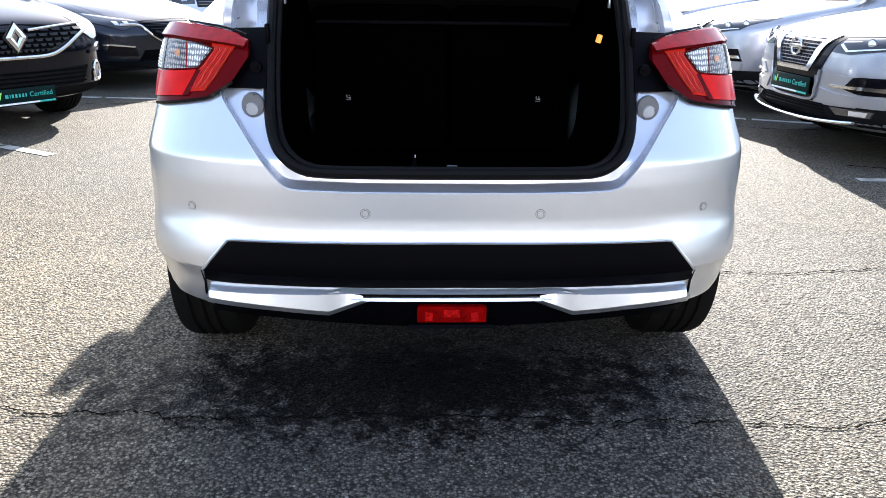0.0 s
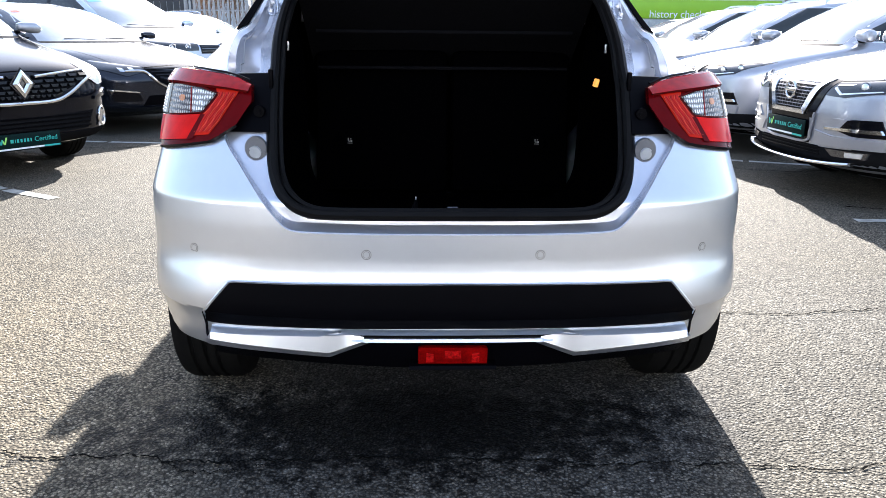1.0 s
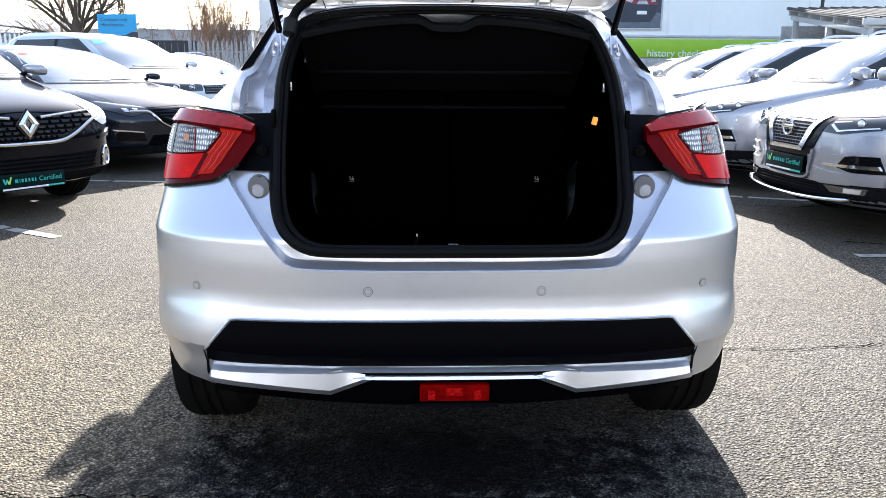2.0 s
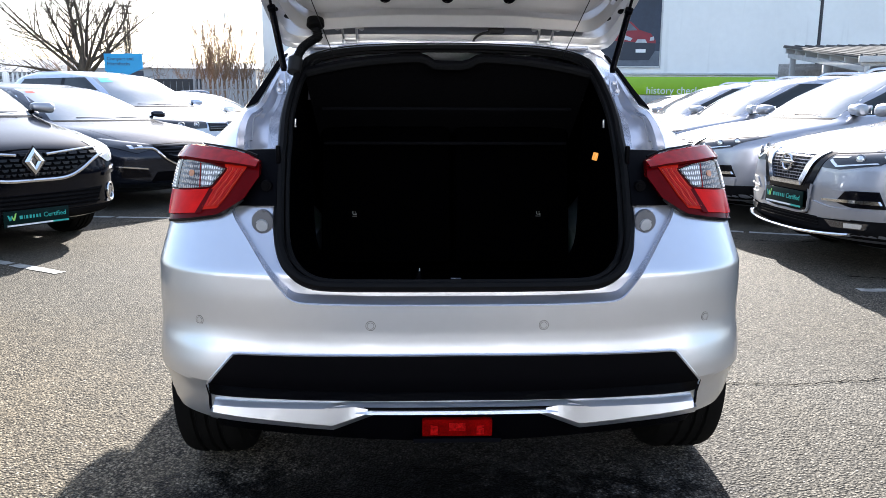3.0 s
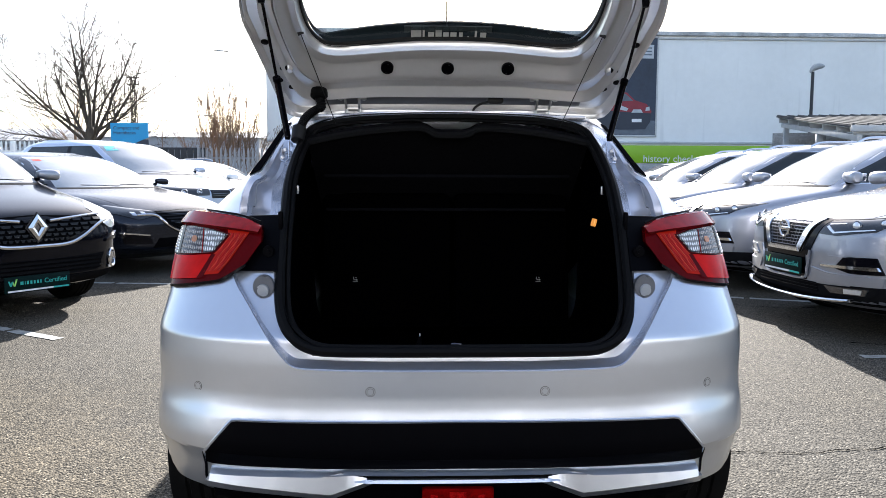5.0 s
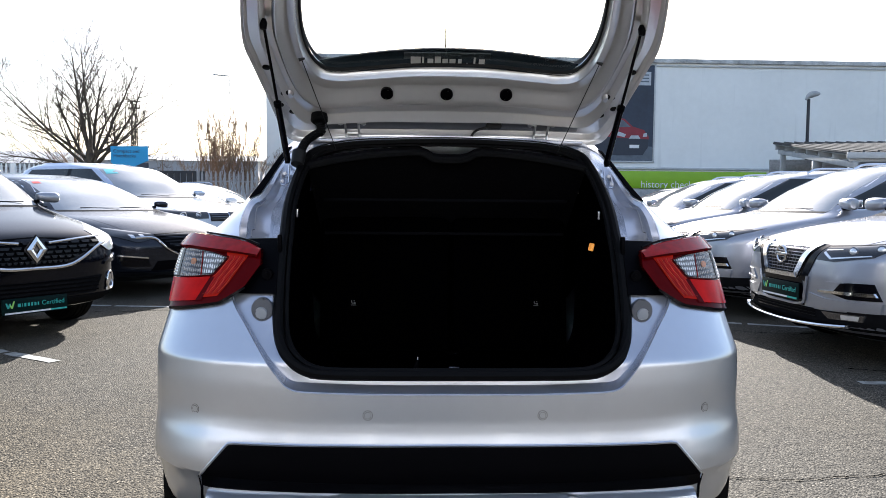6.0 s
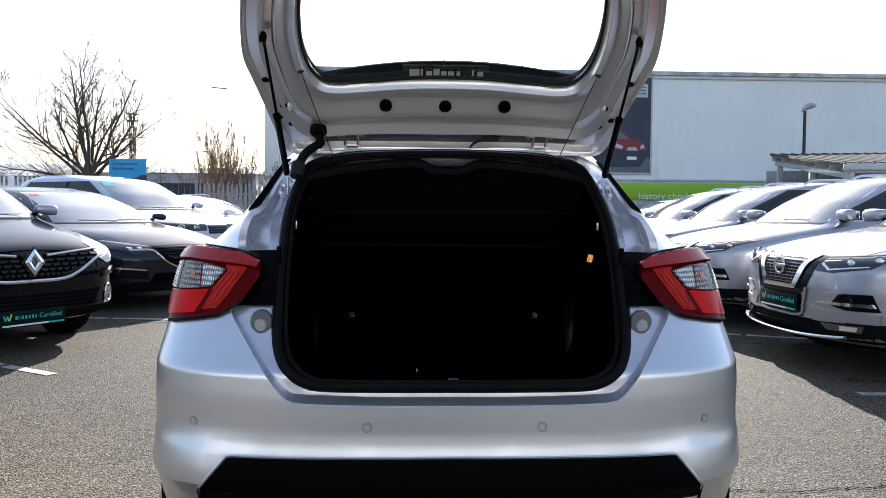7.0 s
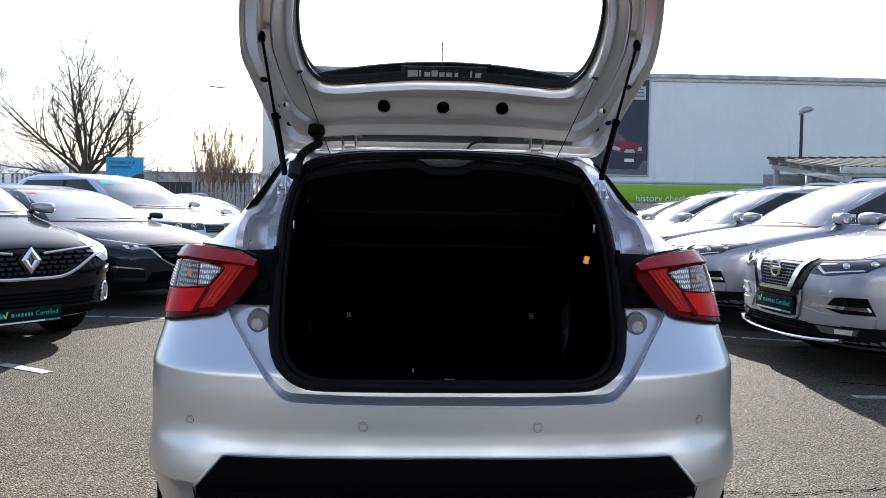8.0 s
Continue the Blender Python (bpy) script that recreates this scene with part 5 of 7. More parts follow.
def plain_car(name, label, paint, w, length, he, hb, yb, zr, yr, wheel_r, m, group, slack=0.0, roof_bars=False, front_axle=0.90, arch=0.018, mirror=1.0, cap=None):
    car = thing(name, label, "car", m, group)
    sh = Shell(car_rows(w, length, he, hb, yb, zr, yr, slack), 0.02)
    b = part("body", sh.bm(80, 64, 16), paint, car)
    axles = (front_axle, length - 0.85)
    cut(b, [cylinder_bm(s * (w - 0.30), s * (w + 0.4), y, wheel_r + 0.02, wheel_r + 0.055, 32) for s in (-1, 1) for y in axles])
    for s in (-1, 1):
        for y in axles:
            wheel(car, s * (w - 0.115), y, wheel_r, 0.22, s, STEEL)
            # black arch trim
            part("arch_trim", tube_bm([(s * (w - 0.005), y + (wheel_r + 0.06) * math.cos(a), max(0.2, wheel_r + 0.02 + (wheel_r + 0.06) * math.sin(a))) for a in np.linspace(-0.2, math.pi + 0.2, 22)], arch, 6), TRIM_BLACK, car)
    # windscreen
    lo, hi = hb + 0.015, zr - 0.075
    wl, wh = sh.row(lo)[1] * 0.86, sh.row(hi)[1] * 0.86
    ws = part("windscreen", nose_patch(sh, [(-wh, hi), (wh, hi)], [(-wl, lo), (wl, lo)], 0.004, 0.02, 30, 14), GLARE_GLASS, car)
    part("wiper", tube_bm([(-0.45, sh.nose(0.45, lo + 0.03) - 0.02, lo + 0.03), (0.05, sh.nose(0.05, lo + 0.015) - 0.02, lo + 0.02)], 0.0035, 6), PLASTIC, ws)
    part("wiper", tube_bm([(0.08, sh.nose(0.1, lo + 0.03) - 0.02, lo + 0.03), (0.55, sh.nose(0.55, lo + 0.02) - 0.02, lo + 0.03)], 0.0035, 6), PLASTIC, ws)
    part("scuttle", nose_patch(sh, [(-wl, lo), (wl, lo)], [(-wl, lo - 0.018), (wl, lo - 0.018)], 0.006, 0.02, 30, 2), PLASTIC, car)
    belt, top = hb + 0.045, zr - 0.11
    ya, yt, ye = yb + 0.19, yr + 0.16, length - 0.75
    for s in (-1, 1):
        trimline = part("window_trim", side_patch(sh, [(yt - 0.06, top + 0.02), (ye - 0.25, top + 0.02)], [(ya - 0.09, belt - 0.025), (ye + 0.1, belt + 0.04)], 0.003, 0.02, 20, 6, s), CHROME, car)
        half = ya + 0.48 * (ye - ya)
        part("side_window", side_patch(sh, [(yt, top), (half - 0.04, top)], [(ya, belt), (half - 0.03, belt)], 0.006, 0.02, 12, 6, s), GLASS, trimline)
        part("side_window", side_patch(sh, [(half + 0.05, top), (ye - 0.3, top)], [(half + 0.05, belt), (ye, belt + 0.05)], 0.006, 0.02, 12, 6, s), GLASS, trimline)
        part("window_post", side_patch(sh, [(half - 0.04, top), (half + 0.05, top)], [(half - 0.03, belt), (half + 0.05, belt)], 0.006, 0.02, 3, 6, s), GLOSS_BLACK, trimline)
        for yy in (ya - 0.02, half + 0.02, ye - 0.1):
            part("door_seam", side_patch(sh, [(yy, belt - 0.03), (yy + 0.008, belt - 0.03)], [(yy + 0.03, 0.36), (yy + 0.038, 0.36)], 0.002, 0.006, 2, 8, s), GLOSS_BLACK, car)
        part("sill_cladding", side_patch(sh, [(1.35, 0.36), (length - 1.3, 0.36)], [(1.35, 0.22), (length - 1.3, 0.22)], 0.006, 0.02, 10, 3, s), TRIM_BLACK, car)
        for yy in (half - 0.28, ye - 0.30):
            part("door_handle", box_bm(s * (w - 0.02), yy, belt - 0.10, 0.03, 0.18, 0.028, 0.008), paint, car)
        mx = sh.side(ya + 0.12, belt) + 0.10
        mir = part("door_mirror", mirror_bm(s * mx, ya + 0.08, belt + 0.05 * mirror, 0.23 * mirror, 0.14 * mirror, 0.135 * mirror, s), cap or paint, car)
        part("mirror_foot", box_bm(s * (mx - 0.12), ya + 0.12, belt + 0.0, 0.10, 0.07, 0.03, 0.01), PLASTIC, mir)
        part("mirror_glass", box_bm(s * mx, ya + 0.10 + 0.07 * mirror, belt + 0.05 * mirror, 0.15 * mirror, 0.006, 0.08 * mirror, 0.002), CHROME, mir)
        if roof_bars:
            x = sh.row(zr - 0.04)[1] - 0.04
            part("roof_rail", tube_bm([tuple(p) for p in spline([(s * x, yr + 0.45, zr - 0.03), (s * x, yr + 0.62, zr + 0.025), (s * x, (yr + length) / 2, zr + 0.03), (s * x, length - 1.15, zr + 0.02), (s * x, length - 1.0, zr - 0.04)], 24)], 0.016, 8), CHROME, car)
        part("hood_seam", nose_patch(sh, [(w * 0.80, he + 0.7 * (hb - he)), (w * 0.81, he + 0.7 * (hb - he))], [(w * 0.70, he - 0.01), (w * 0.71, he - 0.01)], 0.002, 0.006, 2, 14, s < 0), GLOSS_BLACK, car)
    return car, sh


def fitting(car, sh, name, top, low, material, off=0.006, label="", thick=0.03, nu=14, nv=5, both=True, under=None):
    """A fitting on the nose, on both sides of the middle."""
    made = [part(name, nose_patch(sh, top, low, off, thick, nu, nv, s), material, under or car, label) for s in ((False, True) if both else (False,))]
    return made[0]


def dealer_plate(car, sh, z, h=0.115, w=0.52, off=0.02):
    """A dark green dealer plate: plain marks for the name, then a word."""
    y = sh.nose(w / 2, z) - off - 0.01
    p = part("dealer_plate", box_bm(0, y, z, w, 0.012, h, 0.003), PLATE_GREEN, car, "dark green dealer plate with pale marks and the word Certified")
    yy = y - 0.0085

    def at(u, v):
        return (u, yy, z + v)
    k = h / 0.115
    bm = bmesh.new()
    for pts, _ in (([(-0.235, 0.030), (-0.222, 0.030), (-0.208, -0.010), (-0.221, -0.010)], 0), ([(-0.221, -0.010), (-0.208, -0.010), (-0.194, 0.026), (-0.207, 0.026)], 0)):
        bm.faces.new([bm.verts.new(at(u, v * k)) for u, v in pts])
    part("plate_mark", bm, PLATE_TEAL, p, smooth=False)
    bm = bmesh.new()
    for pts in ([(-0.207, 0.024), (-0.196, 0.024), (-0.182, -0.010), (-0.193, -0.010)], [(-0.193, -0.010), (-0.180, -0.010), (-0.162, 0.040), (-0.175, 0.040)]):
        bm.faces.new([bm.verts.new(at(u, v * k)) for u, v in pts])
    part("plate_mark", bm, PLATE_LIME, p, smooth=False)
    strokes = []
    u = -0.145
    for wd in (0.030, 0.007, 0.020, 0.020, 0.018, 0.020, 0.013):
        strokes.append((u + wd / 2, 0.008 * k, wd * 0.8, 0.024 * k))
        u += wd + 0.007
    bars(p, "plate_print", strokes, PLATE_TEAL, at)
    text_part("plate_word", "Certified", 0.048 * k, PLATE_TEAL, p, pose(0.046, yy, z - 0.006 * k, 90, 0, 0))
    bars(p, "plate_strip", [(-0.06, -0.046 * k, 0.36, 0.012 * k)], WHITE, at)
    bars(p, "plate_strip", [(0.185, -0.046 * k, 0.13, 0.012 * k)], PLATE_TEAL, at)
    return p


def crossover(m, group):
    """Silver crossover with a V-shaped bright grille."""
    car, sh = plain_car("crossover_car", "silver crossover parked nose out with V-shaped chrome grille", SILVER_WARM, 0.903, 4.39, 0.87, 1.055, 1.12, 1.595, 1.95, 0.345, m, group, roof_bars=True, arch=0.036)
    g = fitting(car, sh, "grille", [(-0.30, 0.850), (0, 0.862), (0.30, 0.850)], [(-0.19, 0.63), (0, 0.61), (0.19, 0.63)], PLASTIC, 0.004, both=False, nu=20)
    for k in range(9):
        z = 0.838 - 0.024 * k
        x = 0.29 - 0.011 * k
        part("grille_bar", nose_patch(sh, [(-x, z), (x, z)], [(-x, z - 0.007), (x, z - 0.007)], 0.009, 0.006, 16, 2), DARK_CHROME, g)
    for k in range(-5, 6):
        part("grille_bar", nose_patch(sh, [(k * 0.05 - 0.003, 0.84), (k * 0.05 + 0.003, 0.84)], [(k * 0.035 - 0.003, 0.64), (k * 0.035 + 0.003, 0.64)], 0.008, 0.006, 2, 6), DARK_CHROME, g)
    fitting(car, sh, "chrome_blade", [(0.30, 0.860), (0.36, 0.858)], [(0.165, 0.612), (0.215, 0.600)], CHROME, 0.022, "bright chrome V blade", 0.05, 4, 10, under=g)
    part("chrome_foot", nose_patch(sh, [(-0.19, 0.632), (0.19, 0.632)], [(-0.21, 0.600), (0.21, 0.600)], 0.024, 0.05, 12, 3), CHROME, g)
    badge = part("badge_ring", tube_bm([(0.062 * math.cos(a), sh.nose(0, 0.76) - 0.028, 0.762 + 0.062 * math.sin(a)) for a in np.linspace(0, 2 * math.pi, 28, endpoint=False)], 0.009, 6, closed=True), CHROME, g, "round chrome badge")
    part("badge_bar", box_bm(0, sh.nose(0, 0.76) - 0.030, 0.762, 0.15, 0.012, 0.026, 0.003), CHROME, badge)
    fitting(car, sh, "grille_surround", [(0.365, 0.858), (0.43, 0.852)], [(0.222, 0.598), (0.30, 0.575)], GLOSS_BLACK, 0.007, thick=0.03, nu=4, nv=10)
    for s in (False, True):
        hl = part("headlamp", nose_patch(sh, [(0.44, 0.848), (0.62, 0.862), (0.78, 0.884), (0.838, 0.898)], [(0.395, 0.748), (0.55, 0.742), (0.78, 0.786), (0.838, 0.868)], 0.008, 0.03, 20, 6, s), LAMP_GLASS, car, "slim clear headlamp with bright running light")
        for pts in (([(0.455, 0.812), (0.525, 0.772)], [(0.445, 0.800), (0.520, 0.758)]), ([(0.455, 0.826), (0.57, 0.834)], [(0.452, 0.816), (0.57, 0.826)]), ([(0.52, 0.768), (0.76, 0.800)], [(0.52, 0.757), (0.77, 0.793)])):
            part("running_light", nose_patch(sh, *pts, 0.012, 0.01, 8, 2, s), LAMP_WHITE, hl)
        for xx, zz, rr in ((0.655, 0.818, 0.034), (0.775, 0.838, 0.032)):
            lean = (sh.nose(xx + 0.01, zz) - sh.nose(xx - 0.01, zz)) / 0.02
            way = Vector((lean, -1, 0.1)).normalized()
            if s:
                way.x, xx = -way.x, -xx
            p = Vector((xx, sh.nose(xx, zz), zz))
            pj = part("projector", tube_bm([p, p + way * 0.012, p + way * 0.015], [rr, rr, rr * 0.86], 20), DARK_CHROME, hl)
            part("projector_lens", tube_bm([p, p + way * 0.016, p + way * 0.021, p + way * 0.023], [rr * 0.74, rr * 0.74, rr * 0.5, rr * 0.15], 16), LAMP_WHITE, pj)
        part("lamp_brow", nose_patch(sh, [(0.43, 0.853), (0.62, 0.868), (0.79, 0.891)], [(0.43, 0.846), (0.62, 0.860), (0.79, 0.884)], 0.010, 0.01, 14, 2, s), GLOSS_BLACK, hl)
        vent = part("bumper_vent", nose_patch(sh, [(0.56, 0.585), (0.66, 0.605), (0.80, 0.610)], [(0.50, 0.530), (0.66, 0.490), (0.83, 0.495)], 0.005, 0.02, 14, 5, s), GLOSS_BLACK, car)
        part("vent_blade", nose_patch(sh, [(0.44, 0.535), (0.80, 0.548)], [(0.44, 0.520), (0.81, 0.522)], 0.016, 0.02, 12, 3, s), CHROME, vent)
        part("bumper_blade", nose_patch(sh, [(0.34, 0.505), (0.50, 0.480), (0.83, 0.478)], [(0.40, 0.420), (0.52, 0.405), (0.82, 0.410)], 0.012, 0.03, 16, 4, s), SILVER_WARM, car)
        fl = part("fog_lamp", nose_patch(sh, [(0.46, 0.386), (0.76, 0.390)], [(0.52, 0.340), (0.74, 0.344)], 0.012, 0.02, 8, 3, s), DARK_CHROME, car, "clear fog lamp")
        part("fog_bulb", nose_patch(sh, [(0.62, 0.380), (0.73, 0.383)], [(0.62, 0.348), (0.72, 0.350)], 0.0145, 0.008, 4, 3, s), LAMP_WHITE, fl)
    part("plate_panel", nose_patch(sh, [(-0.26, 0.598), (0.26, 0.598)], [(-0.28, 0.40), (0.28, 0.40)], 0.004, 0.02, 14, 5), GLOSS_BLACK, car)
    low = part("lower_grille", nose_patch(sh, [(-0.38, 0.395), (0.38, 0.395)], [(-0.44, 0.31), (0.44, 0.31)], 0.005, 0.02, 18, 4), TRIM_BLACK, car)
    for k in range(3):
        part("grille_bar", nose_patch(sh, [(-0.40, 0.385 - 0.022 * k), (0.40, 0.385 - 0.022 * k)], [(-0.40, 0.377 - 0.022 * k), (0.40, 0.377 - 0.022 * k)], 0.010, 0.008, 14, 2), PLASTIC, low)
    part("lower_cladding", nose_patch(sh, [(-0.88, 0.41), (-0.45, 0.39), (0.45, 0.39), (0.88, 0.41)], [(-0.85, 0.20), (-0.45, 0.20), (0.45, 0.20), (0.85, 0.20)], 0.004, 0.02, 40, 6), TRIM_BLACK, car)
    lip = [[(x, sh.nose(x, 0.45) - push - 0.01 * (1 - (x / 0.7) ** 2), z + 0.035 * (x / 0.7) ** 2) for x in np.linspace(-0.68, 0.68, 40)] for z, push in ((0.284, 0.0), (0.282, 0.030), (0.272, 0.036), (0.262, 0.030), (0.258, 0.0))]
    part("skid_lip", sheet_bm(lip, (0, 0.02, 0)), CHROME, car, "bright skid plate lip")
    part("plate_frame", tube_bm([(x, sh.nose(x, z) - 0.012, z) for x, z in [tuple(p) for p in spline([(-0.33, 0.62), (-0.30, 0.50), (-0.26, 0.415), (0, 0.405), (0.26, 0.415), (0.30, 0.50), (0.33, 0.62)], 50)]], 0.011, 6), SILVER_WARM, car, "silver frame round the plate")
    for s in (-1, 1):
        part("corner_cladding", side_patch(sh, [(0.10, 0.41), (0.52, 0.41)], [(0.14, 0.20), (0.52, 0.20)], 0.006, 0.02, 10, 4, s), TRIM_BLACK, car)
        part("tow_cover", nose_patch(sh, [(0.50, 0.602), (0.62, 0.602)], [(0.42, 0.525), (0.56, 0.535)], 0.007, 0.01, 6, 4, s < 0), SILVER_WARM, car)
    dealer_plate(car, sh, 0.495, 0.125)
    for s in (-1, 1):
        card = part("window_card", side_patch(sh, [(2.05, 1.30), (2.25, 1.30)], [(2.05, 1.20), (2.25, 1.20)], 0.0085, 0.004, 3, 3, s), CARD_TEAL, car, "teal card in the side window")
        part("card_strip", side_patch(sh, [(2.07, 1.262), (2.23, 1.262)], [(2.07, 1.245), (2.23, 1.245)], 0.0105, 0.002, 3, 2, s), WHITE, card)
    return car


RIGHT_TURN = -87
first = crossover(pose(2.72, 3.72, 0, 0, 0, RIGHT_TURN), "crossovers in a row")
first["label"] = "silver crossover with V-shaped chrome grille and dark green dealer plate"
for k, (x, y) in enumerate(((2.74, 6.15), (2.80, 8.60), (2.95, 11.1))):
    c = copy_thing(first, pose(x, y, 0, 0, 0, RIGHT_TURN - k))
    c["label"] = "silver crossover parked in the row beside its like"

# black compact crossover with a diamond badge
GLOSS_GRILLE = mat("gloss_grille", (0.006, 0.006, 0.008), 0.30, 0.0, 0.0, 0.1, 12, spec=0.25)
LEFT_TURN = 56
car, sh = plain_car("compact_suv", "black compact crossover with diamond badge and dealer plate", BLACK_PAINT, 0.89, 4.12, 0.86, 1.06, 1.05, 1.57, 1.80, 0.33, pose(-3.10, 4.02, 0, 0, 0, LEFT_TURN), "cars in the angled bays", mirror=0.85, cap=SILVER_WARM)
g = fitting(car, sh, "grille", [(-0.66, 0.800), (0, 0.83), (0.66, 0.800)], [(-0.56, 0.735), (-0.20, 0.610), (0, 0.600), (0.20, 0.610), (0.56, 0.735)], PLASTIC, 0.004, both=False, nu=34)
for k in range(5):
    z = 0.795 - 0.038 * k
    x = (0.60, 0.55, 0.46, 0.37, 0.27)[k]
    for j in range(-6, 6):
        a, b = (j + 0.06) * x / 6, (j + 0.94) * x / 6
        part("grille_block", nose_patch(sh, [(a, z), (b, z)], [(a + 0.012, z - 0.020), (b - 0.012, z - 0.020)], 0.016, 0.014, 3, 2), GLOSS_GRILLE, g)
part("chrome_smile", tube_bm([(x, sh.nose(x, z) - 0.012, z) for x, z in [tuple(p) for p in spline([(-0.66, 0.772), (-0.56, 0.738), (-0.38, 0.636), (-0.24, 0.590), (0, 0.585), (0.24, 0.590), (0.38, 0.636), (0.56, 0.738), (0.66, 0.772)], 60)]], 0.014, 6), CHROME, g, "chrome line under the grille")
for s in (-1, 1):
    part("chrome_line", tube_bm([(s * x, sh.nose(x, z) - 0.012, z) for x, z in ((0.12, 0.782), (0.3, 0.800), (0.5, 0.815), (0.62, 0.822))], 0.012, 6), CHROME, g)
y = sh.nose(0, 0.73)
bm = bmesh.new()
out = [(0, 0.842), (0.078, 0.735), (0, 0.628), (-0.078, 0.735)]
inn = [(0, 0.779), (0.026, 0.735), (0, 0.691), (-0.026, 0.735)]
for lo_, hi_ in ((out, inn),):
    f = [bm.verts.new((x, y - 0.040, z)) for x, z in out]
    q = [bm.verts.new((x * 0.62, y - 0.050, 0.735 + (z - 0.735) * 0.66)) for x, z in out]
    i = [bm.verts.new((x, y - 0.040, z)) for x, z in inn]
    for a, b in ((f, q), (q, i)):
        for k in range(4):
            j = (k + 1) % 4
            bm.faces.new((a[k], a[j], b[j], b[k]))
part("diamond_badge", bm, CHROME, g, "chrome diamond badge", smooth=False)
bm = bmesh.new()
bm.faces.new([bm.verts.new((x * 1.25, y - 0.030, 0.735 + (z - 0.735) * 1.15)) for x, z in out])
part("badge_backing", bm, GLOSS_BLACK, g, smooth=False)
for s in (False, True):
    hl = part("headlamp", nose_patch(sh, [(0.555, 0.868), (0.68, 0.905), (0.85, 0.940)], [(0.60, 0.750), (0.70, 0.690), (0.86, 0.710)], 0.012, 0.03, 14, 7, s), LAMP_WHITE, car, "large clear headlamp")
    part("projector", nose_patch(sh, [(0.67, 0.85), (0.75, 0.865)], [(0.67, 0.785), (0.75, 0.79)], 0.013, 0.01, 6, 4, s), LAMP_GLASS, hl)
    fl = part("fog_lamp", tube_bm([(((-1) if s else 1) * (0.735 + 0.05 * math.cos(a)), sh.nose(0.735 + 0.05 * math.cos(a), 0.43) - 0.010, 0.43 + 0.075 * math.sin(a)) for a in np.linspace(0, 2 * math.pi, 24, endpoint=False)], 0.011, 6, closed=True), CHROME, car, "fog lamp in a chrome ring")
    part("fog_glass", nose_patch(sh, [(0.69, 0.48), (0.78, 0.48)], [(0.69, 0.38), (0.78, 0.38)], 0.006, 0.01, 5, 4, s), LAMP_GLASS, fl)
    part("running_light", nose_patch(sh, [(0.67, 0.372), (0.80, 0.380)], [(0.67, 0.345), (0.79, 0.350)], 0.014, 0.01, 6, 2, s), LAMP_WHITE, car)
    part("side_blade", nose_patch(sh, [(0.64, 0.60), (0.82, 0.655)], [(0.63, 0.575), (0.82, 0.605)], 0.018, 0.03, 8, 3, s), BLACK_PAINT, car)
low = part("lower_grille", nose_patch(sh, [(-0.62, 0.49), (0, 0.47), (0.62, 0.49)], [(-0.55, 0.35), (0, 0.33), (0.55, 0.35)], 0.004, 0.02, 24, 4), TRIM_BLACK, car)
for k in range(4):
    part("grille_bar", nose_patch(sh, [(-0.58, 0.475 - 0.033 * k), (0.58, 0.475 - 0.033 * k)], [(-0.58, 0.463 - 0.033 * k), (0.58, 0.463 - 0.033 * k)], 0.010, 0.01, 20, 2), PLASTIC, low)
part("lower_cladding", nose_patch(sh, [(-0.80, 0.335), (0, 0.325), (0.80, 0.335)], [(-0.74, 0.23), (0, 0.215), (0.74, 0.23)], 0.006, 0.02, 28, 4), TRIM_BLACK, car)
dealer_plate(car, sh, 0.30, 0.125)

# graphite saloon
car, sh = plain_car("saloon_car", "dark graphite saloon with a chrome-edged grille", GRAPHITE_PAINT, 0.92, 4.87, 0.76, 0.98, 1.35, 1.45, 2.25, 0.335, pose(-2.80, 7.05, 0, 0, 0, 58), "cars in the angled bays", 0.02, front_axle=0.98, mirror=0.75)
g = fitting(car, sh, "grille", [(-0.44, 0.735), (0, 0.75), (0.44, 0.735)], [(-0.36, 0.60), (-0.15, 0.50), (0.15, 0.50), (0.36, 0.60)], PLASTIC, 0.004, both=False, nu=26)
for k in range(6):
    z = 0.725 - 0.034 * k
    x = 0.43 - 0.042 * k
    part("grille_bar", nose_patch(sh, [(-x, z), (x, z)], [(-x, z - 0.012), (x, z - 0.012)], 0.012, 0.012, 20, 2), GLOSS_BLACK, g)
part("chrome_wing", tube_bm([(x, sh.nose(x, z) - 0.010, z) for x, z in [tuple(p) for p in spline([(-0.66, 0.700), (-0.46, 0.690), (-0.36, 0.585), (-0.16, 0.488), (0, 0.48), (0.16, 0.488), (0.36, 0.585), (0.46, 0.690), (0.66, 0.700)], 60)]], 0.014, 6), CHROME, g, "chrome wing round the grille")
part("badge_ring", tube_bm([(0.07 * math.cos(a), sh.nose(0, 0.66) - 0.02, 0.655 + 0.055 * math.sin(a)) for a in np.linspace(0, 2 * math.pi, 24, endpoint=False)], 0.008, 6, closed=True), CHROME, g)
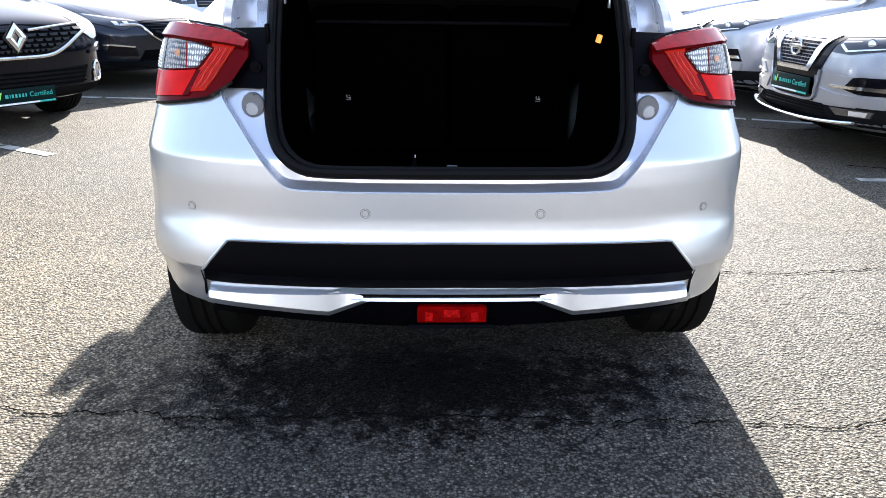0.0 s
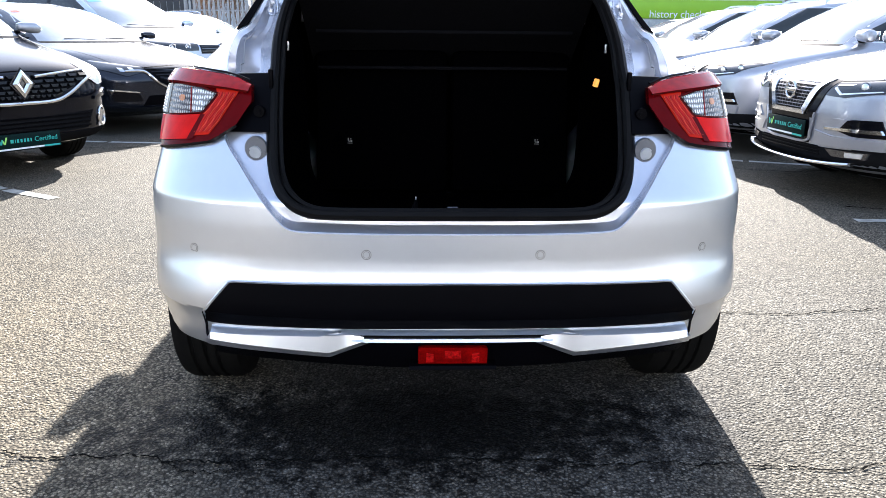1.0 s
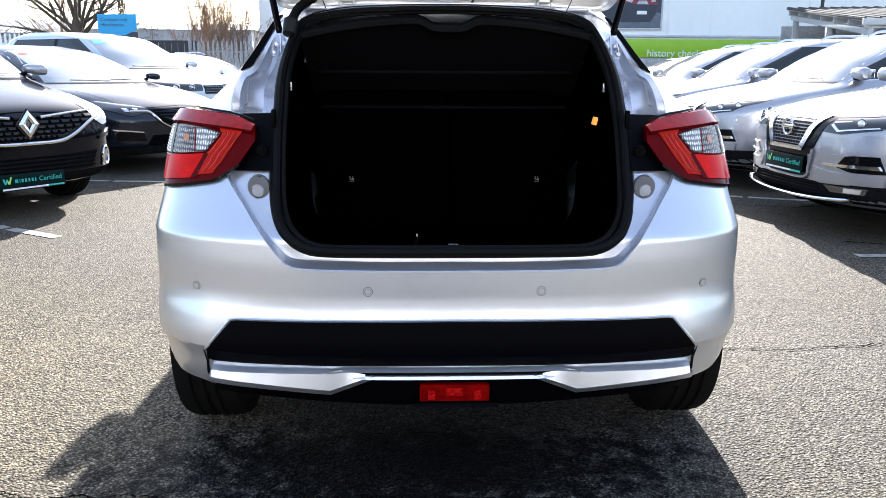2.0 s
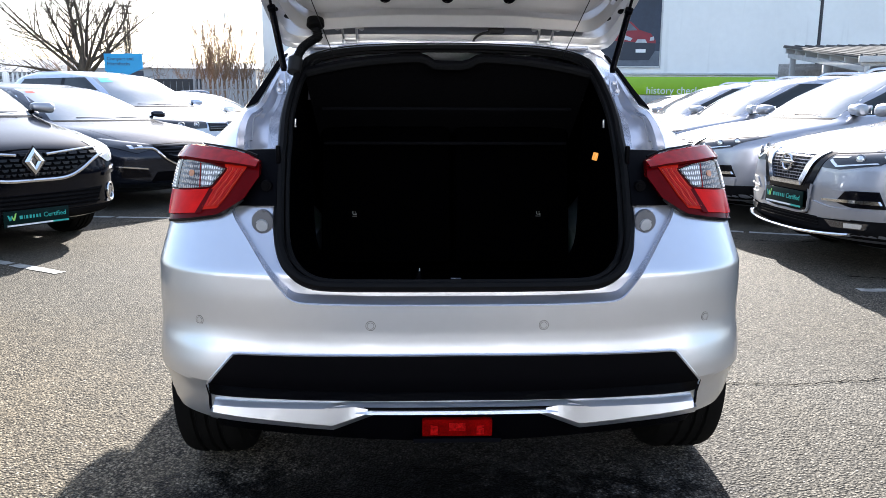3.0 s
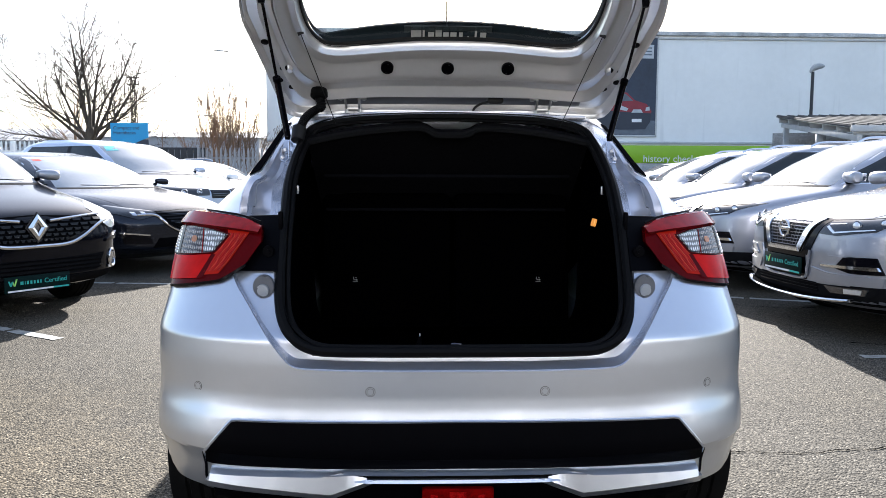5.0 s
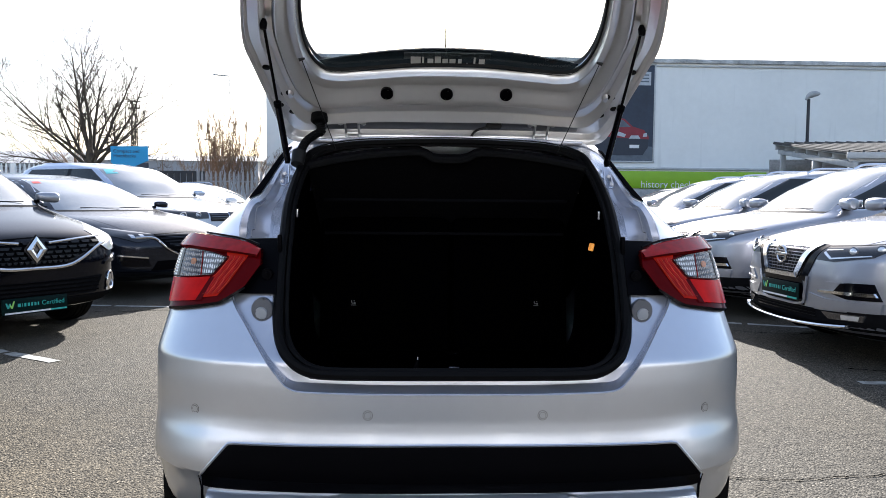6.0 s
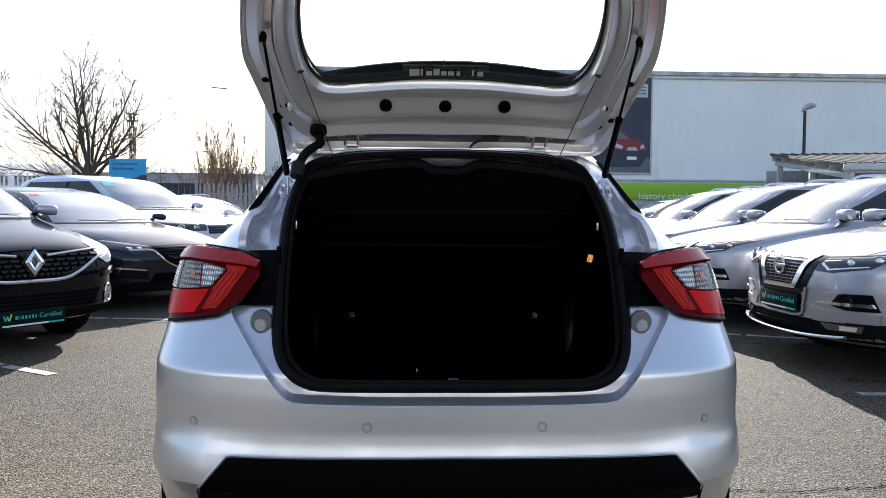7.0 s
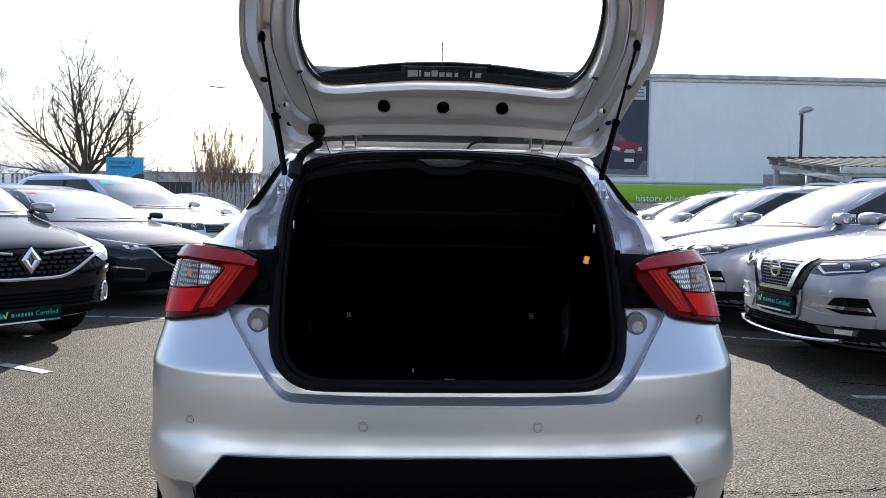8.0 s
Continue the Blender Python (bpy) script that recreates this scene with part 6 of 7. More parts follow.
for s in (False, True):
    hl = part("headlamp", nose_patch(sh, [(0.46, 0.740), (0.66, 0.778), (0.87, 0.825)], [(0.48, 0.685), (0.66, 0.645), (0.87, 0.730)], 0.008, 0.03, 16, 6, s), LAMP_GLASS, car, "narrow smoked headlamp")
    for xx in (0.58, 0.68):
        part("projector", nose_patch(sh, [(xx - 0.022, 0.732), (xx + 0.022, 0.736)], [(xx - 0.022, 0.694), (xx + 0.022, 0.697)], 0.011, 0.01, 6, 4, s), CHROME, hl)
    vent = part("bumper_vent", nose_patch(sh, [(0.56, 0.46), (0.83, 0.50)], [(0.52, 0.37), (0.80, 0.38)], 0.004, 0.02, 10, 4, s), GLOSS_BLACK, car)
    part("vent_blade", nose_patch(sh, [(0.56, 0.475), (0.84, 0.512)], [(0.56, 0.462), (0.84, 0.495)], 0.014, 0.02, 10, 2, s), CHROME, vent)
part("lower_grille", nose_patch(sh, [(-0.45, 0.43), (0.45, 0.43)], [(-0.52, 0.32), (0.52, 0.32)], 0.004, 0.02, 18, 4), PLASTIC, car)
part("lower_lip", nose_patch(sh, [(-0.80, 0.31), (0, 0.30), (0.80, 0.31)], [(-0.78, 0.25), (0, 0.23), (0.78, 0.25)], 0.014, 0.04, 26, 3), GRAPHITE_PAINT, car)
part("screen_sticker", nose_patch(sh, [(-0.54, 1.345), (-0.46, 1.350)], [(-0.56, 1.320), (-0.47, 1.325)], 0.008, 0.003, 3, 2), mat("red_sticker", (0.6, 0.05, 0.03), 0.5), car)

# ice-silver large off-roader
car, sh = plain_car("off_road_car", "pale silver off-roader with black side glass", ICE_PAINT, 0.945, 4.60, 0.98, 1.16, 1.15, 1.72, 1.95, 0.36, pose(-3.15, 9.75, 0, 0, 0, 60), "cars in the angled bays", mirror=0.8)
g = fitting(car, sh, "grille", [(-0.20, 0.925), (0.20, 0.925)], [(-0.19, 0.80), (0.19, 0.80)], GLOSS_BLACK, 0.006, both=False, nu=20)
for k in range(3):
    part("grille_bar", nose_patch(sh, [(-0.19, 0.912 - 0.036 * k), (0.19, 0.912 - 0.036 * k)], [(-0.18, 0.904 - 0.036 * k), (0.18, 0.904 - 0.036 * k)], 0.014, 0.012, 18, 2), DARK_CHROME, g)
for s in (False, True):
    hl = part("headlamp", nose_patch(sh, [(0.22, 0.945), (0.60, 0.965), (0.88, 0.995)], [(0.24, 0.845), (0.60, 0.840), (0.88, 0.900)], 0.009, 0.03, 16, 6, s), LAMP_GLASS, car, "dark headlamp with bright rings")
    for xx in (0.42, 0.66):
        part("lamp_ring", tube_bm([((-1 if s else 1) * (xx + 0.042 * math.cos(a)), sh.nose(xx + 0.042 * math.cos(a), 0.905) - 0.014, 0.905 + 0.034 * math.sin(a)) for a in np.linspace(0, 2 * math.pi, 18, endpoint=False)], 0.007, 5, closed=True), LAMP_WHITE, hl)
        part("projector", nose_patch(sh, [(xx - 0.018, 0.918), (xx + 0.018, 0.920)], [(xx - 0.018, 0.892), (xx + 0.018, 0.894)], 0.012, 0.01, 5, 4, s), LAMP_WHITE, hl)
    part("bumper_vent", nose_patch(sh, [(0.55, 0.66), (0.85, 0.68)], [(0.55, 0.50), (0.82, 0.50)], 0.004, 0.02, 10, 4, s), GLOSS_BLACK, car)
part("lower_grille", nose_patch(sh, [(-0.5, 0.62), (0.5, 0.62)], [(-0.55, 0.42), (0.55, 0.42)], 0.004, 0.02, 18, 4), GLOSS_BLACK, car)
part("screen_sticker", nose_patch(sh, [(-0.56, 1.60), (-0.40, 1.615)], [(-0.60, 1.53), (-0.42, 1.54)], 0.008, 0.003, 3, 2), CARD_TEAL, car)

# farther cars
plain_car("family_car", "white car at the end of the angled row", mat("white_paint", (0.75, 0.76, 0.78), 0.3, 0.0, 1.0, 0.04, 4), 0.90, 4.4, 0.86, 1.03, 1.15, 1.47, 1.95, 0.33, pose(-3.2, 12.6, 0, 0, 0, 62), "cars in the angled bays")
plain_car("estate_car", "blue-grey car with roof rails at the row's end", BLUE_PAINT, 0.90, 4.5, 0.88, 1.06, 1.15, 1.52, 1.95, 0.33, pose(-3.3, 15.3, 0, 0, 0, 64), "cars in the angled bays", roof_bars=True)
plain_car("small_car", "dark red car beyond the silver crossovers", DARK_RED_PAINT, 0.87, 4.1, 0.86, 1.04, 1.05, 1.50, 1.80, 0.32, pose(3.6, 14.2, 0, 0, 0, -80), "crossovers in a row")


# ---- buildings, fences, signs, lamps ----
hall = thing("warehouse", "pale clad warehouse with lime band and navy poster", "building", pose(0, 30, 0))
part("wall", box_bm(17.0, 0.15, 3.55, 47.0, 0.3, 7.1), CLADDING, hall, smooth=False)
part("side_wall", box_bm(-6.35, 15, 3.55, 0.3, 29.4, 7.1), CLADDING, hall, smooth=False)
part("side_wall", box_bm(40.35, 15, 3.55, 0.3, 29.4, 7.1), CLADDING, hall, smooth=False)
part("rear_wall", box_bm(17.0, 30, 3.55, 47.0, 0.3, 7.1), CLADDING, hall, smooth=False)
part("roof", box_bm(17.0, 15, 7.0, 46.6, 29.6, 0.12), ROOF_SHEET, hall, smooth=False)
part("capping", box_bm(17.0, 0.10, 7.19, 47.3, 0.5, 0.18, 0.02), CAPPING, hall, "weathered grey wall capping")
part("gutter_line", box_bm(17.0, -0.03, 6.99, 47.1, 0.08, 0.07, 0.01), PALE_STEEL, hall)
part("base_rail", box_bm(17.0, -0.05, 2.62, 47.0, 0.12, 0.10, 0.02), PALE_STEEL, hall)
part("lower_wall", box_bm(17.0, -0.01, 0.9, 47.0, 0.04, 1.8, 0.0), CAPPING, hall, smooth=False)
gb = part("sign_band", box_bm(8.2, -0.06, 2.13, 13.6, 0.08, 0.74, 0.01), GREEN, hall, "lime green sign band with white words")
text_part("sign_words", "history check", 0.42, WHITE, gb, pose(9.5, -0.105, 1.80, 90, 0, 0))
poster = part("poster", box_bm(7.2, -0.05, 4.97, 5.6, 0.04, 4.1), NAVY, hall, "navy poster with a red car, in a pale frame", smooth=False)
for cx, cz, w, h in ((10.03, 4.97, 0.07, 4.2), (4.37, 4.97, 0.07, 4.2), (7.2, 7.03, 5.7, 0.07), (7.2, 2.90, 5.7, 0.07)):
    part("poster_frame", box_bm(cx, -0.06, cz, w, 0.06, h, 0.01), PALE_STEEL, poster)


def poster_shape(name, pts, material, y):
    bm = bmesh.new()
    bm.faces.new([bm.verts.new((x, y, z)) for x, z in pts])
    return part(name, bm, material, poster, smooth=False)


poster_shape("printed_floor", [(4.45, 2.95), (9.98, 2.95), (9.98, 3.55), (4.45, 3.75)], POSTER_GREY, -0.074)
poster_shape("printed_car", [(7.2, 3.35), (8.4, 3.18), (9.55, 3.2), (9.75, 3.5), (9.82, 3.95), (9.6, 4.25), (9.1, 4.40), (8.75, 4.72), (8.2, 4.82), (7.2, 4.8)], POSTER_RED, -0.078)
poster_shape("printed_glass", [(8.15, 4.74), (8.70, 4.66), (9.02, 4.38), (8.45, 4.36), (8.05, 4.5)], POSTER_GREY, -0.082)
poster_shape("printed_bumper", [(7.3, 3.3), (8.45, 3.16), (9.56, 3.18), (9.78, 3.52), (9.80, 3.86), (8.5, 3.92), (7.3, 4.0)], SIGN_NAVY, -0.082)
poster_shape("printed_plate", [(8.98, 3.48), (9.40, 3.48), (9.40, 3.62), (8.98, 3.62)], WHITE, -0.086)
poster_shape("printed_lamp", [(8.42, 4.02), (8.75, 3.94), (8.82, 4.06), (8.50, 4.18)], POSTER_PALE, -0.086)
poster_shape("printed_lamp", [(9.55, 3.96), (9.74, 3.98), (9.72, 4.14), (9.58, 4.10)], POSTER_PALE, -0.086)
poster_shape("printed_grille", [(8.95, 3.88), (9.45, 3.88), (9.36, 4.02), (9.04, 4.02)], POSTER_PALE, -0.084)
poster_shape("printed_panel", [(9.25, 6.15), (9.85, 6.15), (9.85, 6.72), (9.25, 6.72)], POSTER_PALE, -0.076)
for k in range(3):
    poster_shape("printed_line", [(9.32, 6.28 + 0.14 * k), (9.76, 6.28 + 0.14 * k), (9.76, 6.33 + 0.14 * k), (9.32, 6.33 + 0.14 * k)], POSTER_GREY, -0.080)

# low canopy, its rafter ends towards the car park
can = thing("canopy", "low pale steel canopy with sloping weathered sheet roof", "shelter", pose(9.94, 15.1, 0, 0, 0, -13))
FALL = 0.1086


def eaves(y):
    return 2.35 + FALL * y


tilt = Euler((math.atan(FALL), 0, 0)).to_matrix()
part("roof_sheet", box_bm(4.0, 3.54, eaves(3.54) - 0.02, 8.2, 7.2, 0.04, 0.005, rot=tilt), ROOF_SHEET, can)
for k in range(27):
    part("sheet_rib", tube_bm([(-0.05 + 0.31 * k, -0.04, eaves(0) + 0.012), (-0.05 + 0.31 * k, 7.14, eaves(7.14) + 0.012)], 0.030, 6), ROOF_SHEET, can)
part("front_fascia", box_bm(4.0, -0.06, 2.275, 8.2, 0.06, 0.14, 0.006), PALE_STEEL, can)
part("side_beam", box_bm(0.10, 3.5, eaves(3.5) - 0.285, 0.12, 7.1, 0.14, 0.008, rot=tilt), PALE_STEEL, can)
part("side_beam", box_bm(7.9, 3.5, eaves(3.5) - 0.285, 0.12, 7.1, 0.14, 0.008, rot=tilt), PALE_STEEL, can)
part("edge_strip", box_bm(-0.04, 3.54, eaves(3.54) - 0.045, 0.03, 7.2, 0.05, 0.004, rot=tilt), PALE_STEEL, can)
for k in range(7):
    y = 0.06 + 1.165 * k
    part("purlin", box_bm(4.0, y, eaves(y) - 0.135, 8.05, 0.06, 0.17, 0.004), PALE_STEEL, can)
part("inner_lining", box_bm(4.5, 3.54, eaves(3.54) - 0.12, 7.0, 6.9, 0.02, 0.0, rot=tilt), DARK_STEEL, can, smooth=False)
for x, y in ((0.10, 0.25), (0.10, 3.1), (0.10, 6.6), (7.9, 0.25), (7.9, 3.5), (7.9, 6.8), (4.0, 0.25), (1.1, 0.3)):
    h = eaves(y) - 0.35
    part("post", box_bm(x, y, h / 2, 0.15, 0.15, h, 0.01), PALE_STEEL, can)
part("back_panel", box_bm(4.0, 7.5, 1.3, 8.2, 0.04, 2.6), CAPPING, can, smooth=False)
for k in range(6):
    fr = part("panel_frame", box_bm(0.8 + 1.3 * k, 7.46, 1.5, 1.15, 0.05, 2.0, 0.006), PALE_STEEL, can)
    part("panel_infill", box_bm(0.8 + 1.3 * k, 7.44, 1.5, 0.99, 0.04, 1.84), CAPPING, fr, smooth=False)
part("strip_light", box_bm(2.6, 1.0, 2.16, 1.2, 0.10, 0.06, 0.01), WHITE, can)

lampm = thing("street_lamp", "short dark lamp post with grey cobra head", "street lamp", pose(14.66, 26, 0))
part("pole", tube_bm([(0, 0, 0), (0, 0, 5.1)], [0.07, 0.055], 12), DARK_STEEL, lampm)
part("lamp_head", tube_bm([tuple(p) for p in spline([(-0.10, 0, 5.08), (0.0, 0, 5.22), (0.2, 0, 5.30), (0.42, 0, 5.31)], 10)], [0.04, 0.07, 0.09, 0.11, 0.12, 0.12, 0.11, 0.10, 0.08, 0.04], 10), GALV, lampm)
for x, y, z, h in ((-10.95, 40, 7.95, 0), (-12.2, 42, 4.6, 0), (-13.5, 46, 4.9, 0)):
    sl = thing("street_lamp", "tall thin street lamp far beyond the fence", "street lamp", pose(x, y, 0))
    part("pole", tube_bm([(0.45, 0, 0), (0.45, 0, z - 0.1), (0.3, 0, z)], [0.03, 0.02, 0.015], 8), PALE_STEEL, sl)
    part("lamp_head", box_bm(0, 0, z, 0.85 if z > 6 else 0.4, 0.18, 0.06, 0.02, rot=Euler((0, radians(5), 0)).to_matrix()), GALV, sl)

# hanging sign with a pointed foot
sg = thing("section_sign", "cyan sign board on a post, reading Compact and Hatchbacks", "sign", pose(-7.66, 18, 0))
part("post", tube_bm([(0.05, 0.05, 0), (0.05, 0.05, 2.4)], 0.04, 10), DARK_STEEL, sg)
bm = bmesh.new()
for pts, yy in (([(-0.48, 2.50), (0.48, 2.51), (0.48, 2.13), (0.16, 1.99), (-0.36, 1.99), (-0.48, 2.08)], -0.03),):
    f = [bm.verts.new((x, yy, z)) for x, z in pts]
    b = [bm.verts.new((x, yy + 0.05, z)) for x, z in pts]
    bm.faces.new(f)
    bm.faces.new(b[::-1])
    for k in range(len(f)):
        bm.faces.new((f[k], b[k], b[(k + 1) % len(f)], f[(k + 1) % len(f)]))
bd = part("board", bm, SIGN_BLUE, sg, smooth=False)
part("board_foot", box_bm(0.06, 0.0, 1.9, 0.84, 0.05, 0.36), SIGN_NAVY, sg, smooth=False)
text_part("board_words", "Compact and\nHatchbacks", 0.125, SIGN_NAVY, bd, pose(-0.41, -0.034, 2.335, 90, 0, 0), extrude=0.002)


def palisade(x0, x1, y, material, label, h=2.1):
    fe = thing("palisade_fence", label, "fence", pose(0, y, 0))
    n = int((x1 - x0) / 0.155)
    bm = bmesh.new()
    w, hh = 0.035, h
    pts = [(-w, 0.05), (w, 0.05), (w, hh - 0.10), (0.012, hh), (-0.012, hh), (-w, hh - 0.10)]
    f = [bm.verts.new((x, 0.0, z)) for x, z in pts]
    b = [bm.verts.new((x, 0.012, z)) for x, z in pts]
    bm.faces.new(f)
    bm.faces.new(b[::-1])
    for k in range(6):
        bm.faces.new((f[k], b[k], b[(k + 1) % 6], f[(k + 1) % 6]))
    pale = part("pale", bm, material, fe, smooth=False)
    pale.location = (x0, 0, 0)
    for k in range(1, n):
        o = pale.copy()
        scene.collection.objects.link(o)
        o.location = (x0 + 0.155 * k, 0, 0)
    for z in (0.45, h - 0.35):
        part("rail", box_bm((x0 + x1) / 2, 0.04, z, x1 - x0, 0.045, 0.045), material, fe, smooth=False)
    for k in range(int((x1 - x0) / 2.7) + 1):
        part("post", box_bm(x0 + 2.7 * k, 0.08, h / 2, 0.10, 0.06, h), material, fe, smooth=False)
    return fe


palisade(-22.0, -10.9, 24.0, mat("white_steel", (0.86, 0.86, 0.85), 0.5, 0.0, 0.0, 0.08, 3), "white painted palisade fence", 2.3)
palisade(-7.65, -3.6, 24.0, mat("dull_steel", (0.36, 0.34, 0.33), 0.6, 0.2, var=0.2), "dull grey palisade fence")
df = thing("board_fence", "dark close-boarded fence with a flat top", "fence", pose(-9.3, 24.6, 0))
for k in range(16):
    part("board", box_bm(-1.6 + 0.215 * k, 0, 1.05, 0.20, 0.03, 2.1, 0.004), DARK_FENCE, df)
part("rail", box_bm(0, 0.04, 2.08, 3.4, 0.06, 0.08), DARK_FENCE, df, smooth=False)
gt = thing("hoop_gate", "white tubular hoop-topped gate", "gate", pose(-14.4, 23.6, 0))
part("hoop", tube_bm([(-0.35, 0, 0)] + [(-0.35 * math.cos(a), 0, 1.85 + 0.35 * math.sin(a)) for a in np.linspace(0, math.pi, 14)] + [(0.35, 0, 0)], 0.035, 8), PALE_STEEL, gt)
part("bar", tube_bm([(0, 0, 0.1), (0, 0, 2.15)], 0.02, 8), PALE_STEEL, gt)

# unseen front added behind the viewer, facing the sun, to brighten the bumper
bounce = thing("bounce_front", "unseen pale panelled front added behind the viewer, with a dark glazed band", "building", pose(0, -13, 0))
part("wall", box_bm(0, -0.2, 2.9, 44, 0.4, 5.8), BOUNCE_FRONT, bounce, smooth=False)
part("parapet", box_bm(0, -0.15, 5.9, 44.4, 0.6, 0.25, 0.02), CAPPING, bounce)
for k in range(9):
    w = part("window", box_bm(-17.6 + 4.4 * k, 0.02, 1.45, 3.6, 0.06, 2.3, 0.01), GLASS, bounce)
    part("mullion", box_bm(-17.6 + 4.4 * k, 0.07, 1.45, 0.08, 0.06, 2.3, 0.01), PALE_STEEL, w)

# far sheds and skyline
for x, y, w, d, h, hr, lab in ((-36, 62, 16, 14, 3.7, 5.0, "far grey shed with a low pitched roof"), (-19.5, 64, 13, 10, 4.2, 4.9, "far long pale shed roof"), (-60, 80, 34, 16, 5.0, 6.0, "far grey shed with a low pitched roof"), (70, 60, 40, 20, 6, 7.5, "far grey shed with a low pitched roof")):
    s = thing("shed", lab, "building", pose(x, y, 0))
    part("wall", box_bm(0, 0, h / 2, w, d, h), SHED, s, smooth=False)
    bm = bmesh.new()
    v = [bm.verts.new(p) for p in ((-w / 2 - 0.2, -d / 2 - 0.2, h), (w / 2 + 0.2, -d / 2 - 0.2, h), (w / 2 + 0.2, d / 2 + 0.2, h), (-w / 2 - 0.2, d / 2 + 0.2, h), (-w / 2 - 0.2, 0, hr), (w / 2 + 0.2, 0, hr))]
    for q in ((0, 1, 5, 4), (2, 3, 4, 5), (0, 4, 3), (1, 2, 5), (3, 2, 1, 0)):
        bm.faces.new([v[i] for i in q])
    part("roof", bm, mat("far_roof", (0.32, 0.33, 0.34), 0.7, var=0.15, scale=0.3), s, smooth=False)


# ---- bare trees ----
def grow(bm, p, way, length, r, depth, rnd, spread, lift, sides):
    """A tapering limb with side shoots."""
    n = 4 if depth > 1 else 3
    pts, rad = [p], [r]
    d = way.copy()
    for k in range(n):
        d = (d + Vector((rnd.uniform(-1, 1), rnd.uniform(-1, 1), rnd.uniform(-0.6, 1) * lift)) * 0.19).normalized()
        pts.append(pts[-1] + d * length / n)
        rad.append(max(0.004, r * (1 - 0.55 * (k + 1) / n)))
    tube_bm(pts, rad, sides if depth > 1 else 3, bm)
    if depth == 0:
        return
    kids = rnd.randint(9, 13) if depth > 2 else rnd.randint(4, 6)
    for k in range(kids):
        f = rnd.uniform(0.2, 1.0)
        i = min(n - 1, int(f * n))
        q = pts[i].lerp(pts[i + 1], f * n - i)
        side = Vector((rnd.uniform(-1, 1), rnd.uniform(-1, 1), rnd.uniform(-0.1, 0.5))).normalized()
        nd = (d * (1 - spread) + side * spread + Vector((0, 0, 0.25 * lift))).normalized()
        grow(bm, q, nd, length * rnd.uniform(0.20, 0.46), max(0.004, rad[i] * 0.5), depth - 1, rnd, spread, lift, sides)


def bare_tree(x, y, h, r, seed, label, limbs=9, spread=0.5, lift=0.8, material=None, fork=0.33, depth=4, lean=1.0):
    rnd = random.Random(seed)
    t = thing("bare_tree", label, "tree", pose(x, y, 0))
    part("trunk", tube_bm([(0, 0, 0), (0.03, 0, h * fork * 0.5), (-0.02, 0.02, h * fork), (0.02, 0, h * (fork + 0.1)), (0.05, 0, h * 0.62), (0.0, 0.05, h * 0.9)], [r * 1.25, r, r * 0.85, r * 0.5, r * 0.25, 0.006], 12), material or BARK, t)
    bm = bmesh.new()
    for k in range(limbs):
        f = k / max(1, limbs - 1)
        a = 2.4 * k + rnd.uniform(-0.3, 0.3)
        rise = radians(rnd.uniform(18, 34) + 52 * f ** 0.8) if lean > 0.9 else radians(rnd.uniform(55, 82))
        way = Vector((math.cos(a) * math.cos(rise), math.sin(a) * math.cos(rise), math.sin(rise)))
        grow(bm, Vector((0, 0, h * fork * (0.85 + 0.75 * f * rnd.uniform(0.6, 1.0)))), way, h * rnd.uniform(0.40, 0.52) * (1.0 + 0.32 * f), r * 0.15, depth, rnd, spread, lift, 5)
    tagged(part("crown", bm, material or BARK, t, "many bare winter branches"), kind="stuff")
    return t


def shoot(bm, p, way, length, r, depth, rnd, up):
    """A long limb that bends upwards, with shoots on both sides that bend the same way."""
    n = (9, 7, 5, 3)[3 - depth]
    pts, rad = [p.copy()], [r]
    d = way.normalized()
    for k in range(n):
        d = (d + Vector((rnd.uniform(-1, 1), rnd.uniform(-1, 1), rnd.uniform(-1, 1))) * 0.13 + Vector((0, 0, up * 0.10))).normalized()
        pts.append(pts[-1] + d * length / n)
        rad.append(max(0.0065, r * (1 - 0.88 * (k + 1) / n)))
    tube_bm(pts, rad, (8, 5, 4, 3)[3 - depth], bm)
    if depth == 0:
        return
    for k in range((13, 5, 3)[3 - depth]):
        f = rnd.uniform(0.18, 0.97)
        i = min(n - 1, int(f * n))
        q = pts[i].lerp(pts[i + 1], f * n - i)
        along = (pts[i + 1] - pts[i]).normalized()
        side = along.cross(Vector((rnd.uniform(-1, 1), rnd.uniform(-1, 1), rnd.uniform(-1, 1)))).normalized()
        fork = radians(rnd.uniform(24, 52))
        shoot(bm, q, along * math.cos(fork) + side * math.sin(fork), length * (1.15 - 0.62 * f) * rnd.uniform(0.30, 0.62), max(0.0065, rad[i] * 0.48), depth - 1, rnd, up)


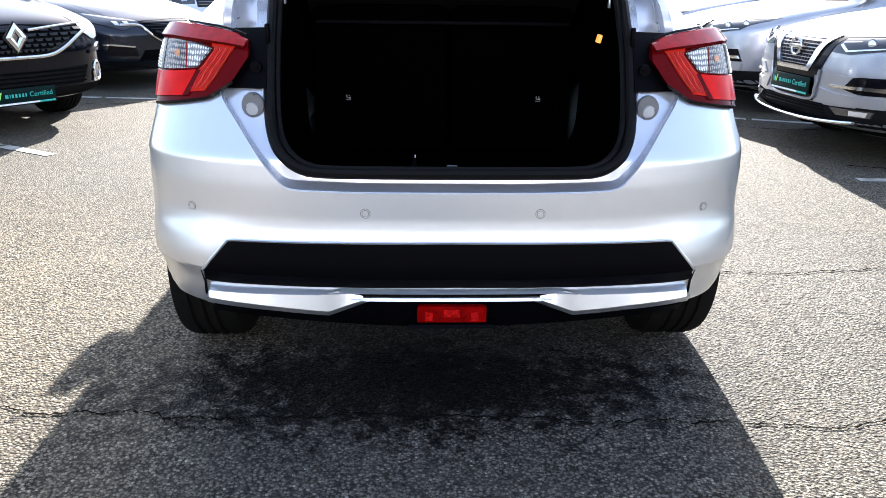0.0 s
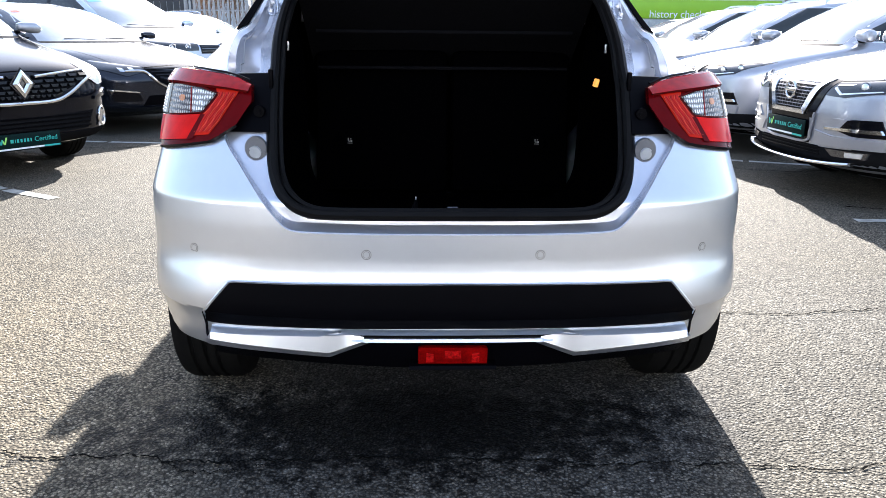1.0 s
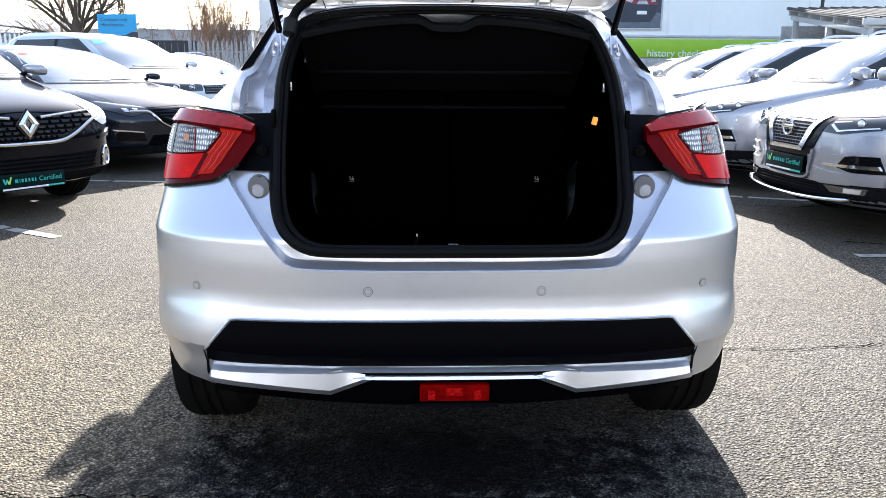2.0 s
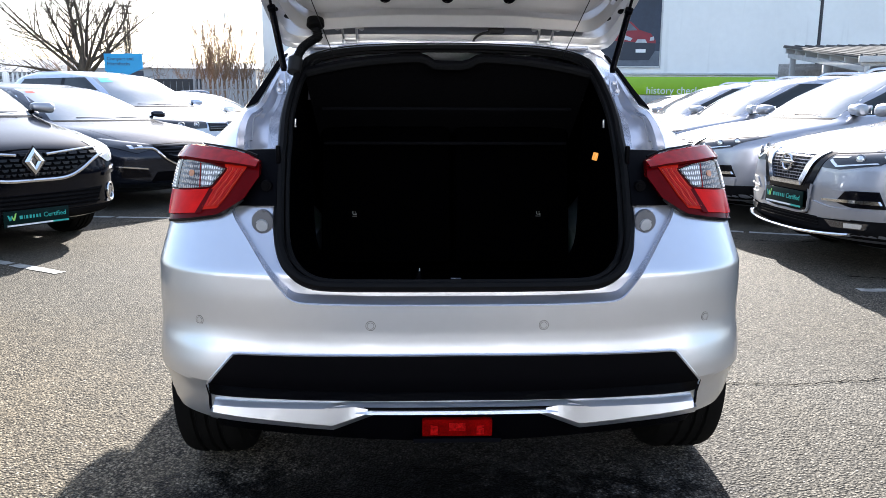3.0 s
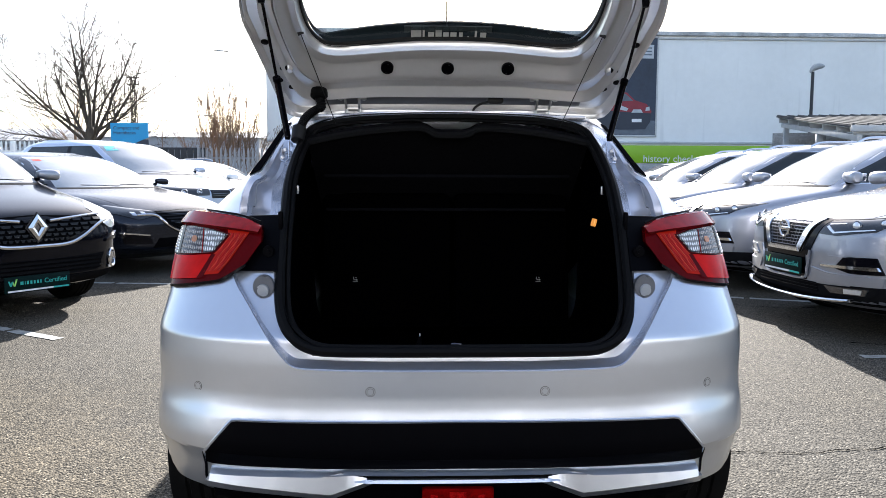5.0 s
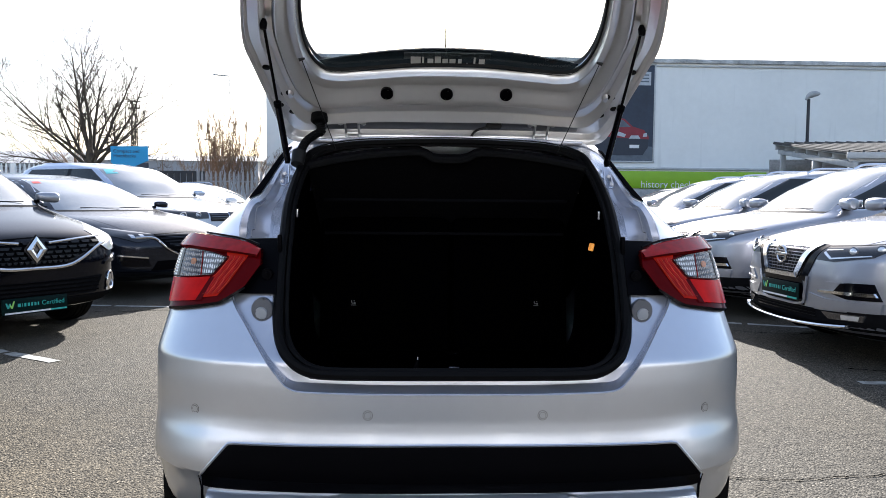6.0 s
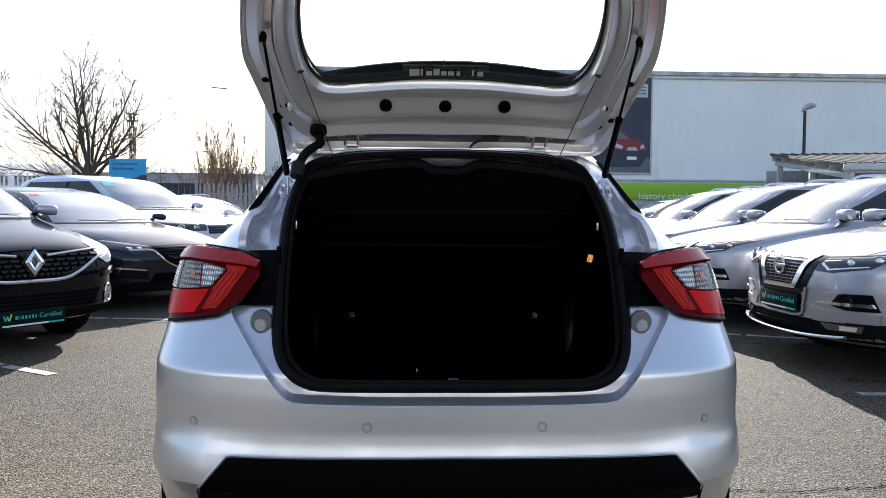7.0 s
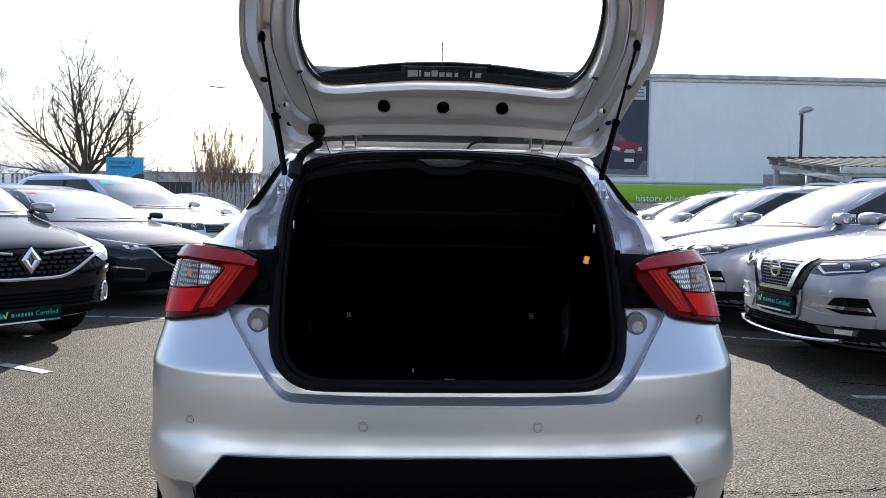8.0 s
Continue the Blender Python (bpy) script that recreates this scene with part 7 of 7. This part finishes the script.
def vase_tree(x, y, h, r, seed, label):
    """A bare tree whose limbs fan out from a short trunk."""
    rnd = random.Random(seed)
    t = thing("bare_tree", label, "tree", pose(x, y, 0))
    fork = h * 0.27
    part("trunk", tube_bm([(0, 0, 0), (0.03, 0, fork * 0.3), (-0.03, 0.02, fork * 0.7), (0.0, 0, fork), (-0.03, 0, fork * 1.3)], [r * 1.4, r * 1.05, r, r * 1.02, r * 0.5], 14), BARK, t)
    fan = ((4, 0.70, 90), (20, 0.68, 200), (-22, 0.70, 20), (36, 0.64, 150), (-38, 0.68, 340), (52, 0.60, 20), (-54, 0.66, 170), (68, 0.52, 185), (-70, 0.66, 5), (84, 0.42, 10), (-86, 0.58, 190), (-12, 0.64, 250), (12, 0.66, 100), (-100, 0.40, 10), (98, 0.32, 175), (45, 0.5, 270), (-45, 0.5, 80))
    for k, (lean, long, turn) in enumerate(fan):
        bm = bmesh.new()
        a, b = radians(lean), radians(rnd.uniform(-32, 32))
        way = Vector((math.sin(a) * math.cos(b), math.sin(b) * (0.35 + 0.65 * abs(math.sin(a))), math.cos(a)))
        shoot(bm, Vector((0.0, 0.0, fork * (0.92 + 0.28 * rnd.random()))), way, h * long * 0.79, r * rnd.uniform(0.24, 0.38) * (0.6 + 0.4 * math.cos(a)), 3, rnd, 0.40 if abs(lean) < 60 else 0.22)
        tagged(part("limb", bm, BARK, t, "bare limb with fine winter twigs"), kind="stuff")
    return t


vase_tree(-13.83, 30, 9.0, 0.27, 21, "large bare winter tree with a spreading crown")
bare_tree(-17.2, 36, 6.2, 0.16, 5, "smaller bare tree behind the fence", 8, 0.5, 0.6, TWIG, depth=3)
bare_tree(-11.0, 38, 5.0, 0.14, 6, "smaller bare tree behind the fence", 7, 0.45, 0.6, TWIG, depth=3)
for k, (x, h) in enumerate(((-8.35, 3.5), (-8.05, 4.2), (-7.75, 4.6), (-7.4, 4.3), (-7.1, 3.6))):
    bare_tree(x, 28 + 0.3 * k, h, 0.06, 30 + k, "upright brown winter shrub with fine twigs", 8, 0.22, 1.5, TWIG, 0.25, 3, 0.45)
for k in range(7):
    bare_tree(-25 + 2.6 * k + (k % 3) * 0.4, 54 + (k % 2) * 3, 4.6 + 0.7 * (k % 3), 0.10, 50 + k, "thin bare tree on the skyline", 6, 0.35, 1.0, TWIG, 0.3, 2, 0.6)
iv = thing("lattice_pole", "old lattice pole overgrown with ivy", "pole", pose(-12.75, 32, 0))
for dx, dy in ((-0.12, -0.12), (0.12, -0.12), (0.12, 0.12), (-0.12, 0.12)):
    part("leg", tube_bm([(dx, dy, 0), (dx * 0.7, dy * 0.7, 5.5)], 0.02, 6), BARK, iv)
for k in range(14):
    z = 0.4 + 0.36 * k
    part("brace", tube_bm([(-0.12, -0.12, z), (0.12, -0.12, z + 0.3)], 0.016, 5), BARK, iv)
part("cross_arm", box_bm(0, 0, 5.45, 0.55, 0.05, 0.06), BARK, iv, smooth=False)
part("cross_arm", box_bm(0, 0, 5.15, 0.5, 0.06, 0.07), BARK, iv, smooth=False)
rnd = random.Random(77)
bm = bmesh.new()
for k in range(240):
    z = rnd.uniform(0.2, 5.0)
    rr = 0.30 * (1 - z / 7) * rnd.uniform(0.5, 1.0)
    a = rnd.uniform(0, 6.283)
    c = Vector((rr * math.cos(a), rr * math.sin(a), z))
    n = Vector((rnd.uniform(-1, 1), rnd.uniform(-1, 1), rnd.uniform(-1, 1))).normalized()
    s1 = n.orthogonal().normalized() * 0.05
    s2 = n.cross(s1).normalized() * 0.06
    bm.faces.new([bm.verts.new(c + q) for q in (s1, s2, -s1, -s2)])
part("ivy", bm, mat("dark_ivy", (0.035, 0.042, 0.022), 0.8, var=0.3), iv, "dark ivy leaves", smooth=False)
